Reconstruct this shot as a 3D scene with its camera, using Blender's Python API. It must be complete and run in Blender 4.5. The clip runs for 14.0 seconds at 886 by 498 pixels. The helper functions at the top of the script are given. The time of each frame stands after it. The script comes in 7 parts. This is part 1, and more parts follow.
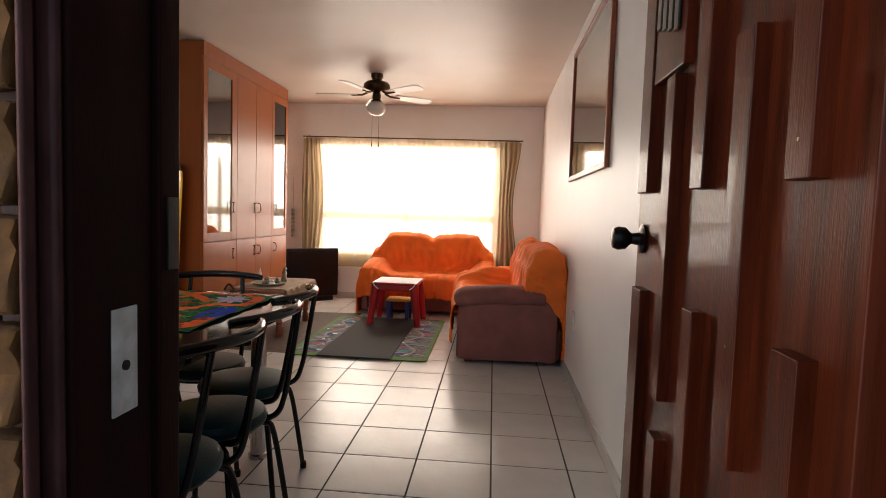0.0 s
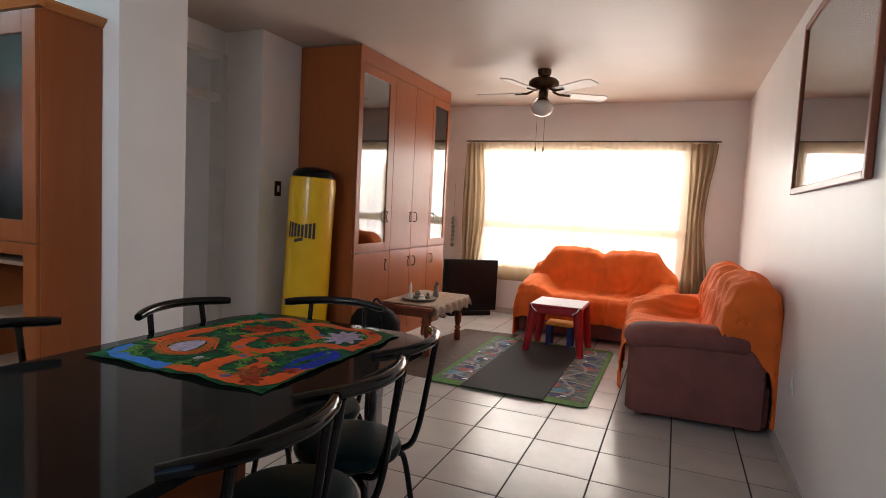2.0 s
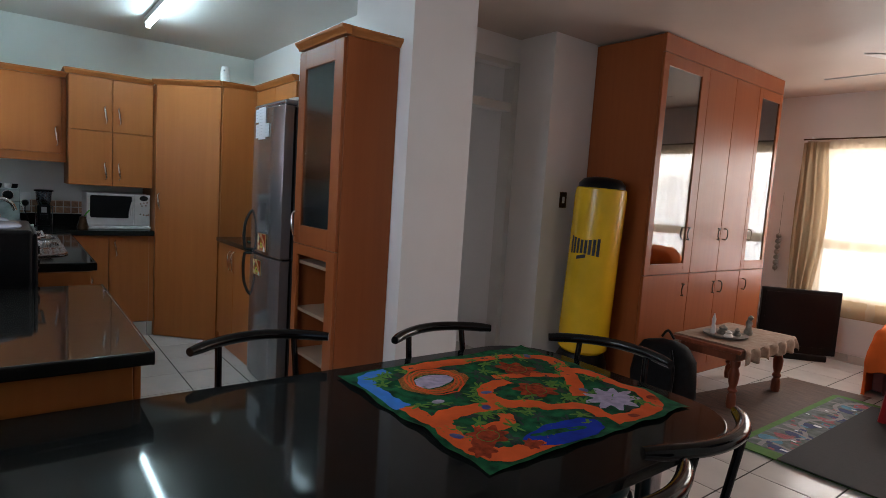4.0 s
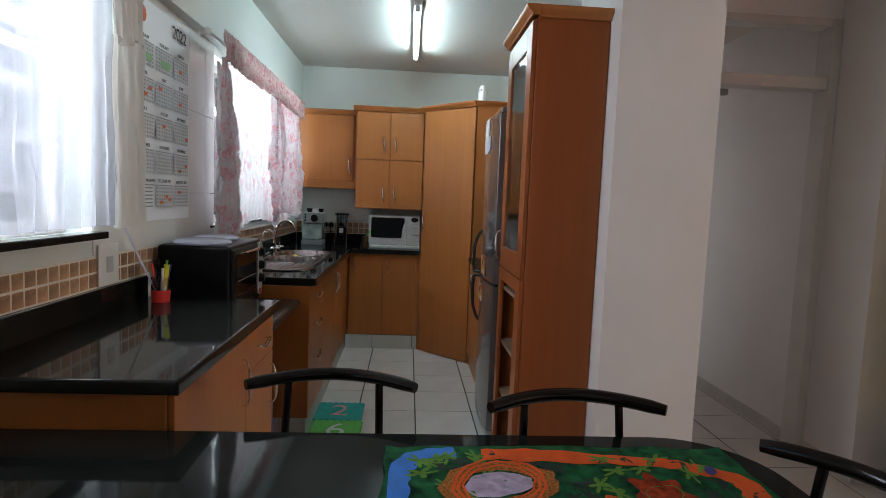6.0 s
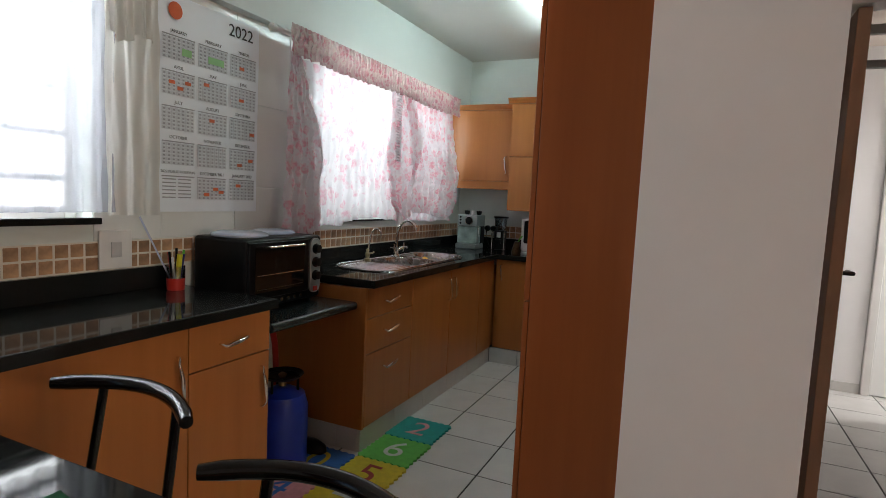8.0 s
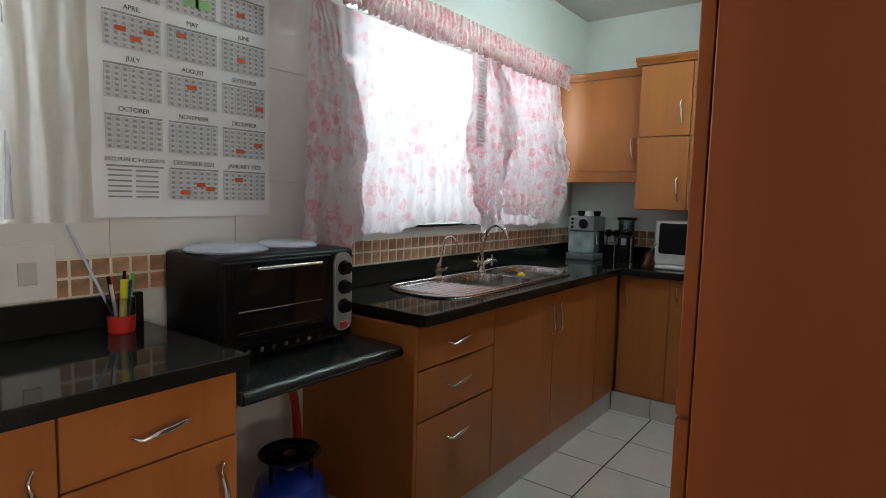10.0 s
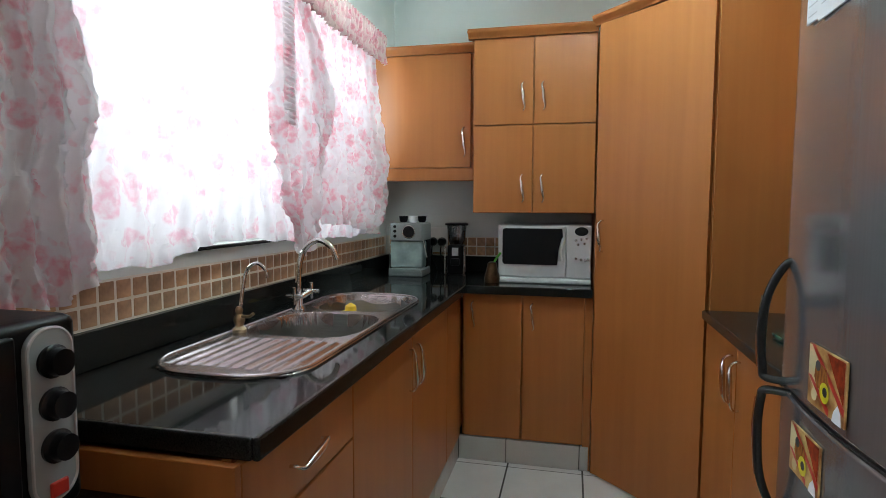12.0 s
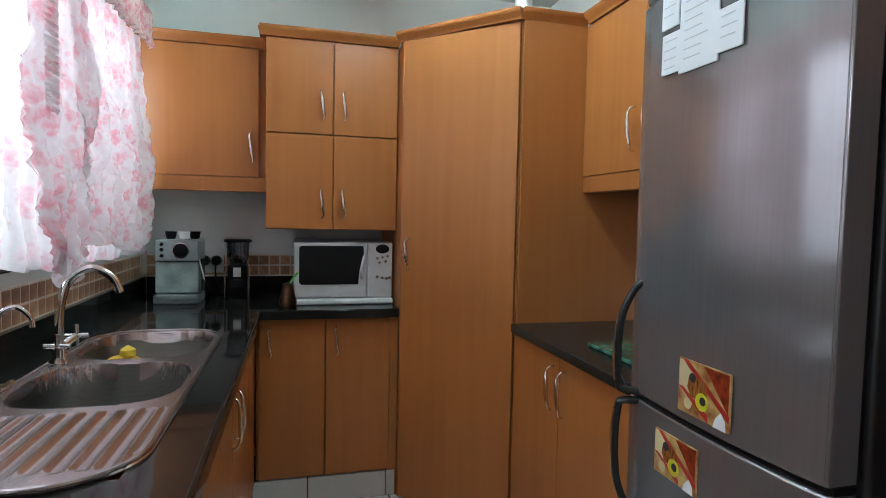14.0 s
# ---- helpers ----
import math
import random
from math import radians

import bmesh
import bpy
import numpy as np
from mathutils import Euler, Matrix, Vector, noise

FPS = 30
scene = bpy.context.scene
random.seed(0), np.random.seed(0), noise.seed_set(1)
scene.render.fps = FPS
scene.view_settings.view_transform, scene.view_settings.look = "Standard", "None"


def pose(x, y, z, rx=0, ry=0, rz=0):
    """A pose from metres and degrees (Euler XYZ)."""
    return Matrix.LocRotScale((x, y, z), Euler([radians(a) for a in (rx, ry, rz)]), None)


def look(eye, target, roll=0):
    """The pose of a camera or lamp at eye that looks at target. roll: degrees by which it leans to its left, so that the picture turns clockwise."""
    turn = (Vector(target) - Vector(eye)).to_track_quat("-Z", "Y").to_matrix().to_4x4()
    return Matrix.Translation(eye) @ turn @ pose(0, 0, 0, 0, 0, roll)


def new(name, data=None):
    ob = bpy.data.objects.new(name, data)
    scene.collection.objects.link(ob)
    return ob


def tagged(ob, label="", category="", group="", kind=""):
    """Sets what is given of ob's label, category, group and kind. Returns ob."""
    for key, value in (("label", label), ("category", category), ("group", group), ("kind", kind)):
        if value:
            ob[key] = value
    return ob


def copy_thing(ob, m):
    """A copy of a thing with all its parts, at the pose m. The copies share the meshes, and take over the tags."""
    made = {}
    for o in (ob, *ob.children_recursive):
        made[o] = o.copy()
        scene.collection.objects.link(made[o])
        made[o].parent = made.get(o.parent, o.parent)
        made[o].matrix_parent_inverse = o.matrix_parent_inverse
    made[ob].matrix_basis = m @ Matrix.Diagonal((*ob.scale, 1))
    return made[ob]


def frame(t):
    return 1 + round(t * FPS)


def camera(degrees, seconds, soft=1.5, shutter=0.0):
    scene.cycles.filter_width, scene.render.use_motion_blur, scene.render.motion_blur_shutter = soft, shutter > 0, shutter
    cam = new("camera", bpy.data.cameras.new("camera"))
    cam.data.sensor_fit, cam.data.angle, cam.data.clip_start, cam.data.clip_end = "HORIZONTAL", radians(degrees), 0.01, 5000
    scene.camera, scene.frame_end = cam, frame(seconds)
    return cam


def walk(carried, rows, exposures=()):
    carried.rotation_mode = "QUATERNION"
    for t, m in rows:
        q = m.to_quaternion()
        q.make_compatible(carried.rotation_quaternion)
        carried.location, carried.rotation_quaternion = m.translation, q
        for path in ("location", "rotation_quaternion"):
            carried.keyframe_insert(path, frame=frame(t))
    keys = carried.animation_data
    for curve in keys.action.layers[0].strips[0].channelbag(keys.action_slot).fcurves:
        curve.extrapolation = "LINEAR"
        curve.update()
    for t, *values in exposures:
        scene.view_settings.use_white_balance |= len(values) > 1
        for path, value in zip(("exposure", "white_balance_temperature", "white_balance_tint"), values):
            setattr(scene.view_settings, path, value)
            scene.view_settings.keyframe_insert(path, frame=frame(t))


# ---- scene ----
cam = camera(76.7, 14.0, soft=0.7)
PATH = [
    (0, (-0.018, 0.026, 1.204), (-0.194, 2.013, 1.069), 1.9),
    (0.5, (-0.001, 0.224, 1.217), (-0.345, 2.189, 1.065), 1.8),
    (1, (-0.023, 0.409, 1.236), (-0.542, 2.333, 1.065), 1.9),
    (1.5, (-0.052, 0.541, 1.261), (-0.708, 2.424, 1.103), 2.5),
    (2, (-0.044, 0.642, 1.288), (-0.809, 2.484, 1.139), 2.9),
    (2.5, (-0.054, 0.78, 1.305), (-1.024, 2.522, 1.154), 3.1),
    (3, (-0.073, 0.89, 1.332), (-1.252, 2.499, 1.185), 3.4),
    (3.5, (-0.128, 0.965, 1.338), (-1.507, 2.405, 1.187), 3.4),
    (4, (-0.215, 1.015, 1.35), (-1.789, 2.234, 1.158), 3.7),
    (4.2, (-0.268, 1.069, 1.346), (-1.922, 2.176, 1.143), 3.8),
    (6.3, (-0.546, 2.007, 1.346), (-2.539, 2.012, 1.177), 2.3),
    (6.5, (-0.61, 2.122, 1.356), (-2.602, 2.058, 1.187), 2.4),
    (7, (-0.704, 2.442, 1.36), (-2.688, 2.25, 1.189), 3.0),
    (7.5, (-0.897, 2.653, 1.348), (-2.837, 2.205, 1.157), 3.5),
    (8, (-1.14, 2.811, 1.327), (-2.952, 1.985, 1.143), 2.8),
    (8.2, (-1.248, 2.855, 1.327), (-2.987, 1.883, 1.147), 2.8),
    (10.3, (-2.185, 2.401, 1.283), (-3.774, 1.2, 1.098), 1.4),
    (10.5, (-2.251, 2.324, 1.279), (-3.876, 1.173, 1.09), 1.3),
    (11, (-2.392, 2.141, 1.281), (-4.168, 1.243, 1.083), 0.6),
    (11.5, (-2.57, 1.984, 1.268), (-4.449, 1.325, 1.085), 0.1),
    (12, (-2.712, 1.856, 1.28), (-4.656, 1.41, 1.126), 0.2),
    (12.5, (-2.797, 1.761, 1.275), (-4.774, 1.484, 1.149), 0.7),
    (13, (-2.833, 1.625, 1.296), (-4.828, 1.59, 1.172), 0.6),
    (13.5, (-2.855, 1.523, 1.313), (-4.835, 1.781, 1.202), 0.7),
    (14, (-2.873, 1.503, 1.311), (-4.805, 2.009, 1.2), 1.2),
]
EXPOSE = [(0.0, 0.05, 6550, 11), (0.5, 0.08, 6300, 11), (1.0, 0.12, 5850, 10), (1.5, 0.15, 5800, 10), (2.0, -0.05, 6000, 10), (2.5, -0.3, 6000, 10), (3.0, -0.25, 5850, 10), (4.0, -0.3, 5750, 9), (6.5, 0.05, 6200, 10), (7.5, 0.17, 6400, 10), (8.0, -0.12, 6400, 10), (10.3, 0.1, 6300, 8), (11.0, 0.3, 6250, 9), (11.5, 0.32, 6150, 9), (12.5, 0.38, 6200, 10), (14.0, 0.27, 6050, 11)]
walk(cam, [(t, look(eye, target, roll)) for t, eye, target, roll in PATH], EXPOSE)

# ---- world and light ----
world = bpy.data.worlds.new("world")
scene.world = world
world.use_nodes = True
wn = world.node_tree.nodes
sky = wn.new("ShaderNodeTexSky")
sky.sky_type, sky.sun_disc, sky.sun_elevation, sky.sun_rotation = "NISHITA", False, radians(48), radians(20)
world.node_tree.links.new(sky.outputs[0], wn["Background"].inputs[0])
wn["Background"].inputs[1].default_value = 0.15


def lamp(name, kind, m, energy, color, **kw):
    data = bpy.data.lights.new(name, kind)
    data.energy, data.color = energy, color
    for key, value in kw.items():
        if key == "size":
            data.shape, data.size, data.size_y = "RECTANGLE", value[0], value[1]
        if key == "angle":
            data.angle = value
    ob = new(name, data)
    ob.matrix_basis = m
    return ob


lamp("sun", "SUN", look((2, 12, 12), (0, 0, 0)), 1.0, (1, 0.95, 0.88), angle=radians(12))
lamp("daylight_living", "AREA", look((-1.18, 7.56, 1.35), (-1.18, 3.5, 0.4)), 136, (1.0, 0.93, 0.83), size=(2.3, 1.4))
lamp("daylight_kitchen", "AREA", look((-4.58, 0.60, 1.62), (-4.5, 3.0, 1.2)), 36, (0.86, 0.98, 1.0), size=(1.85, 0.9))
lamp("daylight_dining", "AREA", look((-2.0, 0.60, 1.65), (-2.0, 3.0, 1.2)), 57, (0.93, 0.98, 1.0), size=(0.95, 0.85))
lamp("daylight_passage", "AREA", look((-5.85, 5.45, 1.5), (-5.9, 4.0, 1.1)), 38, (1.0, 0.98, 0.95), size=(0.7, 1.2))

# ---- small tools ----
import collections

V = Vector


def thing(name, label, category, at=(0, 0, 0), group="", kind=""):
    ob = new(name)
    ob.matrix_basis = Matrix.Translation(at)
    ob.empty_display_size = 0.1
    return tagged(ob, label, category, group, kind)


def flat_faces(me):
    """Corner normals weighted by area, so that large flat faces stay flat between their rounded edges."""
    polys = me.polygons
    nor = [p.normal.copy() for p in polys]
    area = [p.area for p in polys]
    near = collections.defaultdict(list)
    for p in polys:
        for v in p.vertices:
            near[v].append(p.index)
    out = []
    for p in polys:
        for v in p.vertices:
            s = Vector((0, 0, 0))
            for k in near[v]:
                if nor[p.index].dot(nor[k]) > 0.68:
                    s += nor[k] * area[k]
            out.append(s.normalized() if s.length > 1e-12 else nor[p.index])
    me.normals_split_custom_set(out)


def mesh_of(name, bm, material, smooth=True):
    me = bpy.data.meshes.new(name)
    bm.normal_update()
    bm.to_mesh(me)
    bm.free()
    me.materials.append(material)
    if smooth:
        me.shade_smooth()
        me.set_sharp_from_angle(angle=radians(38))
        if len(me.polygons) < 260:
            flat_faces(me)
    return me


def part(name, bm, material, parent=None, label="", smooth=True):
    ob = new(name, mesh_of(name, bm, material, smooth))
    if parent is not None:
        ob.parent = parent
        if parent.parent is None and parent.data is None:
            ob.matrix_parent_inverse = parent.matrix_basis.inverted()
    if label:
        ob["label"] = label
    return ob


def solid(name, bm, material, label, category, group="", kind="", smooth=True):
    return tagged(part(name, bm, material, None, "", smooth), label, category, group, kind)


def B():
    return bmesh.new()


def box(bm, x0, x1, y0, y1, z0, z1, bevel=0.0, seg=2):
    m = Matrix.LocRotScale(((x0 + x1) / 2, (y0 + y1) / 2, (z0 + z1) / 2), None, (abs(x1 - x0), abs(y1 - y0), abs(z1 - z0)))
    r = bmesh.ops.create_cube(bm, size=1, matrix=m)
    if bevel:
        es = list({e for v in r["verts"] for e in v.link_edges})
        bmesh.ops.bevel(bm, geom=es, offset=bevel, segments=seg, profile=0.5, affect="EDGES", clamp_overlap=True)
    return bm


def bx(*a, **k):
    return box(B(), *a, **k)


def prism(bm, pts, z0, z1, bevel=0.0):
    lo = [bm.verts.new((x, y, z0)) for x, y in pts]
    hi = [bm.verts.new((x, y, z1)) for x, y in pts]
    n = len(pts)
    f = [bm.faces.new(hi), bm.faces.new(lo[::-1])]
    for i in range(n):
        f.append(bm.faces.new((lo[i], lo[(i + 1) % n], hi[(i + 1) % n], hi[i])))
    bmesh.ops.recalc_face_normals(bm, faces=f)
    if bevel:
        es = list(f[0].edges) + list(f[1].edges)
        bmesh.ops.bevel(bm, geom=es, offset=bevel, segments=3, profile=0.5, affect="EDGES")
    return bm


def tube(bm, pts, r, seg=8, closed=False):
    pts = [V(p) for p in pts]
    n = len(pts)
    rings, up = [], None
    for i, p in enumerate(pts):
        a = pts[i - 1] if (i or closed) else p
        b = pts[(i + 1) % n] if (i < n - 1 or closed) else p
        d = (b - a).normalized()
        if up is None:
            up = d.orthogonal().normalized()
        up = (up - d * up.dot(d)).normalized()
        side = d.cross(up)
        rr = r[i] if isinstance(r, (list, tuple)) else r
        rings.append([bm.verts.new(p + (up * math.cos(2 * math.pi * k / seg) + side * math.sin(2 * math.pi * k / seg)) * rr) for k in range(seg)])
    for i in range(n if closed else n - 1):
        a, b = rings[i], rings[(i + 1) % n]
        for k in range(seg):
            bm.faces.new((a[k], a[(k + 1) % seg], b[(k + 1) % seg], b[k]))
    if not closed:
        bm.faces.new(rings[0][::-1])
        bm.faces.new(rings[-1])
    bmesh.ops.recalc_face_normals(bm, faces=bm.faces[:])
    return bm


def lathe(bm, profile, at=(0, 0, 0), seg=24, turn=None):
    m = Matrix.Translation(at) @ (turn or Matrix())
    rings = [[bm.verts.new(m @ V((r * math.cos(2 * math.pi * k / seg), r * math.sin(2 * math.pi * k / seg), z))) for k in range(seg)] for r, z in profile]
    fs = []
    for a, b in zip(rings, rings[1:]):
        for k in range(seg):
            fs.append(bm.faces.new((a[k], a[(k + 1) % seg], b[(k + 1) % seg], b[k])))
    fs.append(bm.faces.new(rings[0][::-1]))
    fs.append(bm.faces.new(rings[-1]))
    bmesh.ops.recalc_face_normals(bm, faces=fs)
    return bm


def grid(bm, fn, nu, nv):
    vs = [[bm.verts.new(fn(i / nu, j / nv)) for j in range(nv + 1)] for i in range(nu + 1)]
    for i in range(nu):
        for j in range(nv):
            bm.faces.new((vs[i][j], vs[i + 1][j], vs[i + 1][j + 1], vs[i][j + 1]))
    return bm


def spline(pts, k=8, closed=False):
    pts = [V(p) for p in pts]
    n = len(pts)
    out = []
    for i in range(n if closed else n - 1):
        p = [pts[(i + j) % n] if closed else pts[min(max(i + j, 0), n - 1)] for j in (-1, 0, 1, 2)]
        for s in range(k):
            t = s / k
            out.append(0.5 * ((2 * p[1]) + (p[2] - p[0]) * t + (2 * p[0] - 5 * p[1] + 4 * p[2] - p[3]) * t * t + (3 * p[1] - p[0] - 3 * p[2] + p[3]) * t ** 3))
    if not closed:
        out.append(pts[-1])
    return out


def thick(ob, t, off=-1.0):
    m = ob.modifiers.new("thick", "SOLIDIFY")
    m.thickness, m.offset = t, off
    return ob


def words(name, text, size, m, material, parent=None, align="CENTER"):
    cu = bpy.data.curves.new(name, "FONT")
    cu.body, cu.size, cu.align_x, cu.align_y, cu.extrude = text, size, align, "CENTER", 0.0004
    tmp = bpy.data.objects.new(name, cu)
    scene.collection.objects.link(tmp)
    me = bpy.data.meshes.new_from_object(tmp.evaluated_get(bpy.context.evaluated_depsgraph_get()))
    bpy.data.objects.remove(tmp)
    bpy.data.curves.remove(cu)
    me.transform(m)
    me.materials.clear()
    me.materials.append(material)
    ob = new(name, me)
    if parent is not None:
        ob.parent = parent
        if parent.parent is None and parent.data is None:
            ob.matrix_parent_inverse = parent.matrix_basis.inverted()
    return ob


# ---- materials ----
def mat(name, col, rough=0.5, metal=0.0, var=0.15, scale=6.0, stretch=(1, 1, 1), bump=0.05, fine=90.0, col2=None, coat=0.0, piece=0.0, spec=0.5, rvar=0.1):
    m = bpy.data.materials.new(name)
    m.use_nodes = True
    nt = m.node_tree
    N, L = nt.nodes, nt.links
    p = N["Principled BSDF"]
    tc = N.new("ShaderNodeTexCoord")
    mp = N.new("ShaderNodeMapping")
    mp.inputs["Scale"].default_value = stretch
    L.new(tc.outputs["Object"], mp.inputs["Vector"])
    n1 = N.new("ShaderNodeTexNoise")
    n1.inputs["Scale"].default_value, n1.inputs["Detail"].default_value = scale, 6
    n2 = N.new("ShaderNodeTexNoise")
    n2.inputs["Scale"].default_value, n2.inputs["Detail"].default_value = fine, 4
    L.new(mp.outputs[0], n1.inputs["Vector"])
    L.new(mp.outputs[0], n2.inputs["Vector"])
    mix = N.new("ShaderNodeMix")
    mix.data_type = "RGBA"
    a = tuple(max(0, c * (1 - var)) for c in col)
    b = col2 or tuple(min(1, c * (1 + var)) for c in col)
    mix.inputs[6].default_value, mix.inputs[7].default_value = (*a, 1), (*b, 1)
    mr = N.new("ShaderNodeMapRange")
    mr.inputs[1].default_value, mr.inputs[2].default_value = 0.3, 0.7
    L.new(n1.outputs["Fac"], mr.inputs[0])
    L.new(mr.outputs[0], mix.inputs[0])
    out = mix.outputs[2]
    if piece:
        oi = N.new("ShaderNodeObjectInfo")
        hs = N.new("ShaderNodeHueSaturation")
        vr = N.new("ShaderNodeMapRange")
        vr.inputs[3].default_value, vr.inputs[4].default_value = 1 - piece, 1 + piece
        L.new(oi.outputs["Random"], vr.inputs[0])
        L.new(vr.outputs[0], hs.inputs["Value"])
        L.new(out, hs.inputs["Color"])
        out = hs.outputs[0]
    L.new(out, p.inputs["Base Color"])
    rr = N.new("ShaderNodeMapRange")
    rr.inputs[3].default_value, rr.inputs[4].default_value = max(0.02, rough - rvar * rough), min(1, rough + rvar * rough)
    L.new(n1.outputs["Fac"], rr.inputs[0])
    L.new(rr.outputs[0], p.inputs["Roughness"])
    p.inputs["Metallic"].default_value = metal
    p.inputs["Specular IOR Level"].default_value = spec
    p.inputs["Coat Weight"].default_value = coat
    p.inputs["Coat Roughness"].default_value = 0.08
    if bump:
        bp = N.new("ShaderNodeBump")
        bp.inputs["Strength"].default_value, bp.inputs["Distance"].default_value = bump, 0.004
        L.new(n2.outputs["Fac"], bp.inputs["Height"])
        L.new(bp.outputs[0], p.inputs["Normal"])
    return m


def wood(name, light, dark, rough=0.36, spec=0.4, broad=0.42, pores=0.22):
    """Laminate or veneer with upright grain: broad figure, fine streaks and pores, another cut for every board."""
    m = mat(name, light, rough, bump=0.0, spec=spec)
    N, L = m.node_tree.nodes, m.node_tree.links
    p = N["Principled BSDF"]
    tc, oi, ad = N.new("ShaderNodeTexCoord"), N.new("ShaderNodeObjectInfo"), N.new("ShaderNodeVectorMath")
    ad.operation = "MULTIPLY_ADD"
    ad.inputs[1].default_value = (3.7, 5.1, 2.3)
    L.new(oi.outputs["Random"], ad.inputs[0])
    L.new(tc.outputs["Object"], ad.inputs[2])
    fac = None
    for sc, st, amount in ((3.0, (2.2, 2.2, 0.2), broad), (22.0, (1.0, 1.0, 0.04), 0.4), (50.0, (1.0, 1.0, 0.04), pores)):
        mp, nz, mr = N.new("ShaderNodeMapping"), N.new("ShaderNodeTexNoise"), N.new("ShaderNodeMapRange")
        mp.inputs["Scale"].default_value = st
        nz.inputs["Scale"].default_value, nz.inputs["Detail"].default_value = sc, 4
        mr.inputs[1].default_value, mr.inputs[2].default_value, mr.inputs[3].default_value, mr.inputs[4].default_value = 0.22, 0.78, 0.0, amount
        L.new(ad.outputs[0], mp.inputs["Vector"])
        L.new(mp.outputs[0], nz.inputs["Vector"])
        L.new(nz.outputs["Fac"], mr.inputs[0])
        if fac is None:
            fac = mr.outputs[0]
        else:
            sm = N.new("ShaderNodeMath")
            sm.operation = "ADD"
            L.new(fac, sm.inputs[0])
            L.new(mr.outputs[0], sm.inputs[1])
            fac = sm.outputs[0]
    mx = N.new("ShaderNodeMix")
    mx.data_type = "RGBA"
    mx.inputs[6].default_value, mx.inputs[7].default_value = (*light, 1), (*dark, 1)
    L.new(fac, mx.inputs[0])
    L.new(mx.outputs[2], p.inputs["Base Color"])
    return m


def sheer(name, col, clear, col2=None, scale=14.0, cut=0.42, front=0.45):
    """Thin curtain cloth: part of the light passes straight, part is scattered; col2 gives printed blooms."""
    m = bpy.data.materials.new(name)
    m.use_nodes = True
    N, L = m.node_tree.nodes, m.node_tree.links
    N.remove(N["Principled BSDF"])
    tc = N.new("ShaderNodeTexCoord")
    tl, df, tr = N.new("ShaderNodeBsdfTranslucent"), N.new("ShaderNodeBsdfDiffuse"), N.new("ShaderNodeBsdfTransparent")
    m1, m2 = N.new("ShaderNodeMixShader"), N.new("ShaderNodeMixShader")
    nz = N.new("ShaderNodeTexNoise")
    nz.inputs["Scale"].default_value, nz.inputs["Detail"].default_value = 260, 2
    L.new(tc.outputs["Object"], nz.inputs["Vector"])
    mx = N.new("ShaderNodeMix")
    mx.data_type = "RGBA"
    mx.inputs[6].default_value, mx.inputs[7].default_value = (*col, 1), (*(col2 or tuple(c * 0.85 for c in col)), 1)
    if col2:
        wob = N.new("ShaderNodeTexNoise")
        wob.inputs["Scale"].default_value, wob.inputs["Detail"].default_value = 26, 3
        L.new(tc.outputs["Object"], wob.inputs["Vector"])
        ad = N.new("ShaderNodeVectorMath")
        ad.operation = "MULTIPLY_ADD"
        ad.inputs[1].default_value = (0.05, 0.05, 0.05)
        L.new(wob.outputs["Color"], ad.inputs[0])
        L.new(tc.outputs["Object"], ad.inputs[2])
        prints = None
        for sc, ct, share, deep in ((scale, cut, 0.05, 1.0), (scale * 2.3, cut * 0.85, 0.3, 0.5)):
            vo, mr, mu, pk = N.new("ShaderNodeTexVoronoi"), N.new("ShaderNodeMapRange"), N.new("ShaderNodeMath"), N.new("ShaderNodeMapRange")
            vo.inputs["Scale"].default_value = sc
            L.new(ad.outputs[0], vo.inputs["Vector"])
            mr.inputs[1].default_value, mr.inputs[2].default_value, mr.inputs[3].default_value, mr.inputs[4].default_value = ct, ct - 0.16, 0.0, deep
            L.new(vo.outputs["Distance"], mr.inputs[0])
            sp = N.new("ShaderNodeSeparateColor")
            L.new(vo.outputs["Color"], sp.inputs[0])
            pk.inputs[1].default_value, pk.inputs[2].default_value = share, share + 0.35
            L.new(sp.outputs[0], pk.inputs[0])
            mu.operation = "MULTIPLY"
            L.new(pk.outputs[0], mu.inputs[0])
            L.new(mr.outputs[0], mu.inputs[1])
            if prints is None:
                prints = mu.outputs[0]
            else:
                mm = N.new("ShaderNodeMath")
                mm.operation = "MAXIMUM"
                L.new(prints, mm.inputs[0])
                L.new(mu.outputs[0], mm.inputs[1])
                prints = mm.outputs[0]
        pet = N.new("ShaderNodeTexNoise")
        pet.inputs["Scale"].default_value, pet.inputs["Detail"].default_value = 48, 3
        L.new(tc.outputs["Object"], pet.inputs["Vector"])
        pr = N.new("ShaderNodeMapRange")
        pr.inputs[1].default_value, pr.inputs[2].default_value, pr.inputs[3].default_value = 0.36, 0.6, 0.3
        L.new(pet.outputs["Fac"], pr.inputs[0])
        mm = N.new("ShaderNodeMath")
        mm.operation = "MULTIPLY"
        L.new(prints, mm.inputs[0])
        L.new(pr.outputs[0], mm.inputs[1])
        L.new(mm.outputs[0], mx.inputs[0])
    else:
        L.new(nz.outputs["Fac"], mx.inputs[0])
    for s in (tl, df):
        L.new(mx.outputs[2], s.inputs["Color"])
    m1.inputs[0].default_value = front
    L.new(tl.outputs[0], m1.inputs[1])
    L.new(df.outputs[0], m1.inputs[2])
    m2.inputs[0].default_value = clear
    L.new(m1.outputs[0], m2.inputs[1])
    L.new(tr.outputs[0], m2.inputs[2])
    L.new(m2.outputs[0], N["Material Output"].inputs["Surface"])
    return m


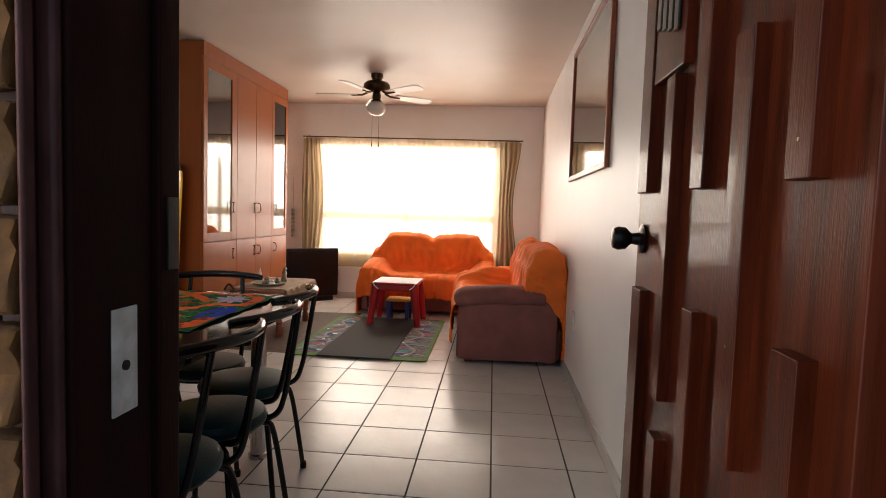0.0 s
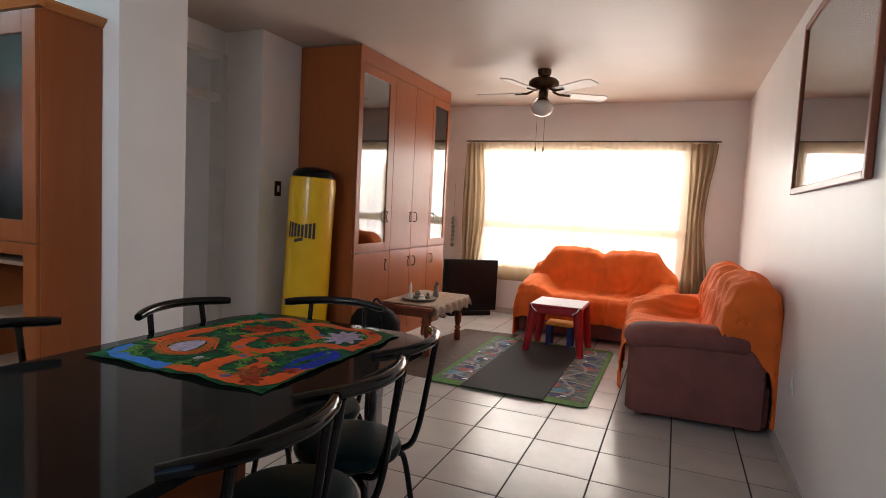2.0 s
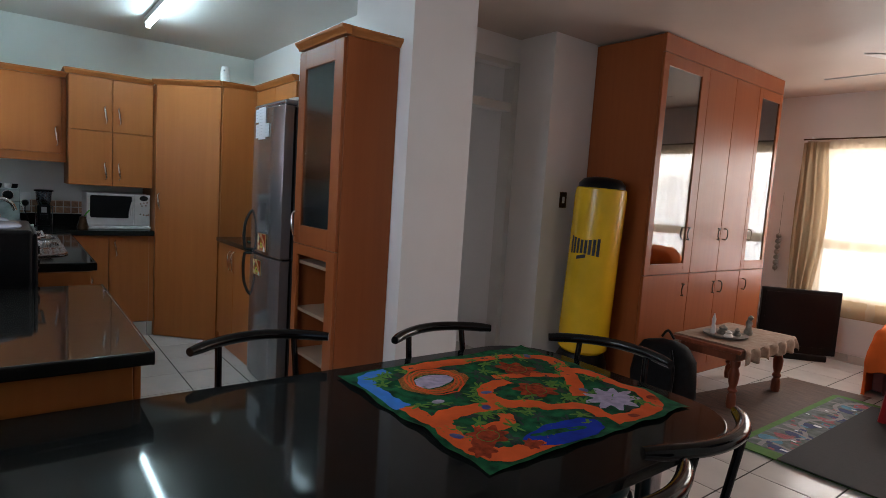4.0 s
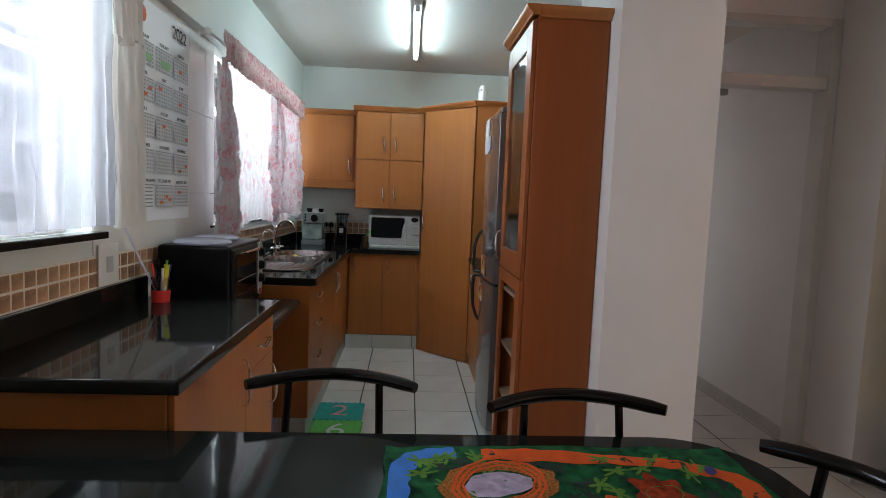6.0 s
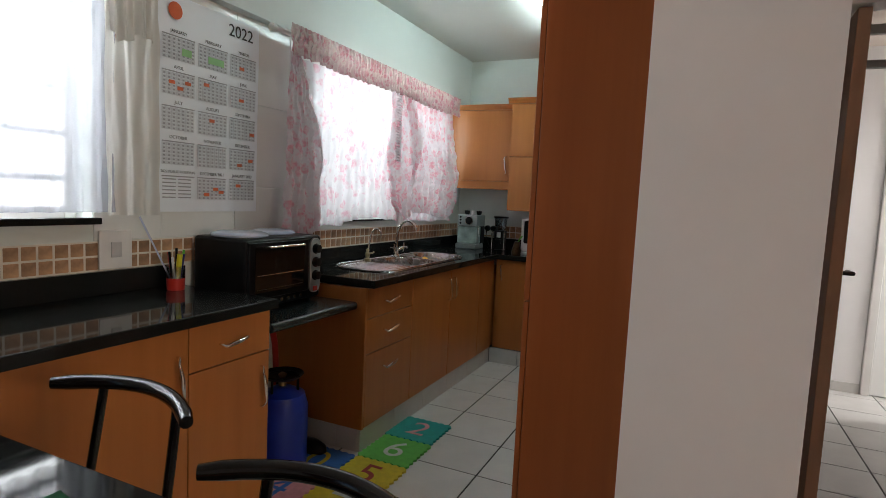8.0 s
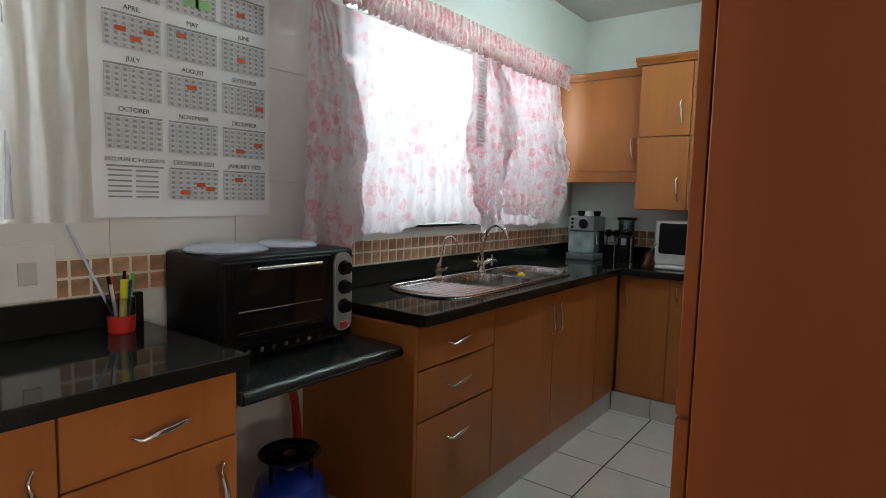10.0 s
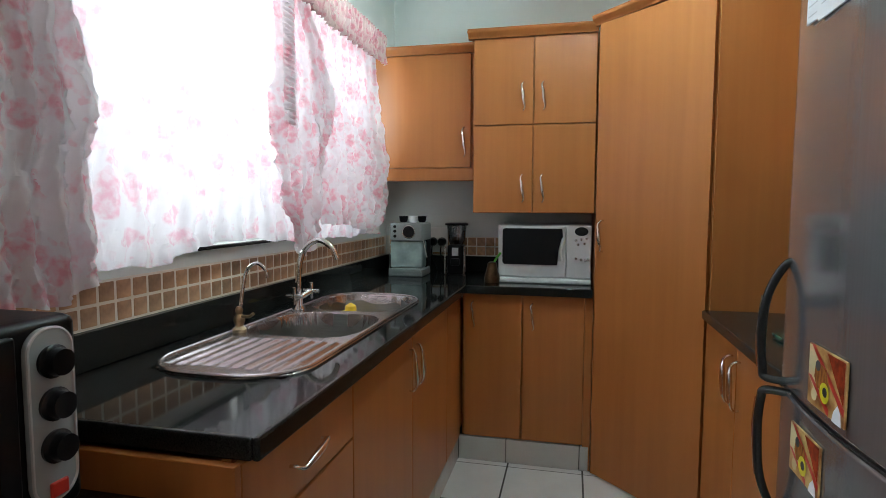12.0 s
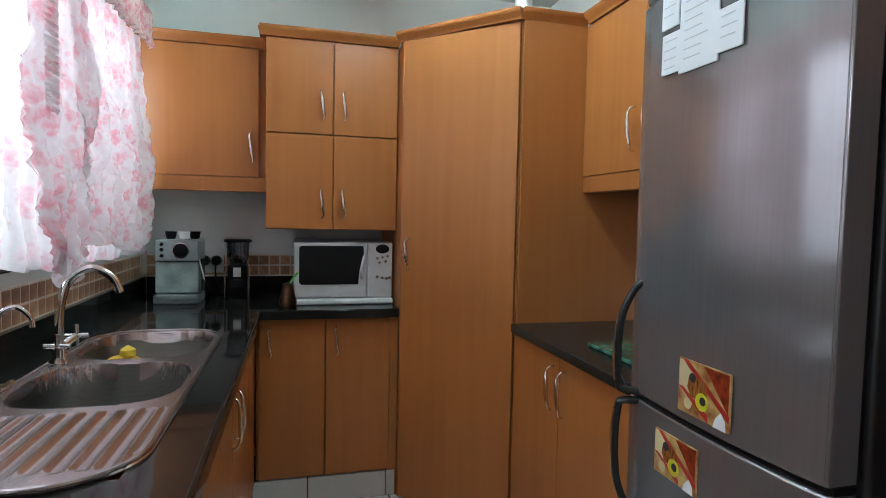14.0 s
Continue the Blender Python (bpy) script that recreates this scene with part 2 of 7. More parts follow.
def glow(name, col, strength):
    m = bpy.data.materials.new(name)
    m.use_nodes = True
    N, L = m.node_tree.nodes, m.node_tree.links
    e = N.new("ShaderNodeEmission")
    e.inputs[0].default_value, e.inputs[1].default_value = (*col, 1), strength
    L.new(e.outputs[0], N["Material Output"].inputs["Surface"])
    return m


def glass(name, tint=(1, 1, 1), rough=0.02, clear=0.85):
    m = bpy.data.materials.new(name)
    m.use_nodes = True
    N, L = m.node_tree.nodes, m.node_tree.links
    N.remove(N["Principled BSDF"])
    t, g, mx, fr = N.new("ShaderNodeBsdfTransparent"), N.new("ShaderNodeBsdfGlossy"), N.new("ShaderNodeMixShader"), N.new("ShaderNodeFresnel")
    t.inputs[0].default_value = (*tint, 1)
    g.inputs["Roughness"].default_value = rough
    fr.inputs[0].default_value = 1.55
    ad = N.new("ShaderNodeMath")
    ad.operation = "ADD"
    ad.inputs[1].default_value = 1 - clear
    L.new(fr.outputs[0], ad.inputs[0])
    L.new(ad.outputs[0], mx.inputs[0])
    L.new(t.outputs[0], mx.inputs[1])
    L.new(g.outputs[0], mx.inputs[2])
    L.new(mx.outputs[0], N["Material Output"].inputs["Surface"])
    return m


M = {}
M["wall"] = mat("wall_paint", (0.81, 0.79, 0.78), 0.42, 0, 0.03, 2.5, bump=0.06, fine=70, rvar=0.2)
M["wall_k"] = mat("kitchen_wall_paint", (0.73, 0.775, 0.735), 0.6, 0, 0.03, 2.5, bump=0.06, fine=70)
M["ceil_k"] = mat("kitchen_ceiling_paint", (0.63, 0.64, 0.60), 0.55, 0, 0.04, 1.5, bump=0.05, fine=25)
# White ceiling tinted tan: the warm bounce off sofas and wood is in the colour.
M["ceil"] = mat("ceiling_warm_bounce", (0.56, 0.475, 0.41), 0.45, 0, 0.06, 1.5, bump=0.05, fine=25)
M["tile"] = mat("floor_tile", (0.64, 0.62, 0.595), 0.24, 0, 0.05, 5, bump=0.3, fine=16, piece=0.05)
M["grout"] = mat("grout", (0.06, 0.055, 0.05), 0.9, 0, 0.3, 20)
M["skirt"] = mat("skirting_tile", (0.58, 0.56, 0.53), 0.22, 0, 0.05, 6, bump=0.05, piece=0.04)
M["wtile"] = mat("wall_tile", (0.77, 0.775, 0.74), 0.22, 0, 0.03, 3, bump=0.03, fine=20)
M["mosaic"] = mat("mosaic_tile", (0.42, 0.24, 0.13), 0.4, 0, 0.3, 25, bump=0.15, fine=80, piece=0.25)
M["joint"] = mat("mosaic_joint", (0.76, 0.70, 0.60), 0.9)
M["wood"] = wood("cherry_laminate", (0.465, 0.174, 0.045), (0.35, 0.118, 0.028), 0.34, 0.38)
M["wood_d"] = wood("cherry_wall_unit", (0.335, 0.098, 0.027), (0.25, 0.066, 0.017), 0.36, 0.3)
M["inside"] = mat("cabinet_inside", (0.22, 0.09, 0.04), 0.5, 0, 0.15, 4)
M["granite"] = mat("black_granite", (0.009, 0.010, 0.0095), 0.055, 0, 0.6, 420, bump=0.0, col2=(0.026, 0.026, 0.024), spec=0.2)
M["granite_t"] = mat("polished_table_granite", (0.007, 0.008, 0.008), 0.06, 0, 0.6, 420, bump=0.0, col2=(0.018, 0.019, 0.018), spec=0.12)
M["lamin"] = mat("dark_worktop", (0.018, 0.024, 0.024), 0.25, 0, 0.4, 200, bump=0.03, col2=(0.028, 0.034, 0.034))
M["steel"] = mat("stainless_steel", (0.52, 0.48, 0.48), 0.24, 1, 0.1, 8, (1, 30, 30), 0.04, 120)
# Sink steel again, with the shade inside the bowls put into a darker colour.
M["bowl"] = mat("brushed_shaded_bowl", (0.27, 0.27, 0.255), 0.36, 1, 0.1, 8, (30, 1, 30), 0.04, 120)
M["chrome"] = mat("chrome", (0.75, 0.74, 0.72), 0.12, 1, 0.05, 8, bump=0)
M["brass"] = mat("worn_brass", (0.42, 0.32, 0.2), 0.3, 1, 0.3, 40)
M["bronze"] = mat("dark_bronze", (0.09, 0.055, 0.03), 0.32, 1, 0.4, 25)
M["blackm"] = mat("black_enamel_tube", (0.005, 0.0045, 0.0045), 0.13, 0, 0.4, 12, bump=0.01, spec=0.4)
M["vinyl"] = mat("dark_teal_vinyl", (0.006, 0.027, 0.030), 0.34, 0, 0.3, 14, bump=0.25, fine=150, spec=0.16)
M["blackp"] = mat("black_plastic", (0.005, 0.005, 0.0055), 0.32, 0, 0.4, 15, bump=0.05, spec=0.18)
M["tvblk"] = mat("black_tv_case", (0.007, 0.0065, 0.007), 0.5, 0, 0.4, 15, bump=0.05, spec=0.2)
M["screen"] = mat("dark_screen", (0.006, 0.006, 0.007), 0.35, 0, 0.3, 3, bump=0, spec=0.2)
M["whitep"] = mat("white_plastic", (0.80, 0.80, 0.78), 0.35, 0, 0.05, 10, bump=0.03)
M["silver"] = mat("silver_plastic", (0.60, 0.60, 0.60), 0.35, 0.3, 0.08, 10)
M["fridge"] = mat("graphite_metallic", (0.30, 0.30, 0.315), 0.13, 0.65, 0.04, 3, (60, 60, 0.6), 0.02, 14)
M["fridge_s"] = mat("fridge_side", (0.014, 0.014, 0.015), 0.5, 0.2, 0.3, 6)
M["orange"] = mat("orange_throw", (0.90, 0.185, 0.022), 0.85, 0, 0.12, 5, bump=0.35, fine=220)
M["mauve"] = mat("mauve_brown_upholstery", (0.24, 0.088, 0.078), 0.85, 0, 0.15, 7, bump=0.35, fine=200)
M["red"] = mat("red_plastic", (0.42, 0.012, 0.02), 0.35, 0, 0.12, 8)
M["yellowp"] = mat("yellow_plastic", (0.8, 0.35, 0.02), 0.4, 0, 0.1, 8)
M["bluep"] = mat("blue_plastic", (0.02, 0.035, 0.2), 0.4, 0, 0.2, 8)
M["bag"] = mat("yellow_vinyl", (0.80, 0.50, 0.008), 0.26, 0, 0.1, 4, bump=0.12, fine=18)
M["turned"] = mat("turned_redwood", (0.24, 0.065, 0.03), 0.35, 0, 0.2, 5, (8, 8, 1), 0.05)
M["linen"] = mat("cream_patterned_linen", (0.60, 0.48, 0.36), 0.9, 0, 0.3, 18, bump=0.3, fine=200, col2=(0.30, 0.20, 0.14))
M["pewter"] = mat("pewter_grey", (0.25, 0.24, 0.21), 0.5, 0.3, 0.4, 30)
M["yoga"] = mat("charcoal_foam", (0.035, 0.034, 0.036), 0.85, 0, 0.2, 40, bump=0.3, fine=250)
M["vinylwood"] = mat("grey_brown_vinyl", (0.11, 0.068, 0.05), 0.6, 0, 0.45, 5, (2, 9, 2), 0.1, spec=0.25)
M["green"] = mat("green_mat_edge", (0.09, 0.22, 0.035), 0.8, 0, 0.2, 20, bump=0.2)
M["jungle"] = mat("jungle_cloth", (0.005, 0.042, 0.018), 0.85, 0, 0.5, 26, bump=0.3, fine=160, col2=(0.02, 0.14, 0.05), spec=0.12)
M["path"] = mat("orange_print", (0.62, 0.095, 0.018), 0.85, 0, 0.12, 20, bump=0.2, fine=160, spec=0.12)
M["blueprint"] = mat("blue_print", (0.010, 0.03, 0.32), 0.85, 0, 0.25, 20, bump=0.2, spec=0.12)
M["skyprint"] = mat("light_blue_print", (0.03, 0.16, 0.55), 0.75, 0, 0.2, 20)
M["nest"] = mat("brown_print", (0.26, 0.07, 0.015), 0.85, 0, 0.5, 40, (4, 4, 1), 0.2, col2=(0.45, 0.18, 0.04), spec=0.12)
M["lilac"] = mat("lilac_print", (0.36, 0.30, 0.42), 0.75, 0, 0.3, 40)
M["leafp"] = mat("light_leaf_print", (0.10, 0.21, 0.035), 0.85, 0, 0.3, 40, spec=0.12)
M["rust"] = mat("rust_print", (0.26, 0.035, 0.01), 0.85, 0, 0.5, 60, spec=0.12)
M["door"] = mat("varnished_mahogany", (0.085, 0.0145, 0.0045), 0.42, 0, 0.55, 4, (9, 9, 0.7), 0.16, 34, coat=0.17, spec=0.12, rvar=0.3)
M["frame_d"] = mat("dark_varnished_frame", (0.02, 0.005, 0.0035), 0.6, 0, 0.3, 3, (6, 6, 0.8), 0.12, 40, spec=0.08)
M["brick"] = mat("rough_face_brick", (0.13, 0.056, 0.013), 0.9, 0, 0.55, 22, bump=0.9, fine=40, piece=0.2)
M["mortar"] = mat("mortar", (0.05, 0.045, 0.04), 0.95, 0, 0.2, 20, bump=0.5)
M["plate"] = mat("worn_ivory_plate", (0.66, 0.56, 0.43), 0.5, 0, 0.25, 35, col2=(0.74, 0.68, 0.58))
M["darkmetal"] = mat("dark_metal", (0.03, 0.028, 0.027), 0.3, 0.8, 0.4, 20)
M["paper"] = mat("white_paper", (0.85, 0.89, 0.93), 0.45, 0, 0.03, 5, bump=0)
M["ink"] = mat("grey_ink", (0.30, 0.31, 0.33), 0.6, 0, 0.1, 60, bump=0)
M["inkd"] = mat("black_ink", (0.03, 0.03, 0.035), 0.6, bump=0)
M["inko"] = mat("orange_ink", (0.62, 0.12, 0.03), 0.6, bump=0)
M["inkg"] = mat("green_ink", (0.30, 0.6, 0.25), 0.6, bump=0)
M["art"] = mat("faded_print", (0.62, 0.56, 0.46), 0.6, 0, 0.2, 3.5, (1, 1, 2), 0, col2=(0.52, 0.50, 0.43))
M["tancurtain"] = sheer("tan_sheer", (0.62, 0.49, 0.35), 0.42)
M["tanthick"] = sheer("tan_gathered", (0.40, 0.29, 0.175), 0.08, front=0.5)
M["floral"] = sheer("pink_floral_sheer", (0.60, 0.57, 0.585), 0.05, (0.60, 0.36, 0.41), 15, 0.48, 0.5)
M["floralthick"] = sheer("pink_floral_gathered", (0.78, 0.735, 0.745), 0.04, (0.78, 0.40, 0.46), 16, 0.54, 0.55)
M["floralruched"] = sheer("pink_floral_ruched", (0.66, 0.56, 0.53), 0.02, (0.60, 0.28, 0.32), 22, 0.6, 0.65)
M["net"] = sheer("white_net", (0.44, 0.45, 0.50), 0.34, front=0.78)
M["netthick"] = sheer("cream_cotton", (0.82, 0.81, 0.77), 0.02, front=0.7)
M["pane"] = glass("window_glass")
M["cabglass"] = glass("cabinet_glass", (0.3, 0.27, 0.25), 0.03, 0.88)
M["ktglass"] = glass("smoked_glass", (0.58, 0.72, 0.72), 0.13, 0.9)
M["picglass"] = glass("picture_glass", (0.95, 0.95, 0.95), 0.04, 0.86)
M["ovenglass"] = mat("oven_glass", (0.006, 0.005, 0.005), 0.08, 0, 0.3, 5, bump=0, spec=0.35)
M["clear"] = glass("clear_plastic", (0.8, 0.85, 0.9), 0.1, 0.75)
M["globe"] = mat("frosted_globe", (0.75, 0.72, 0.68), 0.25, 0, 0.05, 6, bump=0)
M["day"] = glow("daylight_backdrop", (1.0, 0.985, 0.97), 3.0)
M["daypale"] = glow("passage_daylight", (1.0, 0.98, 0.95), 2.2)
M["tubeglow"] = glow("tube_light", (0.78, 1.0, 1.0), 82.0)
M["doorwhite"] = mat("white_gloss_door", (0.74, 0.73, 0.71), 0.35, 0, 0.03, 3)
M["frame_w"] = mat("white_frame", (0.66, 0.64, 0.61), 0.4, 0, 0.05, 6)
M["teal"] = mat("teal_foam", (0.02, 0.30, 0.27), 0.85, 0, 0.1, 30, bump=0.3)
M["gfoam"] = mat("green_foam", (0.12, 0.42, 0.07), 0.85, 0, 0.1, 30, bump=0.3)
M["yfoam"] = mat("yellow_foam", (0.62, 0.46, 0.03), 0.85, 0, 0.1, 30, bump=0.3)
M["bfoam"] = mat("blue_foam", (0.03, 0.13, 0.42), 0.85, 0, 0.1, 30, bump=0.3)
M["pfoam"] = mat("pink_foam", (0.65, 0.28, 0.30), 0.85, 0, 0.1, 30, bump=0.3)
M["wfoam"] = mat("white_foam", (0.6, 0.62, 0.6), 0.85, 0, 0.1, 30, bump=0.3)
M["rfoam"] = mat("red_foam", (0.35, 0.05, 0.04), 0.85, 0, 0.1, 30, bump=0.3)
M["gas"] = mat("blue_gas_bottle", (0.01, 0.03, 0.32), 0.35, 0, 0.15, 10)
M["neon"] = mat("neon_yellow", (0.65, 0.62, 0.02), 0.4)
M["greenp"] = mat("bright_green", (0.12, 0.5, 0.05), 0.4)
M["redp"] = mat("red_cup", (0.5, 0.03, 0.02), 0.35)
M["magnet"] = mat("printed_magnet", (0.55, 0.16, 0.03), 0.35, 0, 0.5, 35, bump=0, col2=(0.72, 0.52, 0.2))
M["cream"] = mat("cream_print", (0.72, 0.62, 0.36), 0.4, bump=0)
M["board"] = mat("green_leaf_glass", (0.008, 0.07, 0.05), 0.08, 0, 0.6, 22, bump=0, col2=(0.10, 0.28, 0.18))
M["towel"] = mat("white_towel", (0.62, 0.63, 0.62), 0.9, 0, 0.1, 30, bump=0.4, fine=200)
M["outside"] = mat("corridor_concrete", (0.22, 0.21, 0.19), 0.85, 0, 0.2, 5, bump=0.3)
M["lid"] = mat("pale_plastic_lid", (0.52, 0.56, 0.70), 0.15, 0, 0.05, 8, bump=0.02)
M["cell"] = mat("pale_grey_ink", (0.60, 0.63, 0.66), 0.6, 0, 0.05, 60, bump=0)
M["frame_b"] = mat("brown_painted_timber", (0.36, 0.22, 0.145), 0.5, 0, 0.12, 8, (4, 4, 0.6), 0.05)
M["handlegrey"] = mat("grey_metallic_plastic", (0.055, 0.062, 0.062), 0.2, 0.6, 0.08, 10, bump=0.01)
M["railgrey"] = mat("grey_rail", (0.42, 0.41, 0.39), 0.5, 0, 0.1, 8)
M["ridge"] = mat("worn_maroon_bead", (0.075, 0.026, 0.022), 0.45, 0, 0.35, 14, (3, 3, 1), 0.2, 40, spec=0.2)
M["darkleaf"] = mat("dark_leaf_print", (0.004, 0.018, 0.012), 0.8, 0, 0.3, 40)
M["sponge"] = mat("yellow_rubber", (0.75, 0.5, 0.03), 0.5, 0, 0.15, 30)
M["bagcloth"] = mat("black_nylon", (0.008, 0.008, 0.009), 0.75, 0, 0.3, 30, bump=0.3, fine=200, spec=0.2)
M["panelgrey"] = mat("pale_silver_panel", (0.36, 0.40, 0.41), 0.35, 0.2, 0.1, 10)
# Cabinet inside colour lightened in place of light, so shelves show through the glass.
M["kshelf"] = mat("light_lifted_cabinet_shelf", (0.34, 0.22, 0.15), 0.5, 0, 0.1, 5)
M["tank"] = mat("frosted_tank_plastic", (0.27, 0.33, 0.315), 0.22, 0, 0.3, 14, bump=0.02, spec=0.5)
M["machine"] = mat("brushed_machine_steel", (0.27, 0.30, 0.295), 0.32, 0.35, 0.1, 8, (1, 20, 20), 0.03, 90)

# ---- the large structure ----
CEIL, RX, WY, EY, LX, KX = 2.568, 0.57, 7.37, 0.74, -3.06, -6.0


def walls(name, boxes, material, label, category="wall"):
    bm = B()
    for b in boxes:
        box(bm, *b)
    return solid(name, bm, material, label, category, kind="structure", smooth=False)


floor = walls("floor", [(-6.7, 0.75, 0.53, 7.6, -0.16, -0.0022)], M["grout"], "glossy off-white ceramic tile floor with dark grout lines", "floor")
# One ceiling in two colours, since tube and bounced light tint each half differently.
walls("ceiling_kitchen", [(-6.9, -2.77, 0.53, 3.0, CEIL, CEIL + 0.15)], M["ceil_k"], "off-white painted kitchen ceiling", "ceiling")
walls("ceiling", [(-2.77, 0.75, 0.53, 3.0, CEIL, CEIL + 0.15), (-6.9, 0.75, 3.0, 7.6, CEIL, CEIL + 0.15)], M["ceil"], "white plaster ceiling with a soft sheen, warm bounced light tinted into its colour", "ceiling")
wall_right = walls("wall_east", [(RX, RX + 0.15, 0.53, 7.6, 0, CEIL)], M["wall"], "white painted plaster wall with a satin sheen", "wall")
walls("wall_north", [(LX - 0.1, -2.36, WY, WY + 0.2, 0, CEIL), (0.01, RX, WY, WY + 0.2, 0, CEIL), (-2.36, 0.01, WY, WY + 0.2, 0, 0.58), (-2.36, 0.01, WY, WY + 0.2, 2.02, CEIL)],
      M["wall"], "white plaster wall round a wide living room window", "wall")
walls("wall_west", [(LX - 0.1, LX, 4.12, WY, 0, CEIL)], M["wall"], "white plaster wall behind the wall unit", "wall")
wall_south = walls("wall_south", [
    (0.46, RX, 0.54, 0.70, 0, CEIL), (-0.50, 0.46, 0.54, 0.70, 2.08, CEIL), (-1.55, -0.50, 0.54, EY, 0, CEIL),
    (-2.50, -1.55, 0.54, EY, 0, 1.18), (-2.50, -1.55, 0.54, EY, 2.10, CEIL), (-3.66, -2.50, 0.54, EY, 0, CEIL),
    (-5.46, -3.66, 0.54, EY, 0, 1.15), (-5.46, -3.66, 0.54, EY, 2.10, CEIL), (KX - 0.1, -5.46, 0.54, EY, 0, CEIL)],
    M["wall_k"], "pale greenish white painted wall with two kitchen windows", "wall")
walls("wall_soffit", [(KX, -2.52, EY, 0.80, 2.15, CEIL)], M["wall_k"], "pale plaster band projecting above the kitchen windows", "wall")
wall_kitchen = walls("wall_kitchen_end", [(KX - 0.12, KX, 0.54, 3.06, 0, CEIL)], M["wall_k"], "pale greenish kitchen end wall", "wall")
walls("wall_partition", [(KX, -3.40, 2.95, 3.06, 0, CEIL), (-3.40, -2.836, 2.70, 3.06, 0, CEIL)], M["wall"], "white partition wall between kitchen and passage", "wall")
walls("pillar", [(-2.835, -2.70, 2.658, 3.08, 0, CEIL)], M["wall"], "white plastered square pillar", "pillar")
walls("wall_passage", [(-5.59, LX - 0.1, 4.12, 4.26, 0, CEIL)], M["wall"], "off-white passage wall in shade", "wall")
walls("wall_passage_end", [(-6.75, -6.60, 4.0, 5.6, 0, CEIL), (-6.75, -6.22, 3.06, 4.0, 0, CEIL), (KX - 0.75, KX - 0.12, 2.95, 3.06, 0, CEIL)], M["wall"], "white wall at the end of the passage", "wall")
walls("wall_side_room", [(-6.60, -5.39, 5.5, 5.6, 0, 0.9), (-6.60, -5.39, 5.5, 5.6, 2.1, CEIL), (-6.60, -6.2, 5.5, 5.6, 0.9, 2.1), (-5.5, -5.39, 5.5, 5.6, 0.9, 2.1), (-5.49, -5.39, 4.26, 5.5, 0, CEIL)],
      M["wall"], "white side room wall with a small bright window", "wall")
walls("passage_lintel", [(-3.52, -3.42, 3.06, 4.12, 2.39, CEIL)], M["wall"], "white plaster lintel over the passage", "lintel")

# passage door frame without a leaf
fr = thing("door_frame", "cream painted door frame with a transom bar and no door", "door frame", (-3.47, 3.6, 0), kind="structure")
part("jamb", bx(-3.52, -3.40, 4.065, 4.12, 0, 2.39, bevel=0.006), M["frame_w"], fr)
part("jamb", bx(-3.52, -3.40, 3.06, 3.125, 0, 2.39, bevel=0.006), M["frame_w"], fr)
part("transom_bar", bx(-3.51, -3.41, 3.125, 4.065, 2.02, 2.085, bevel=0.006), M["frame_w"], fr)
part("head", bx(-3.51, -3.41, 3.125, 4.065, 2.35, 2.39, bevel=0.004), M["frame_w"], fr)
for rx, ry, rz in ((-4.22, 3.97, 2.15), (-4.72, 3.94, 2.11)):
    solid("metal_rail", bx(rx - 0.02, rx + 0.02, 3.06, ry, rz - 0.02, rz + 0.02, bevel=0.004), M["railgrey"], "grey metal rail fixed across the passage", "rail", "passage rails")

pd = thing("door_3", "brown painted passage door standing open along the wall", "door", (-3.83, 3.245, 0), kind="structure")
part("leaf", bx(-4.23, -3.43, 3.225, 3.265, 0.01, 2.015, bevel=0.003), M["frame_b"], pd)
lv = part("handle_plate", bx(-3.53, -3.49, 3.265, 3.27, 1.02, 1.19, bevel=0.002), M["darkmetal"], pd)
part("lever", tube(B(), [(-3.51, 3.268, 1.13), (-3.51, 3.31, 1.13), (-3.61, 3.312, 1.128)], 0.008), M["darkmetal"], lv)
for z in (0.25, 1.75):
    part("hinge", tube(B(), [(-4.234, 3.268, z - 0.05), (-4.234, 3.268, z + 0.05)], 0.007), M["darkmetal"], pd)

# white door at the passage end, seen in daylight
d2 = thing("door_2", "white gloss door standing in daylight at the passage end", "door", (-6.2, 4.4, 0), kind="structure")
part("leaf", bx(-6.24, -6.20, 4.06, 4.86, 0.01, 2.03, bevel=0.004), M["doorwhite"], d2)
part("door_handle", tube(B(), [(-6.2, 4.14, 1.05), (-6.15, 4.14, 1.05), (-6.15, 4.14, 0.95)], 0.008), M["darkmetal"], d2)
part("architrave", bx(-6.26, -6.19, 4.003, 4.058, 0, 2.1, bevel=0.005), M["frame_w"], d2)
part("architrave", bx(-6.26, -6.19, 4.06, 4.9, 2.04, 2.1, bevel=0.005), M["frame_w"], d2)
solid("roller_blind", tube(B(), spline([(-6.0, 4.15, 1.98), (-6.0, 4.35, 2.02), (-5.98, 4.55, 1.99)]), 0.045, 12), M["linen"], "tan fabric blind rolled up in the side room", "blind")
solid("far_curtain", grid(B(), lambda u, v: V((-6.05 + 0.03 * math.sin(u * 25), 4.05 + 0.45 * u * (1 - 0.5 * v), 2.04 + 0.38 * v)), 20, 6), M["tanthick"], "tan gathered curtain in the side room", "curtain")
solid("backdrop_passage", bx(-6.5, -5.2, 5.9, 5.92, 0.7, 2.3), M["daypale"], "bright daylight outside the side room window", "backdrop", kind="structure")


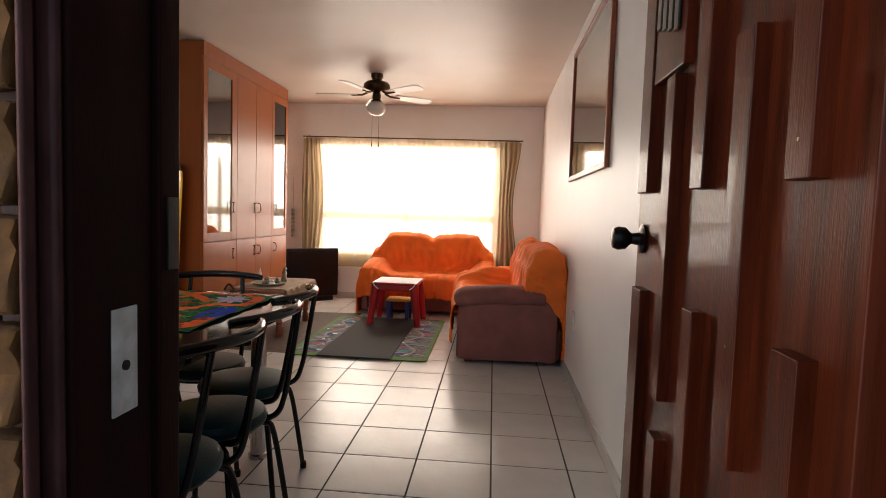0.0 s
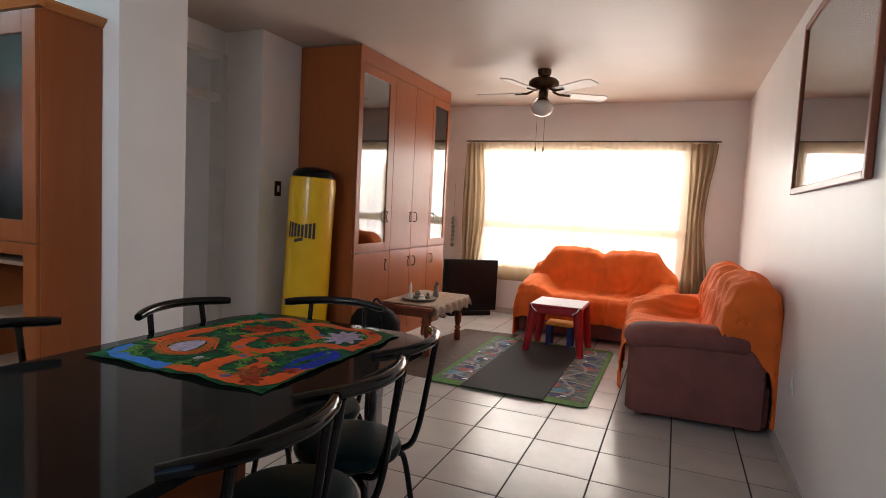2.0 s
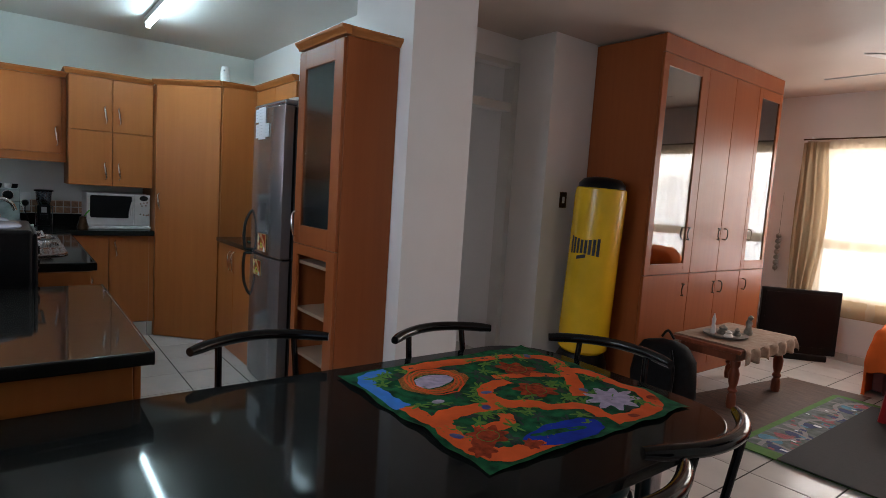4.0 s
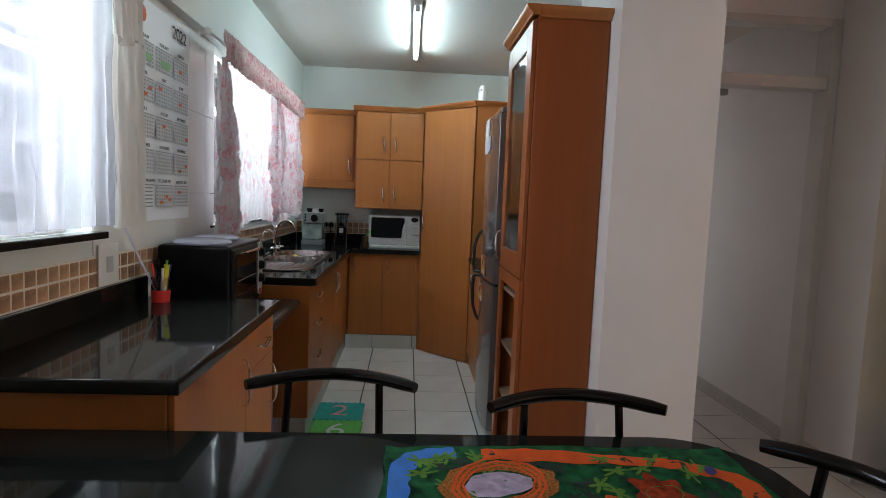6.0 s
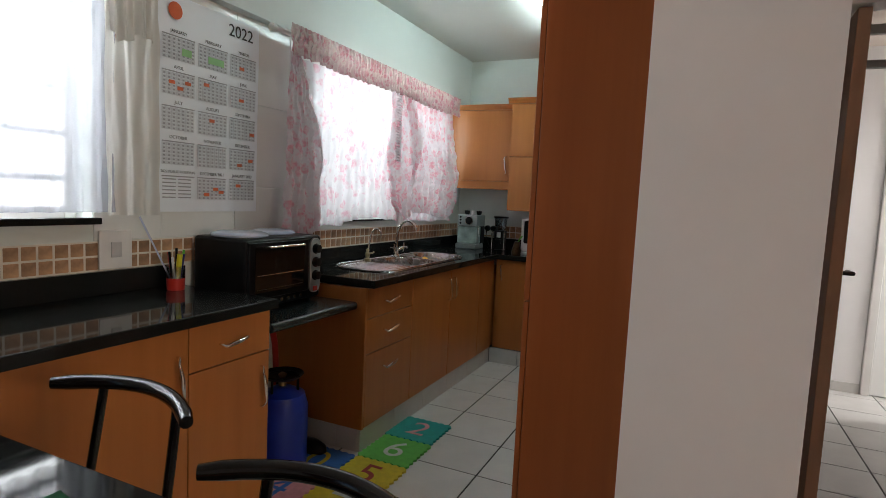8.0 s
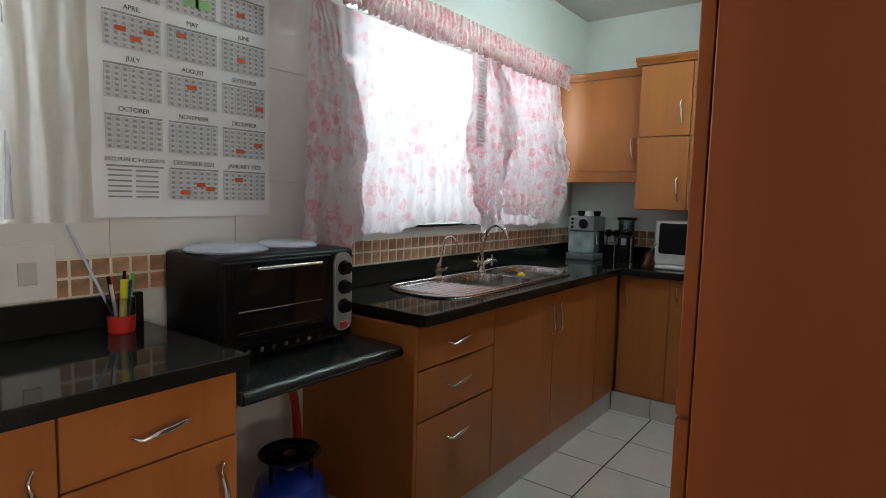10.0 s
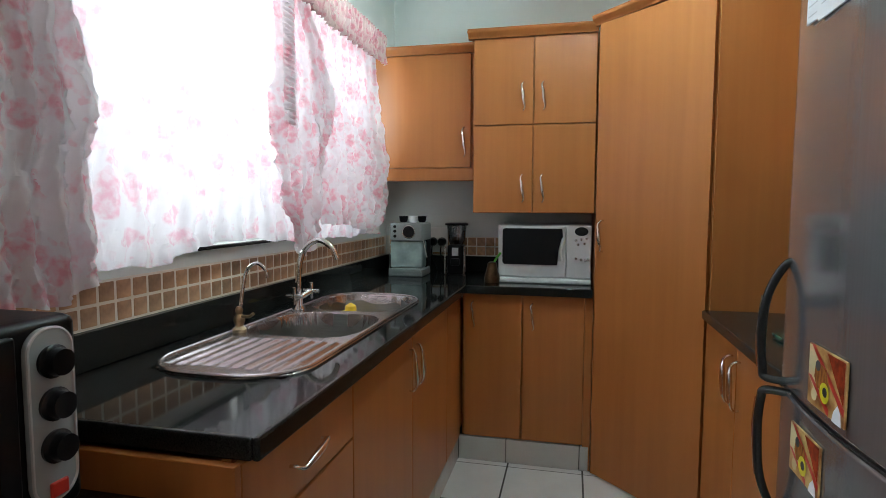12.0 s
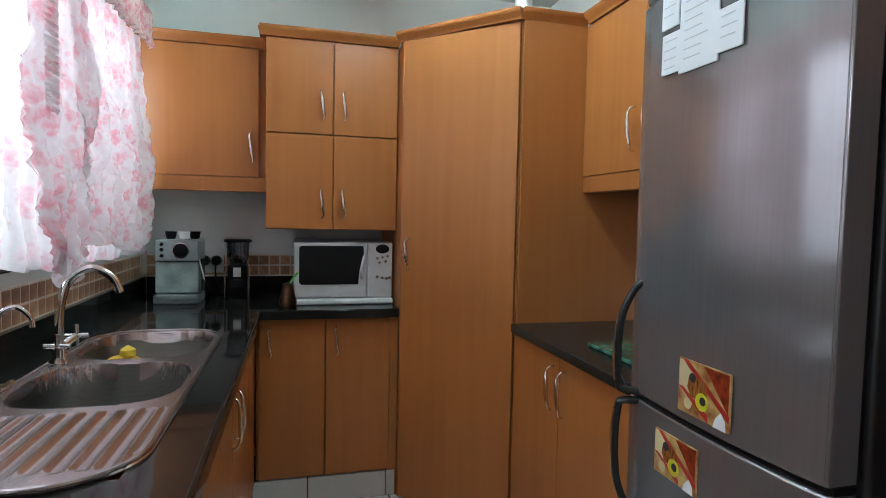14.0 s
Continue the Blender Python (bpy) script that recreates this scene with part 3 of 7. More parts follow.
# ---- windows, curtains, daylight outside ----
def window(name, x0, x1, y0, y1, z0, z1, mull, trans, label):
    w = thing(name, label, "window", ((x0 + x1) / 2, (y0 + y1) / 2, z0), kind="structure")
    f = 0.045
    for a in ((x0, x0 + f, z0, z1), (x1 - f, x1, z0, z1), (x0 + f, x1 - f, z0, z0 + f), (x0 + f, x1 - f, z1 - f, z1)):
        part("window_frame", bx(a[0], a[1], y0, y1, a[2], a[3], bevel=0.004), M["frame_w"], w)
    for x in mull:
        part("mullion", bx(x - 0.02, x + 0.02, y0 + 0.003, y1 - 0.003, z0 + f, z1 - f, bevel=0.004), M["frame_w"], w)
    for z, h in trans:
        part("transom", bx(x0 + f, x1 - f, y0 + 0.006, y1 - 0.006, z - h, z + h, bevel=0.004), M["frame_w"], w)
    p = part("pane", bx(x0 + f, x1 - f, (y0 + y1) / 2 - 0.003, (y0 + y1) / 2 + 0.003, z0 + f, z1 - f), M["pane"], w)
    p.visible_shadow = False
    return w


window("window_1", -2.36, 0.01, 7.44, 7.49, 0.58, 2.02, [-1.18], [(1.11, 0.05)], "wide living room window with white frame")
window("window_2", -5.46, -3.66, 0.60, 0.65, 1.15, 2.10, [-4.56], [], "kitchen window above the sink with white frame")
window("window_3", -2.50, -1.55, 0.60, 0.65, 1.18, 2.10, [-2.03], [(1.85, 0.02)], "small dining window with white frame")
bars = thing("burglar_bars", "white welded burglar bars in the dining window", "window bars", (-2.03, 0.70, 1.2))
for z in (1.33, 1.49, 1.65, 1.95):
    part("bar", bx(-2.49, -1.56, 0.675, 0.69, z - 0.012, z + 0.012, bevel=0.003), M["frame_w"], bars)
solid("window_sill", bx(-2.50, -1.50, EY, 0.80, 1.165, 1.19, bevel=0.004), M["granite"], "black granite window sill", "sill", kind="structure")
solid("window_sill", bx(-5.46, -3.66, EY, 0.765, 1.141, 1.153, bevel=0.003), M["granite"], "black granite window sill", "sill", kind="structure")
solid("backdrop_living", bx(-4.5, 2.2, 8.6, 8.62, -0.3, 3.6), M["day"], "bright overcast daylight outside the living room", "backdrop", kind="structure")
solid("backdrop_kitchen", bx(-7.5, -1.2, -0.92, -0.9, 0.0, 3.4), M["day"], "bright overcast daylight outside the kitchen", "backdrop", kind="structure")


def drape(x0, x1, y, z0, z1, waves, depth, gather=0.0, scallop=0.0, seed=0.0, pull=None, nu=90, nv=26):
    def fn(u, v):
        z = z1 + (z0 - z1) * v
        x = x0 + (x1 - x0) * u
        if pull:
            c, s = pull
            x = x + (c - x) * s * math.sin(math.pi * min(1, v * 1.05)) ** 1.5
        f = math.sin(u * waves * 2 * math.pi + seed + 1.5 * noise.noise((u * 4 + seed, v * 1.2, 0)))
        d = depth * (0.35 + 0.65 * v) * f + 0.012 * noise.noise((u * 9, v * 5, seed)) + depth * 0.35 * noise.noise((u * waves * 2.3, v * 9, seed + 5))
        zz = z + v ** 3 * (scallop * math.sin(u * 7 + seed) + 0.3 * scallop * math.sin(u * 23))
        return V((x + gather * 0.01 * f, y + d, zz))
    return grid(B(), fn, nu, nv)


tc = thing("tan_curtain", "thin tan curtains hanging on a rod across the living room window", "curtain", (-1.1, 7.3, 0.45))
part("sheer_panel", drape(-2.40, 0.05, 7.31, 0.44, 2.10, 16, 0.012), M["tancurtain"], tc)
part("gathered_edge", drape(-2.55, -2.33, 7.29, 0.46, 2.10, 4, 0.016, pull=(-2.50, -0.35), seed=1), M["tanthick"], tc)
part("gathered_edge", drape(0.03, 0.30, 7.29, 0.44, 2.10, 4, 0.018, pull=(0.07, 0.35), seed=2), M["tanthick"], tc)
part("hem", drape(-2.42, 0.10, 7.302, 0.43, 0.60, 10, 0.008, nv=4), M["tanthick"], tc)
part("heading", drape(-2.52, 0.28, 7.297, 2.03, 2.12, 40, 0.008, nv=4, nu=200), M["tancurtain"], tc)
cr = thing("curtain_rod", "thin dark curtain rod on small brackets", "curtain rod", (-1.1, 7.3, 2.13))
part("rod", tube(B(), [(-2.56, 7.30, 2.13), (0.32, 7.30, 2.125)], 0.008), M["bronze"], cr)
for x in (-2.5, -1.7, -0.55, 0.27):
    part("bracket", bx(x - 0.012, x + 0.012, 7.30, 7.37, 2.12, 2.16, bevel=0.003), M["whitep"], cr)
oc = thing("hanging_ornament", "grey beaded ornament hanging on a cord beside the window", "ornament", (-2.70, 7.34, 0.75))
part("cord", tube(B(), [(-2.70, 7.345, 1.6), (-2.70, 7.345, 0.78)], 0.002, 6), M["pewter"], oc)
for i in range(7):
    part("bead", lathe(B(), [(0.002, -0.03), (0.02, -0.018), (0.028, 0), (0.02, 0.018), (0.002, 0.03)], (-2.70, 7.335, 0.82 + i * 0.055), 10), M["pewter"], oc)

def lerp(vals, t):
    f = min(max(t, 0), 1) * (len(vals) - 1)
    k = min(int(f), len(vals) - 2)
    s = f - k
    s = s * s * (3 - 2 * s)
    return vals[k] + (vals[k + 1] - vals[k]) * s


def ruffled(left, right, hem, y, z1, waves, depth, crumple, seed, nu, nv):
    """Crumpled cloth between two wandering side edges; hem holds the heights of the lower edge."""
    def fn(u, v):
        x = lerp(left, v) + (lerp(right, v) - lerp(left, v)) * u
        z = z1 + (lerp(hem, u) - z1) * v + 0.004 * v ** 4 * math.sin(u * waves * 3 + seed)
        f = math.sin(u * waves * 2 * math.pi + seed + 2.2 * noise.noise((u * 3 + seed, v * 2.0, 0)))
        puff = noise.noise((x * 9 + seed, z * 7, seed)) + 0.6 * noise.noise((x * 21, z * 16, seed + 3)) + 0.5 * (1 - 2 * abs(noise.noise((x * 30 + z * 18, z * 34, seed + 7)))) + 0.3 * (1 - 2 * abs(noise.noise((x * 55 - z * 20, z * 22, seed + 9))))
        edge = 0.012 * noise.noise((z * 9, seed, 2.0)) * (abs(u - 0.5) * 2) ** 6
        return V((x + edge + 0.006 * f, y + depth * (0.35 + 0.65 * v) * f + crumple * puff * min(1, 0.25 + v * 1.2), z))
    return grid(B(), fn, nu, nv)


pc = thing("floral_curtain", "sheer white curtains with pink flowers gathered above the sink", "curtain", (-4.6, 0.8, 1.1))
part("heading", ruffled([-5.54, -5.52], [-3.40, -3.40], [2.0, 1.99, 2.005, 1.99, 2.0], 0.902, 2.15, 64, 0.012, 0.02, 3, 520, 12), M["floralruched"], pc)
part("back_panel", ruffled([-5.44, -5.42], [-3.52, -3.50], [1.14, 1.13, 1.14, 1.13, 1.15, 1.17, 1.165, 1.125, 1.135, 1.14], 0.825, 2.02, 22, 0.012, 0.016, 4, 260, 50), M["floral"], pc)
part("side_panel", ruffled([-3.50, -3.57, -3.66, -3.71, -3.68, -3.70], [-3.42, -3.41, -3.40, -3.39, -3.385, -3.38], [1.12, 1.085, 1.09, 1.12], 0.885, 2.02, 5, 0.018, 0.022, 5, 80, 70), M["floralthick"], pc)
part("tied_panel", ruffled([-4.70, -4.80, -4.88, -4.88, -4.80, -4.74, -4.72], [-4.42, -4.44, -4.42, -4.39, -4.42, -4.45, -4.54], [1.19, 1.11, 1.095, 1.15], 0.885, 2.02, 5, 0.016, 0.024, 6, 70, 70), M["floralthick"], pc)
part("gathered_seam", grid(B(), lambda u, v: V((-4.485 + (u - 0.5) * (0.085 + 0.02 * noise.noise((v * 30, 2, 0))), 0.914 + 0.007 * math.sin(v * 150 + 2.5 * noise.noise((v * 40, u * 3, 1)) + u * 2) * math.sin(math.pi * u) + 0.006 * math.sin(math.pi * u), 1.99 - 0.44 * v)), 10, 150), M["floralthick"], pc)
part("side_panel", ruffled([-5.44, -5.47, -5.53, -5.61, -5.58, -5.44], [-4.62, -4.66, -4.72, -4.74, -4.74, -4.80], [1.13, 1.17, 1.20, 1.20], 0.872, 2.02, 9, 0.018, 0.024, 7, 130, 70), M["floralthick"], pc)
rl = thing("curtain_rail", "white curtain rail above the kitchen window", "curtain rod", (-4.4, 0.85, 2.11))
part("rail", tube(B(), [(-5.56, 0.85, 2.12), (-3.34, 0.85, 2.11)], 0.011), M["whitep"], rl)
part("end_cap", lathe(B(), [(0.012, 0), (0.019, 0.006), (0.019, 0.03), (0.01, 0.036)], (-3.345, 0.85, 2.11), 14, Matrix.Rotation(radians(90), 4, "Y")), M["whitep"], rl)
part("bracket", bx(-3.375, -3.355, 0.80, 0.845, 2.10, 2.122, bevel=0.003), M["whitep"], rl)

nc = thing("net_curtain", "white net curtain with a cream cotton side drape", "curtain", (-2.0, 0.8, 1.2))
part("net", drape(-2.55, -1.52, 0.80, 1.21, 2.12, 14, 0.012), M["net"], nc)
part("side_drape", drape(-2.72, -2.50, 0.815, 1.20, 2.12, 3, 0.014, seed=2), M["netthick"], nc)
part("frill", drape(-2.68, -2.50, 0.828, 1.86, 2.12, 5, 0.014, nv=6, scallop=0.02), M["netthick"], nc)

# ---- entrance: frame, open door, brick outside ----
ef = thing("entrance_frame", "dark varnished wooden entrance door frame", "door frame", (-0.45, 0.6, 0), kind="structure")
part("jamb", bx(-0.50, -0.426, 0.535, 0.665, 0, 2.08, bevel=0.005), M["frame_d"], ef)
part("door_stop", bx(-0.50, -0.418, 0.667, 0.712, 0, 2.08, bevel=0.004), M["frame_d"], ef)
part("bead", bx(-0.49, -0.431, 0.521, 0.535, 0, 2.12, bevel=0.005), M["ridge"], ef)
part("bead", bx(-0.4485, -0.441, 0.497, 0.512, 0, 2.12, bevel=0.003), M["ridge"], ef)
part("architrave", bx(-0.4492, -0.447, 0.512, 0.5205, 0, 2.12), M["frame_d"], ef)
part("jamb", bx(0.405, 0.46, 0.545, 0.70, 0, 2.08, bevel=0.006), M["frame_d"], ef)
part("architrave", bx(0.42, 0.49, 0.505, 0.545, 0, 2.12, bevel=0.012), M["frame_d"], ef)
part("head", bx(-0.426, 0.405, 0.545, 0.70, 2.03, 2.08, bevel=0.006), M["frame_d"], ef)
sp = part("strike_plate", bx(-0.4262, -0.423, 0.59, 0.632, 0.965, 1.085, bevel=0.001), M["plate"], ef, "worn ivory painted strike plate")
part("latch_hole", lathe(B(), [(0.006, 0), (0.006, 0.002)], (-0.423, 0.61, 1.02), 10, Matrix.Rotation(radians(90), 4, "Y")), M["darkmetal"], sp)
part("latch_plate", bx(-0.4185, -0.415, 0.68, 0.705, 1.12, 1.21, bevel=0.001), M["darkmetal"], ef)

ty = Matrix.Rotation(radians(-90), 4, "Y")
dr = thing("door_1", "open varnished mahogany entrance door with raised vertical battens", "door", (0.38, 0.70, 0), kind="structure")
FX = 0.350
part("leaf", bx(FX, FX + 0.042, 0.607, 1.495, 0.012, 2.03, bevel=0.003), M["door"], dr)
for y0, y1, z0, z1 in ((0.682, 0.738, 1.254, 1.98), (0.678, 0.738, 0.06, 1.05), (0.840, 0.902, 0.845, 1.475), (0.840, 0.902, 1.56, 1.98), (0.840, 0.902, 0.06, 0.76), (1.007, 1.066, 1.257, 1.98), (1.014, 1.066, 0.06, 1.045),
                       (1.182, 1.236, 0.83, 1.49), (1.182, 1.236, 0.06, 0.75), (1.35, 1.43, 1.262, 1.98), (1.352, 1.43, 0.06, 1.036)):
    part("batten", bx(FX - 0.0235, FX + 0.002, y0, y1, z0, z1, bevel=0.0022), M["door"], dr)
for y0, z0 in ((1.21, 1.12), (0.87, 1.02), (0.71, 1.30)):
    part("nail_head", lathe(B(), [(0.0025, 0), (0.0023, 0.0006), (0.0005, 0.0008)], (FX - 0.0235, y0, z0), 8, ty), M["brass"], dr)
npl = part("number_board", bx(FX - 0.02, FX + 0.002, 1.15, 1.345, 1.50, 1.75, bevel=0.003), M["door"], dr)
for i in range(4):
    part("numeral_bar", bx(FX - 0.027, FX - 0.020, 1.175 + i * 0.04, 1.203 + i * 0.04, 1.575 + 0.012 * i, 1.645 + 0.012 * i, bevel=0.002), M["darkmetal"], npl)
part("knob", lathe(B(), [(0.034, 0), (0.036, 0.006), (0.016, 0.012), (0.013, 0.03), (0.018, 0.036), (0.027, 0.045), (0.029, 0.062), (0.024, 0.074), (0.010, 0.078)], (FX, 1.435, 1.152), 24, ty), M["darkmetal"], dr, "dark round door knob on a rose")

bw = solid("brick_wall", bx(-1.6, -0.492, 0.522, 0.54, -0.1, 2.7), M["mortar"], "rough face brick wall beside the entrance", "wall", kind="structure")


def rough_brick(w):
    bm = bx(-w, 0, -0.035, 0.0, -0.046, 0.046, bevel=0.006)
    bmesh.ops.subdivide_edges(bm, edges=[e for e in bm.edges if e.calc_length() > 0.02], cuts=5, use_grid_fill=True)
    for v in bm.verts:
        n = V(noise.noise_vector(v.co * 24 + V((w * 9, 0, 0)))) + 0.6 * V(noise.noise_vector(v.co * 60 + V((w * 5, 3, 0))))
        v.co += V((0.006 * n.x, (0.012 * n.y - 0.006) * (v.co.y < -0.01), 0.004 * n.z))
    return mesh_of("brick", bm, M["brick"])


whole, half = rough_brick(0.215), rough_brick(0.105)
for r in range(20):
    z = 0.1 + r * 0.104
    x = -0.4505
    for c in range(3):
        me = half if (r % 2 and c == 0) else whole
        b = new("brick", me)
        b.parent, b.location = bw, (x - random.uniform(0, 0.006), 0.539, z)
        x -= (0.105 if me is half else 0.215) + 0.013
walls("ground", [(-7.6, 2.5, -1.3, 0.53, -0.2, -0.02)], M["outside"], "grey concrete walkway outside the entrance", "ground")
walls("parapet", [(-1.2, 2.5, -1.4, -1.25, -0.02, 1.1)], M["outside"], "grey concrete parapet of the walkway", "parapet")

# ---- passage, right wall fittings ----
def switch(name, m, w, h, label, material, dark):
    s = thing(name, label, "switch", m.translation)
    s.matrix_basis = m
    a = part("plate", bx(-w / 2, w / 2, -0.008, 0, -h / 2, h / 2, bevel=0.003), material, None)
    b = part("rocker", bx(-w * 0.16, w * 0.16, -0.012, -0.007, -h * 0.2, h * 0.2, bevel=0.002), dark, None)
    for o in (a, b):
        o.parent = s
    return s


switch("light_switch", pose(LX, 4.335, 1.37, 0, 0, 90), 0.075, 0.12, "dark bronze light switch plate on the white wall", M["bronze"], M["whitep"])
switch("light_switch", pose(-5.42, 4.12, 1.365, 0, 0, 0), 0.07, 0.13, "dark light switch plate on the passage wall", M["bronze"], M["blackp"])
switch("wall_socket", pose(RX, 3.99, 0.47, 0, 0, -90), 0.075, 0.12, "white plug socket plate on the wall", M["whitep"], M["whitep"])
switch("wall_socket", pose(-2.583, EY + 0.009, 1.063, 0, 0, 180), 0.135, 0.15, "white double plug socket over the mosaic tiles", M["whitep"], M["silver"])

pic = thing("framed_picture", "large framed faded print behind glass in a thin wooden frame", "picture", (RX, 3.75, 1.46))
for a in ((3.02, 3.055, 1.46, 2.42), (4.405, 4.44, 1.46, 2.42), (3.055, 4.405, 1.46, 1.495), (3.055, 4.405, 2.385, 2.42)):
    part("frame", bx(RX - 0.028, RX - 0.002, *a, bevel=0.005), M["turned"], pic)
part("print", bx(RX - 0.012, RX - 0.006, 3.055, 4.405, 1.495, 2.385), M["art"], pic)
part("glass", bx(RX - 0.017, RX - 0.0145, 3.055, 4.405, 1.495, 2.385), M["picglass"], pic)

# ---- ceiling fan ----
fan = thing("ceiling_fan", "bronze ceiling fan with five pale blades and a glass light", "ceiling fan", (-1.25, 5.72, CEIL))
fx, fy = -1.25, 5.72
part("canopy", lathe(B(), [(0.06, 0), (0.062, -0.03), (0.05, -0.06), (0.03, -0.065)], (fx, fy, CEIL), 24), M["bronze"], fan)
part("motor", lathe(B(), [(0.03, 0), (0.05, -0.01), (0.11, -0.025), (0.135, -0.05), (0.137, -0.085), (0.115, -0.115), (0.07, -0.13), (0.05, -0.14)], (fx, fy, CEIL - 0.06), 32), M["bronze"], fan)
part("switch_housing", lathe(B(), [(0.04, 0), (0.045, -0.03), (0.04, -0.06), (0.055, -0.075), (0.05, -0.085)], (fx, fy, CEIL - 0.195), 24), M["bronze"], fan)
part("globe", lathe(B(), [(0.05, 0), (0.085, -0.03), (0.1, -0.07), (0.085, -0.11), (0.05, -0.135), (0.01, -0.145)], (fx, fy, CEIL - 0.275), 24), M["globe"], fan, "frosted glass light globe")
for i in range(5):
    m = Matrix.Translation((fx, fy, CEIL - 0.205)) @ Matrix.Rotation(radians(36 + 72 * i), 4, "Z") @ Matrix.Rotation(radians(-11), 4, "X")
    bm = B()
    prism(bm, [(0.2, -0.05), (0.58, -0.068), (0.62, -0.045), (0.62, 0.045), (0.58, 0.068), (0.2, 0.05)], -0.004, 0.004)
    bm.transform(m)
    bl = part("blade", bm, M["frame_w"], fan)
    bm = tube(B(), [(0.09, 0, 0.02), (0.15, 0, -0.006), (0.26, 0, -0.006)], 0.011)
    bm.transform(m)
    part("blade_arm", bm, M["bronze"], bl)
for dx in (-0.035, 0.035):
    part("pull_chain", tube(B(), [(fx + dx, fy - 0.03, CEIL - 0.28), (fx + dx, fy - 0.03, 1.87)], 0.0018, 6), M["bronze"], fan)
    part("chain_end", lathe(B(), [(0.003, 0.03), (0.007, 0.01), (0.007, -0.015), (0.003, -0.02)], (fx + dx, fy - 0.03, 1.85), 8), M["bronze"], fan)

# ---- wall unit ----
wu = thing("wall_unit", "tall cherry wood wall unit with glass doors reaching the ceiling", "wall unit", (-2.77, 5.55, 0))
UF, UB = -2.475, -3.055
part("side_panel", bx(UB, UF - 0.022, 4.59, 4.61, 0, 2.555, bevel=0.002), M["wood_d"], wu)
part("side_panel", bx(UB, UF - 0.022, 6.49, 6.51, 0, 2.555, bevel=0.002), M["wood_d"], wu)
part("back_panel", bx(UB, UB + 0.012, 4.61, 6.49, 0, 2.555), M["inside"], wu)
part("fascia", bx(UF - 0.022, UF, 4.59, 6.51, 2.435, 2.56, bevel=0.002), M["wood_d"], wu)
part("top", bx(UB + 0.012, UF - 0.022, 4.61, 6.49, 2.43, 2.45), M["inside"], wu)
part("plinth", bx(UF - 0.05, UF - 0.03, 4.61, 6.49, 0, 0.08), M["wood_d"], wu)
for z in (0.09, 0.86, 1.25, 1.62, 2.0):
    part("shelf", bx(UB + 0.012, UF - 0.03, 4.61, 6.49, z, z + 0.018), M["inside"], wu)


def ring_handle(p, y, z, flip):
    pts = [(UF, y, z + 0.045), (UF + 0.02, y, z + 0.045)] + [(UF + 0.022, y - flip * 0.03 * math.sin(math.pi * k / 8), z + 0.045 * math.cos(math.pi * k / 8)) for k in range(9)] + [(UF + 0.02, y, z - 0.045), (UF, y, z - 0.045)]
    part("handle", tube(B(), pts, 0.005, 6), M["bronze"], p)


cols = [(4.592, 5.212, True, 5.12, 1), (5.216, 5.638, False, 5.59, 1), (5.642, 6.055, False, 5.69, -1), (6.059, 6.508, True, 6.12, -1)]
for y0, y1, gl, hy, fl in cols:
    lo = part("lower_door", bx(UF - 0.02, UF, y0, y1, 0.085, 0.862, bevel=0.003), M["wood_d"], wu)
    ring_handle(lo, hy, 0.74, fl)
    if gl:
        w0, w1 = (0.065, 0.105) if y0 < 5 else (0.06, 0.05)
        up = B()
        for a in ((y0, y0 + w0, 0.868, 2.43), (y1 - w1, y1, 0.868, 2.43), (y0 + w0, y1 - w1, 0.868, 0.945), (y0 + w0, y1 - w1, 2.35, 2.43)):
            box(up, UF - 0.02, UF, *a, bevel=0.002)
        up = part("glass_door", up, M["wood_d"], wu)
        part("glass", bx(UF - 0.012, UF - 0.008, y0 + w0 - 0.005, y1 - w1 + 0.005, 0.94, 2.355), M["cabglass"], up)
    else:
        up = part("upper_door", bx(UF - 0.02, UF, y0, y1, 0.868, 2.43, bevel=0.003), M["wood_d"], wu)
    ring_handle(up, hy, 1.175, fl)
wp = solid("folded_linen", bx(-2.95, -2.58, 4.75, 5.05, 2.022, 2.13, bevel=0.03), M["towel"], "folded white linen on a shelf of the wall unit", "linen")

# ---- punching bag, black rucksack ----
pb = thing("punching_bag", "yellow vinyl standing punching bag with black top and base", "punching bag", (-2.80, 4.36, 0))
lean = Matrix.Translation((-2.80, 4.37, 0)) @ Matrix.Rotation(radians(2.5), 4, "Y")
for nm, prof, mm in (("body", [(0.02, 0.27), (0.15, 0.275), (0.178, 0.30), (0.182, 0.4), (0.178, 1.0), (0.182, 1.40), (0.176, 1.465), (0.16, 1.475), (0.02, 1.476)], "bag"),
                     ("cap", [(0.165, 1.47), (0.162, 1.50), (0.13, 1.535), (0.06, 1.55), (0.01, 1.552)], "blackp"),
                     ("base", [(0.17, 0.0), (0.19, 0.02), (0.19, 0.2), (0.16, 0.27), (0.02, 0.272)], "blackp")):
    bm = lathe(B(), prof, (0, 0, 0), 40)
    bm.transform(lean)
    part(nm, bm, M[mm], pb)


def on_bag(a0, a1, z0, z1, slope=0.0):
    bm = grid(B(), lambda u, v: V((0.1835 * math.cos(a0 + (a1 - a0) * u), 0.1835 * math.sin(a0 + (a1 - a0) * u), z0 + (z1 - z0) * v + slope * u)), 8, 2)
    bm.transform(lean)
    return bm


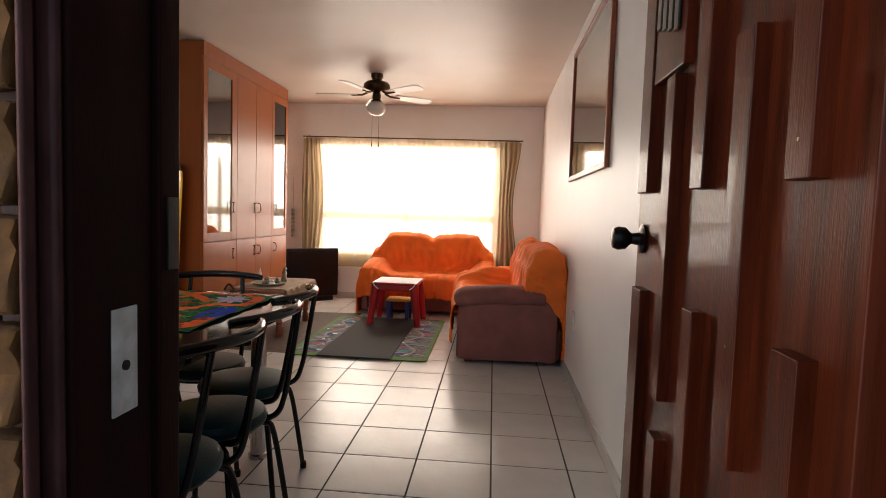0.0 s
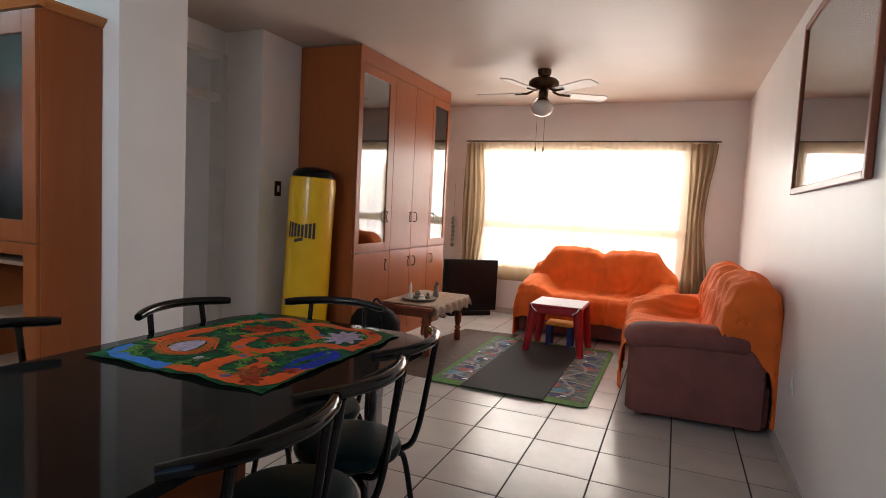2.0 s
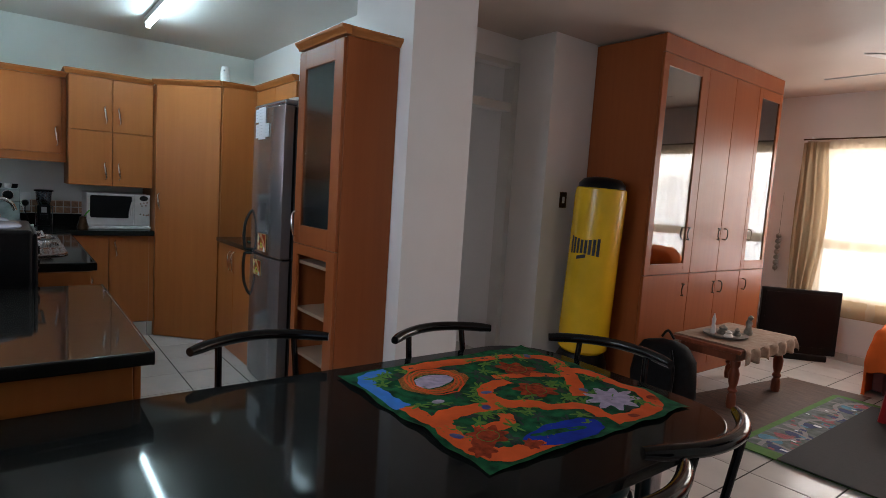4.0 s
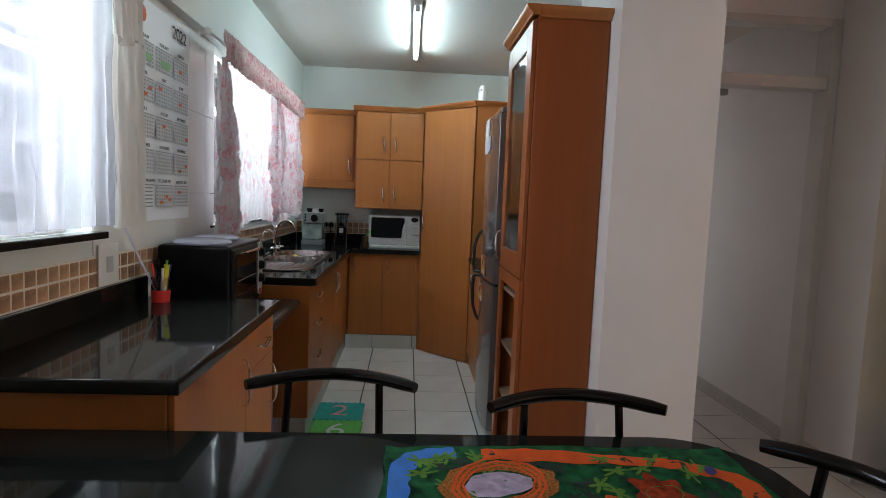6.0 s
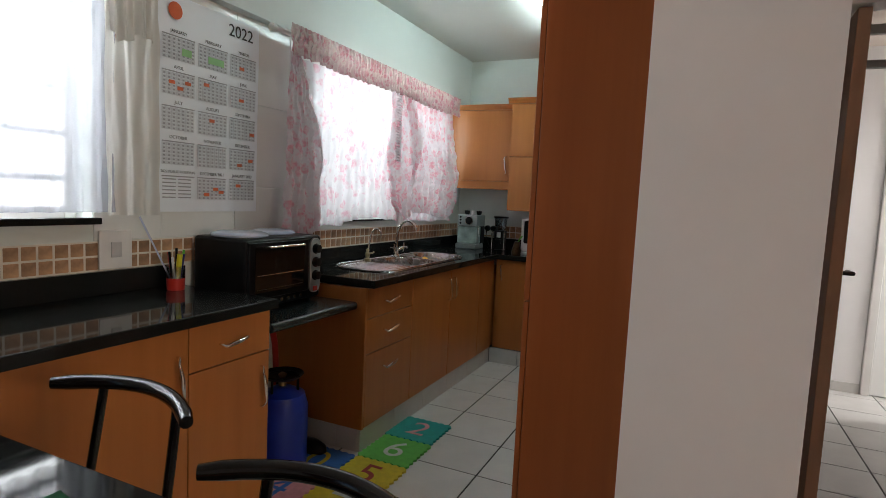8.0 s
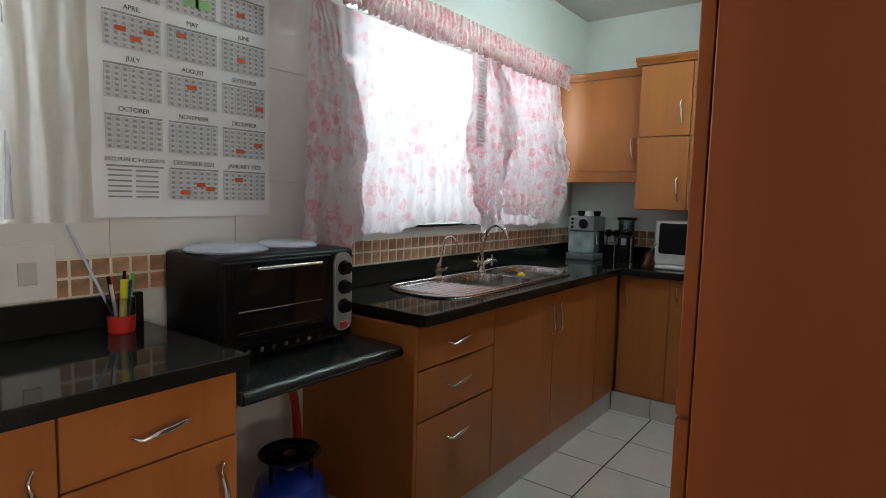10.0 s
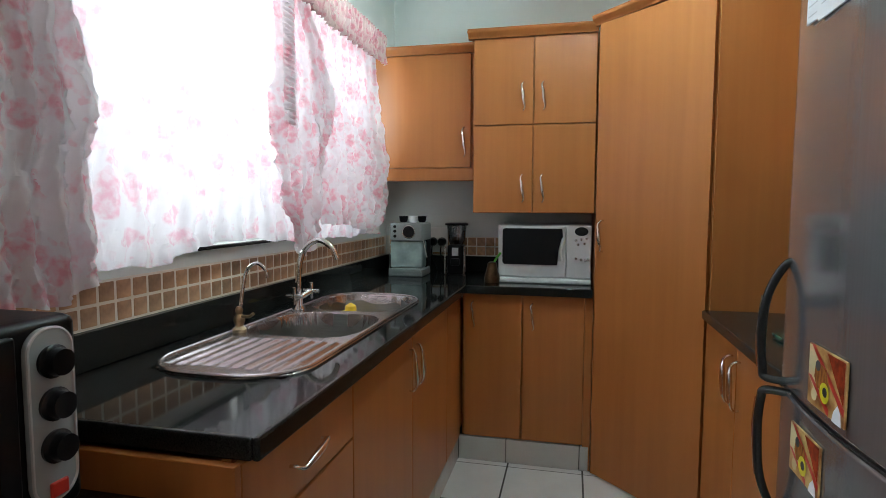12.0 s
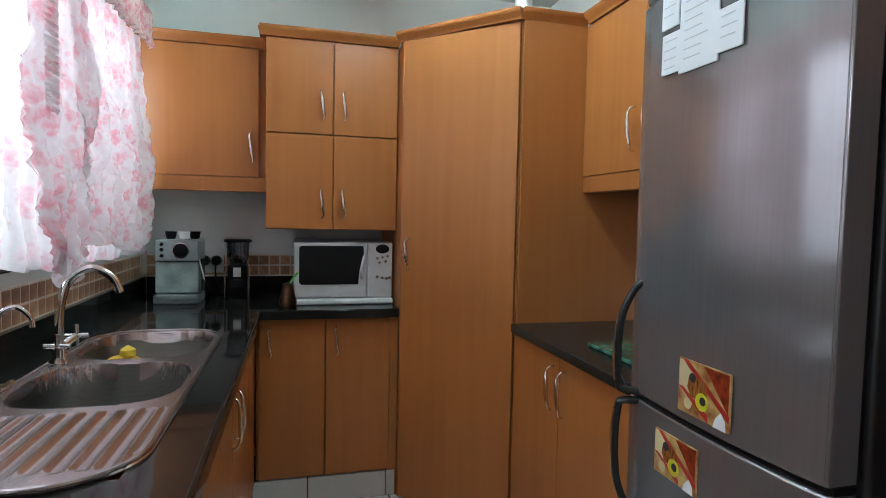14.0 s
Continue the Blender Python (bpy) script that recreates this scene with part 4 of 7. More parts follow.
for k in range(8):
    a = radians(-112 + k * 9.2)
    part("logo_bar", on_bag(a, a + radians(6.2), 1.01 - 0.004 * abs(k - 3.5), 1.10 + 0.006 * abs(k - 3.5)), M["inkd"], pb)
part("logo_chevron", on_bag(radians(-92), radians(-70), 0.96, 0.985, 0.02), M["inkd"], pb)
rk = thing("rucksack", "black fabric rucksack standing on the floor", "rucksack", (-2.25, 4.60, 0))
bm = lathe(B(), [(0.13, 0), (0.16, 0.03), (0.165, 0.2), (0.15, 0.36), (0.11, 0.45), (0.03, 0.48)], (0, 0, 0), 20)
for v in bm.verts:
    v.co = V((v.co.x * 1.45, v.co.y * 0.85, v.co.z * 0.95)) + V((-2.25, 4.60, 0)) + 0.02 * V(noise.noise_vector(v.co * 9))
part("body", bm, M["bagcloth"], rk)
part("strap", tube(B(), spline([(-2.15, 4.48, 0.42), (-2.1, 4.44, 0.3), (-2.12, 4.47, 0.12)]), 0.012, 6), M["blackp"], rk)
part("handle", tube(B(), spline([(-2.29, 4.6, 0.47), (-2.25, 4.6, 0.52), (-2.2, 4.6, 0.47)]), 0.009, 6), M["blackp"], rk)

# ---- television on the floor ----
tv = thing("television", "large black television set standing on the floor", "television", (-2.3, 7.0, 0))
m = Matrix.Translation((-2.28, 6.96, 0)) @ Matrix.Rotation(radians(42), 4, "Z")
for nm, b, mm, lb in (("case", (-0.345, 0.345, 0.0, 0.06, 0.06, 0.675), "tvblk", ""), ("screen", (-0.31, 0.31, -0.004, 0.001, 0.13, 0.64), "screen", ""), ("rear_housing", (-0.27, 0.27, 0.06, 0.2, 0.12, 0.6), "tvblk", ""), ("foot", (-0.27, 0.27, -0.02, 0.16, 0, 0.06), "tvblk", "")):
    bm = bx(*b, bevel=0.01 if nm != "screen" else 0.002)
    bm.transform(m)
    part(nm, bm, M[mm], tv)

# ---- coffee table with cloth and ornaments ----
ct = thing("coffee_table", "low redwood coffee table with turned legs", "coffee table", (-2.12, 5.35, 0))
part("tabletop", bx(-2.38, -1.88, 4.88, 5.78, 0.405, 0.435, bevel=0.006), M["turned"], ct)
part("apron", bx(-2.33, -1.93, 4.93, 5.73, 0.34, 0.405, bevel=0.004), M["turned"], ct)
leg = [(0.028, 0), (0.033, 0.03), (0.03, 0.09), (0.022, 0.11), (0.034, 0.13), (0.022, 0.15), (0.032, 0.19), (0.036, 0.25), (0.024, 0.29), (0.034, 0.31), (0.034, 0.34)]
for x in (-2.31, -1.95):
    for y in (4.98, 5.70):
        part("leg", lathe(B(), leg, (x, y, 0), 16), M["turned"], ct)


def cloth_fn(u, v):
    x, y = -2.43 + 0.62 * u, 4.93 + 0.92 * v
    over = max(0, x + 1.878, -2.382 - x) + max(0, y - 5.782)
    drop = min(over * 1.5, 0.10)
    xx, yy = min(max(x, -2.388), -1.868), min(y, 5.792)
    w = 0.012 * math.sin(v * 40) * (drop > 0.01) + 0.003 * noise.noise((x * 14, y * 14, 0))
    return V((xx + w, yy + w * 0.6, 0.4405 - drop - 0.014 * (drop > 0.05) * math.sin(v * 30 + u * 21) + 0.003 * noise.noise((x * 9, y * 9, 2))))


thick(solid("table_runner", grid(B(), cloth_fn, 50, 70), M["linen"], "cream patterned cloth draped over the coffee table", "tablecloth"), 0.003, 1)
tr = thing("ornament_tray", "small pewter tray with grey figurines on the coffee table", "ornament", (-2.14, 5.2, 0.444))
part("tray", lathe(B(), [(0.13, 0), (0.15, 0.008), (0.155, 0.02), (0.145, 0.016), (0.12, 0.01)], (-2.14, 5.2, 0.446), 24), M["pewter"], tr)
for i, (dx, dy, h, r) in enumerate(((-0.07, -0.05, 0.15, 0.018), (-0.02, 0.0, 0.07, 0.04), (0.05, -0.06, 0.05, 0.03), (0.06, 0.05, 0.06, 0.025), (-0.05, 0.07, 0.05, 0.03))):
    part("figurine", lathe(B(), [(r, 0), (r * 1.1, h * 0.2), (r * 0.6, h * 0.5), (r * 0.8, h * 0.7), (r * 0.5, h * 0.85), (r * 0.15, h)], (-2.14 + dx, 5.2 + dy, 0.456), 12), M["pewter" if i % 2 else "whitep"], tr)
fg = thing("figurine", "slim grey animal figurine on the coffee table", "ornament", (-2.08, 5.43, 0.444))
part("body", lathe(B(), [(0.03, 0), (0.032, 0.02), (0.02, 0.06), (0.025, 0.09), (0.012, 0.12)], (-2.08, 5.43, 0.445), 12), M["pewter"], fg)
part("head", lathe(B(), [(0.004, -0.02), (0.018, -0.01), (0.02, 0.005), (0.006, 0.02)], (-2.07, 5.425, 0.575), 10), M["pewter"], fg)

# ---- mats on the floor ----
thing_rug = thing("play_rug", "children's play rug printed with a town map and green border", "rug", (-1.08, 5.2, 0))
part("rug_base", prism(B(), [(-1.66, 4.40), (-1.62, 4.365), (-0.55, 4.365), (-0.505, 4.40), (-0.505, 6.03), (-0.55, 6.07), (-1.62, 6.07), (-1.66, 6.03)], 0.0035, 0.011, 0.002), M["green"], thing_rug)
M["rugblue"] = mat("blue_rug_print", (0.045, 0.06, 0.16), 0.85, 0, 0.3, 40, bump=0.2)
M["rugsky"] = mat("light_blue_rug_print", (0.10, 0.27, 0.40), 0.85, 0, 0.25, 40, bump=0.2)
M["rugpink"] = mat("faded_red_rug_print", (0.36, 0.10, 0.12), 0.85, 0, 0.3, 60, bump=0.2)
M["rugroad"] = mat("grey_rug_road", (0.30, 0.29, 0.30), 0.85, 0, 0.15, 40, bump=0.2)
M["rugtown"] = mat("muted_town_print", (0.10, 0.14, 0.10), 0.85, 0, 0.4, 22, bump=0.2, col2=(0.20, 0.22, 0.24))


def rug_road(pts, w, z, x0, x1):
    c = spline([(x, y, 0) for x, y in pts], 6)
    bm, prev = B(), None
    for k, p in enumerate(c):
        d = (c[min(k + 1, len(c) - 1)] - c[max(k - 1, 0)]).normalized()
        n = V((-d.y, d.x, 0)) * w
        row = [bm.verts.new((min(max(q.x, x0), x1), min(max(q.y, 4.475), 5.995), z)) for q in (p - n, p + n)]
        if prev:
            bm.faces.new((prev[0], prev[1], row[1], row[0]))
        prev = row
    return bm


for x0, x1, ph in ((-1.62, -1.35, 0.0), (-0.85, -0.54, 1.9)):
    wd = x1 - x0
    part("printed_town", bx(x0, x1, 4.47, 6.0, 0.0108, 0.0119), M["rugtown"], thing_rug)
    for k in range(13):
        yc = 4.53 + k * 0.115
        u, h = x0 + wd * random.uniform(0.15, 0.7), random.uniform(0.05, 0.11)
        q = [(u + random.uniform(0.03, 0.10) * math.cos(a), yc + h * 0.6 * math.sin(a)) for a in [2 * math.pi * n / 9 for n in range(9)]]
        q = [(min(max(a, x0 + 0.004), x1 - 0.004), min(max(b, 4.474), 5.996)) for a, b in q]
        part("printed_plot", prism(B(), q, 0.0119, 0.0121), M[("rugblue", "rugsky", "rugpink", "rugblue", "rugroad")[k % 5]], thing_rug, smooth=False)
    for off, w in ((0.45, 0.014),):
        road = [(x0 + wd * (off + 0.22 * math.sin(k * 1.3 + ph + off * 9)), 4.48 + k * 0.126) for k in range(13)]
        part("printed_road", rug_road(road, w, 0.0123, x0, x1), M["rugroad"], thing_rug, smooth=False)
    for k in range(5):
        yc = 4.56 + k * 0.31
        part("printed_road", rug_road([(x0, yc), (x0 + wd * 0.4, yc + 0.03), (x1, yc - 0.02)], 0.012, 0.0124, x0, x1), M["rugroad"], thing_rug, smooth=False)
    for k in range(36):
        u, yc, w, h = x0 + wd * random.uniform(0.04, 0.82), 4.48 + k * 0.041, random.uniform(0.018, 0.045), random.uniform(0.012, 0.035)
        part("printed_house", bx(u, min(u + w, x1 - 0.005), yc, yc + h, 0.0124, 0.0127), M[("rugpink", "paper", "rugblue", "rugpink", "rugsky")[k % 5]], thing_rug, smooth=False)
solid("exercise_mat", bx(-1.40, -0.795, 4.352, 5.98, 0.0126, 0.021, bevel=0.003), M["yoga"], "charcoal foam exercise mat lying on the play rug", "mat")
solid("vinyl_mat", prism(B(), [(-2.33, 4.45), (-1.60, 4.42), (-1.48, 6.28), (-2.05, 6.22)], 0.0006, 0.003), M["vinylwood"], "grey brown wood-look vinyl mat under the coffee table", "mat", smooth=False)


# ---- sofas with orange throws ----
def sofa_body(name, m, length, label, depth=0.82, near=0.17):
    """Local: x along the length, y from front (0) to back, z up."""
    s = thing(name, label, "sofa", m.translation)
    s.matrix_basis = m
    L = length

    def add(nm, bm):
        o = part(nm, bm, M["mauve"], None)
        o.parent = s
    add("base", box(B(), 0.03, L - 0.03, 0.04, depth - 0.03, 0.035, 0.30, bevel=0.03, seg=3))
    add("seat_cushion", box(B(), 0.2, L / 2 - 0.005, 0.0, depth - 0.28, 0.29, 0.44, bevel=0.05, seg=4))
    add("seat_cushion", box(B(), L / 2 + 0.005, L - 0.2, 0.0, depth - 0.28, 0.29, 0.44, bevel=0.05, seg=4))
    for a in (0.0, L - 0.22):
        bm = B()

        def arm(u, v, a=a):
            v = min(max(v, 0.001), 0.999)
            end = (1 - (1 - min(1, v / 0.16)) ** 2.6) ** 0.38 * (1 - (1 - min(1, (1 - v) / 0.06)) ** 2.6) ** 0.38
            y = 0.0 + (depth - 0.05) * v
            top = 0.545 + 0.05 * math.sin(min(1, v * 1.8) * math.pi / 2) + 0.008 * noise.noise((v * 6, a, 0))
            ang = math.pi * (1.0 - u)
            cs, sn = math.cos(ang), math.sin(ang)
            hw = 0.122 * end + 0.006 * sn
            low = 0.04
            side = math.copysign(min(1.0, (abs(cs) * 1.25)) ** 0.75, cs)
            zz = low + (top - low) * (sn ** 0.42) * (0.55 + 0.45 * end)
            return V((a + 0.11 + hw * side * (1 + 0.06 * math.sin(zz * 7)), y, zz))
        grid(bm, arm, 26, 30)
        bmesh.ops.recalc_face_normals(bm, faces=bm.faces[:])
        add("armrest", bm)
    if near < 0.1:
        bm = B()

        def pad(u, v):
            v = min(max(v, 0.002), 0.998)
            end = (1 - (1 - min(1, v / 0.14)) ** 2.4) ** 0.42 * (1 - (1 - min(1, (1 - v) / 0.1)) ** 2.4) ** 0.42
            ang = 2 * math.pi * u
            cs, sn = math.cos(ang), math.sin(ang)
            y = -0.035 + (depth - 0.10) * v
            return V((L - 0.105 + 0.145 * end * math.copysign(abs(cs) ** 0.8, cs), y, 0.512 + 0.035 * math.sin(min(1, v * 1.7) * math.pi / 2) + 0.078 * end * math.copysign(abs(sn) ** 0.8, sn) + 0.006 * noise.noise((v * 7, u * 3, 1))))
        grid(bm, pad, 28, 34)
        bmesh.ops.remove_doubles(bm, verts=bm.verts[:], dist=1e-5)
        bmesh.ops.recalc_face_normals(bm, faces=bm.faces[:])
        add("arm_pad", bm)
    for a, b in ((0.19, L / 2 - 0.003), (L / 2 + 0.003, L - near)):
        bm = B()

        def back(u, v, a=a, b=b):
            x = a + (b - a) * u
            top = 0.86 + 0.05 * math.sin(math.pi * u) ** 0.5
            ang = 2 * math.pi * v
            cy, cz, ry, rz = depth - 0.17, 0.2 + top / 2 - 0.1, 0.12, top / 2 - 0.1
            q = 0.55
            sc = math.sin(math.pi * min(max(u, 0.02), 0.98)) ** 0.25
            return V((x, cy + ry * sc * math.copysign(abs(math.cos(ang)) ** q, math.cos(ang)), cz + rz * sc * math.copysign(abs(math.sin(ang)) ** q, math.sin(ang))))
        grid(bm, back, 16, 28)
        bmesh.ops.remove_doubles(bm, verts=bm.verts[:], dist=1e-5)
        add("backrest", bm)
    for x in (0.1, L - 0.1):
        for y in (0.1, depth - 0.12):
            add("foot", box(B(), x - 0.03, x + 0.03, y - 0.03, y + 0.03, 0, 0.036, bevel=0.004))
    return s


def throw(name, m, length, label, u0, u1, front, behind, depth=0.82, arms=(True, True), skew=0.0):
    """Cloth over front drop, seat, back and top, following the arms where it covers them."""
    def prof(s):
        pts = [(-0.035, front), (-0.04, 0.30), (-0.03, 0.43), (0.02, 0.468), (0.25, 0.462), (depth - 0.35, 0.468), (depth - 0.335, 0.55), (depth - 0.32, 0.75), (depth - 0.275, 0.905), (depth - 0.16, 0.955), (depth - 0.045, 0.90), (depth - 0.02, 0.7), (depth - 0.0, behind)]
        f = s * (len(pts) - 1)
        i = min(int(f), len(pts) - 2)
        t = f - i
        a, b = pts[i], pts[i + 1]
        return a[0] + (b[0] - a[0]) * t, a[1] + (b[1] - a[1]) * t, s

    def fn(u, v):
        y, z, s = prof(v)
        end = u1
        if not arms[1]:
            k = min(1, max(0, (v - 0.47) / 0.08))
            fall = lerp([0.0, 0.10, 0.30, 0.42, 0.50, 0.78, 0.92], (v - 0.47) / 0.53)
            end = (length - 0.16) + (0.19 + fall) * k
        x = u0 + (end - u0) * u
        hang = max(0.0, x - length - 0.02)
        if not arms[1] and hang > 0:
            z = max(0.07, z - hang)
        armz = 0.0
        for side, on in zip((0, 1), arms):
            d = x if side == 0 else length - x
            if on and d < 0.40:
                cover = 1 if d < 0.16 else 1 - (d - 0.16) / 0.24
                cover = cover * cover * (3 - 2 * cover)
                armz = max(armz, cover)
        if armz > 0:
            top = 0.535 + 0.085 * math.sin(min(1, max(0, y) * 2.4) * math.pi / 2)
            if 0.0 <= y:
                z = max(z, z + (max(z, top) - z) * armz)
            elif v > 0.1:
                z = z + (0.50 - z) * armz * min(1, (v - 0.1) / 0.12)
            if z > 0.66:
                d = min([q for q, on in ((x, arms[0]), (length - x, arms[1])) if on])
                slope = min(1, max(0, (0.28 - d) / 0.24))
                z = z - 0.22 * slope * slope * (3 - 2 * slope) * min(1, (z - 0.66) / 0.1)
        dip = 0.035 * math.exp(-((x - length / 2) / 0.05) ** 2)
        if z > 0.8:
            z -= dip
            z += 0.03 * math.sin(math.pi * min(1, max(0, (x % (length / 2)) / (length / 2)))) - 0.02
        for d in (x, length - x):
            if d < 0 and arms[0 if d == x else 1]:
                z = min(z, 0.6 + d * 5)
        xo = min(max(x, -0.035), length + 0.035 + 0.02 * math.sin(z * 9))
        w = 0.014 * noise.noise((x * 5.0 + y * 3, z * 4 + y * 4, 3.1)) + 0.010 * noise.noise((x * 12 - z * 6, z * 5 + y * 9, 9.0)) + 0.008 * math.sin(x * 34 + 7 * noise.noise((x * 2, z * 2, 1))) * (1 if (z < 0.4 or z > 0.55) else 0.25)
        if z < 0.42 and y < 0.1:
            z += 0.02 * math.sin(x * 8 + skew) * (1 if v < 0.08 else 0)
        return V((xo + w * 0.3, y - abs(w) * (y < 0.5) + w * (y >= 0.5), z + abs(w) * 0.9))
    bm = grid(B(), fn, 130, 90)
    for _ in range(5):
        bmesh.ops.smooth_vert(bm, verts=[v for v in bm.verts if not v.is_boundary], factor=0.5, use_axis_x=True, use_axis_y=True, use_axis_z=True)
    bm.normal_update()
    for v in bm.verts:
        p = v.co
        f = noise.noise((p.x * 7 + 1.5 * noise.noise(p * 3), p.z * 1.6 + p.y * 2.2, 4.0 + skew))
        g = noise.noise((p.x * 16 + p.z * 5, p.z * 6 + p.y * 7, 8.0 + skew))
        soft = 0.35 if p.z > 0.78 else 1.0
        v.co = p + v.normal * soft * (0.018 * (1 - abs(f)) ** 3 - 0.006 + 0.007 * g) * (1 if v.normal.z > -0.2 else -1)
    ob = part(name, bm, M["orange"])
    ob.matrix_basis = m
    thick(ob, 0.006, 1)
    return tagged(ob, label, "throw")


s2 = Matrix.Translation((-1.52, 6.36, 0)) @ Matrix.Diagonal((0.885, 1, 0.955, 1))
sofa_body("sofa", s2, 1.72, "two seat mauve brown sofa below the window")
throw("sofa_throw", s2, 1.72, "orange throw covering the whole sofa below the window", -0.14, 1.86, 0.19, 0.5)
s1 = Matrix.Translation((-0.36, 6.02, 0)) @ Matrix.Rotation(radians(-90 + 3), 4, "Z")
sofa_body("sofa", s1, 1.62, "two seat mauve brown sofa against the white wall", 0.86, 0.02)
throw("sofa_throw", s1, 1.62, "orange throw over seat and back of the sofa by the wall", -0.10, 1.49, 0.12, 0.06, 0.86, (True, False), 1.0)

# ---- children's table and stool ----
kt = thing("play_table", "red plastic children's table with a pale top", "kids table", (-1.03, 6.0, 0))
part("tabletop", bx(-1.245, -0.76, 5.64, 6.14, 0.425, 0.452, bevel=0.012), M["red"], kt)
part("top_sheet", bx(-1.23, -0.775, 5.655, 6.125, 0.452, 0.456, bevel=0.001), M["paper"], kt, "white printed table surface")
for x in (-1, 1):
    for y in (-1, 1):
        bm = B()
        a, b = V((-1.003 + x * 0.195, 5.89 + y * 0.20, 0.43)), V((-1.003 + x * 0.25, 5.89 + y * 0.25, 0))
        pts = [a, (a + b) / 2, b]
        tube(bm, pts, [0.05, 0.04, 0.03], 8)
        part("leg", bm, M["red"], kt)
for y in (5.655, 6.125):
    part("rim", bx(-1.22, -0.785, y - 0.012, y + 0.012, 0.37, 0.43, bevel=0.01), M["red"], kt)
for k, x in ((0, -1.225), (1, -0.785)):
    part("corner_strip", tube(B(), [(x, 5.64, 0.455), (x + 0.02 - 0.04 * k, 5.63, 0.42), (x + 0.06 - 0.12 * k, 5.627, 0.39)], 0.006, 6), M["paper"], kt)
st = thing("kids_stool", "yellow and blue plastic children's stool under the table", "stool", (-1.0, 6.05, 0))
part("seat", bx(-1.14, -0.88, 5.92, 6.14, 0.215, 0.245, bevel=0.012), M["yellowp"], st)
for x in (-1.11, -0.91):
    for y in (5.95, 6.11):
        part("leg", bx(x - 0.02, x + 0.02, y - 0.02, y + 0.02, 0, 0.216, bevel=0.006), M["bluep"], st)

# ---- dining table, cloth and chairs ----
dt = thing("dining_table", "black polished granite dining table with rounded corners", "dining table", (-1.35, 1.85, 0))


def rounded(x0, x1, y0, y1, r, k=8):
    out = []
    for cx, cy, a0, rr in ((x1 - r[0], y1 - r[0], 0, r[0]), (x0 + r[1], y1 - r[1], 90, r[1]), (x0 + r[2], y0 + r[2], 180, r[2]), (x1 - r[3], y0 + r[3], 270, r[3])):
        for i in range(k + 1):
            t = radians(a0 + 90 * i / k)
            out.append((cx + rr * math.cos(t), cy + rr * math.sin(t)))
    return out


part("tabletop", prism(B(), rounded(-1.82, -0.875, 0.775, 2.70, (0.22, 0.22, 0.03, 0.03)), 0.735, 0.765, 0.006), M["granite_t"], dt)
part("support_frame", bx(-1.60, -1.10, 0.9, 2.5, 0.70, 0.735, bevel=0.003), M["blackp"], dt)
part("pedestal_panel", bx(-1.47, -1.20, 0.90, 1.95, 0.0, 0.70, bevel=0.004), M["wood_d"], dt)
part("steel_leg", lathe(B(), [(0.042, 0), (0.044, 0.02), (0.036, 0.024), (0.036, 0.70)], (-1.10, 2.55, 0), 20), M["steel"], dt)

jc = thing("play_cloth", "square cloth printed with a jungle track lying on the table", "tablecloth", (-1.38, 2.2, 0.766))
CX0, CX1, CY0, CY1 = -1.735, -1.03, 1.81, 2.615


def cz(x, y):
    return 0.769 + 0.006 * (noise.noise((x * 9, y * 9, 0)) + 0.5 * noise.noise((x * 25, y * 25, 4)) + 0.75)


part("cloth", grid(B(), lambda u, v: V((CX0 + (CX1 - CX0) * u + 0.018 * (u - 0.5) * 2 * noise.noise((v * 7, 0, 1)), CY0 + (CY1 - CY0) * v + 0.018 * (v - 0.5) * 2 * noise.noise((u * 7, 3, 1)), cz(CX0 + (CX1 - CX0) * u, CY0 + (CY1 - CY0) * v))), 60, 68), M["jungle"], jc)


def ribbon(pts, w, lift=0.0012, closed=False):
    c = spline([(x, y, 0) for x, y in pts], 7, closed)
    bm = B()
    prev = first = None
    for i, p in enumerate(c):
        d = (c[min(i + 1, len(c) - 1)] - c[max(i - 1, 0)]).normalized()
        s = V((-d.y, d.x, 0)) * w * (1 + 0.12 * math.sin(i * 1.7))
        row = []
        for k in (-1, -0.33, 0.33, 1):
            q = p + s * k
            q.x, q.y = min(max(q.x, CX0 + 0.012), CX1 - 0.012), min(max(q.y, CY0 + 0.012), CY1 - 0.012)
            row.append(bm.verts.new((q.x, q.y, cz(q.x, q.y) + lift)))
        if prev:
            for k in range(3):
                bm.faces.new((prev[k], prev[k + 1], row[k + 1], row[k]))
        first, prev = first or row, row
    if closed:
        for k in range(3):
            bm.faces.new((prev[k], prev[k + 1], first[k + 1], first[k]))
    return bm


def blob(x, y, rx, ry, turn=0.0, spikes=0, lift=0.0018, amp=0.3, ring=None):
    bm = B()
    n = 40
    rows = []
    for s in ((ring or 0.02), 0.5 if not ring else (1 + ring) / 2, 1.0):
        row = []
        for i in range(n):
            a = 2 * math.pi * i / n
            r = s * (1 + (amp * math.cos(spikes * a) if spikes else 0.12 * noise.noise((3 * math.cos(a) + x * 9, 3 * math.sin(a), y))))
            px, py = rx * r * math.cos(a), ry * r * math.sin(a)
            q = (x + px * math.cos(turn) - py * math.sin(turn), y + px * math.sin(turn) + py * math.cos(turn))
            row.append(bm.verts.new((*q, cz(*q) + lift)))
        rows.append(row)
    for a, b in zip(rows, rows[1:]):
        for i in range(n):
            bm.faces.new((a[i], b[i], b[(i + 1) % n], a[(i + 1) % n]))
    return bm


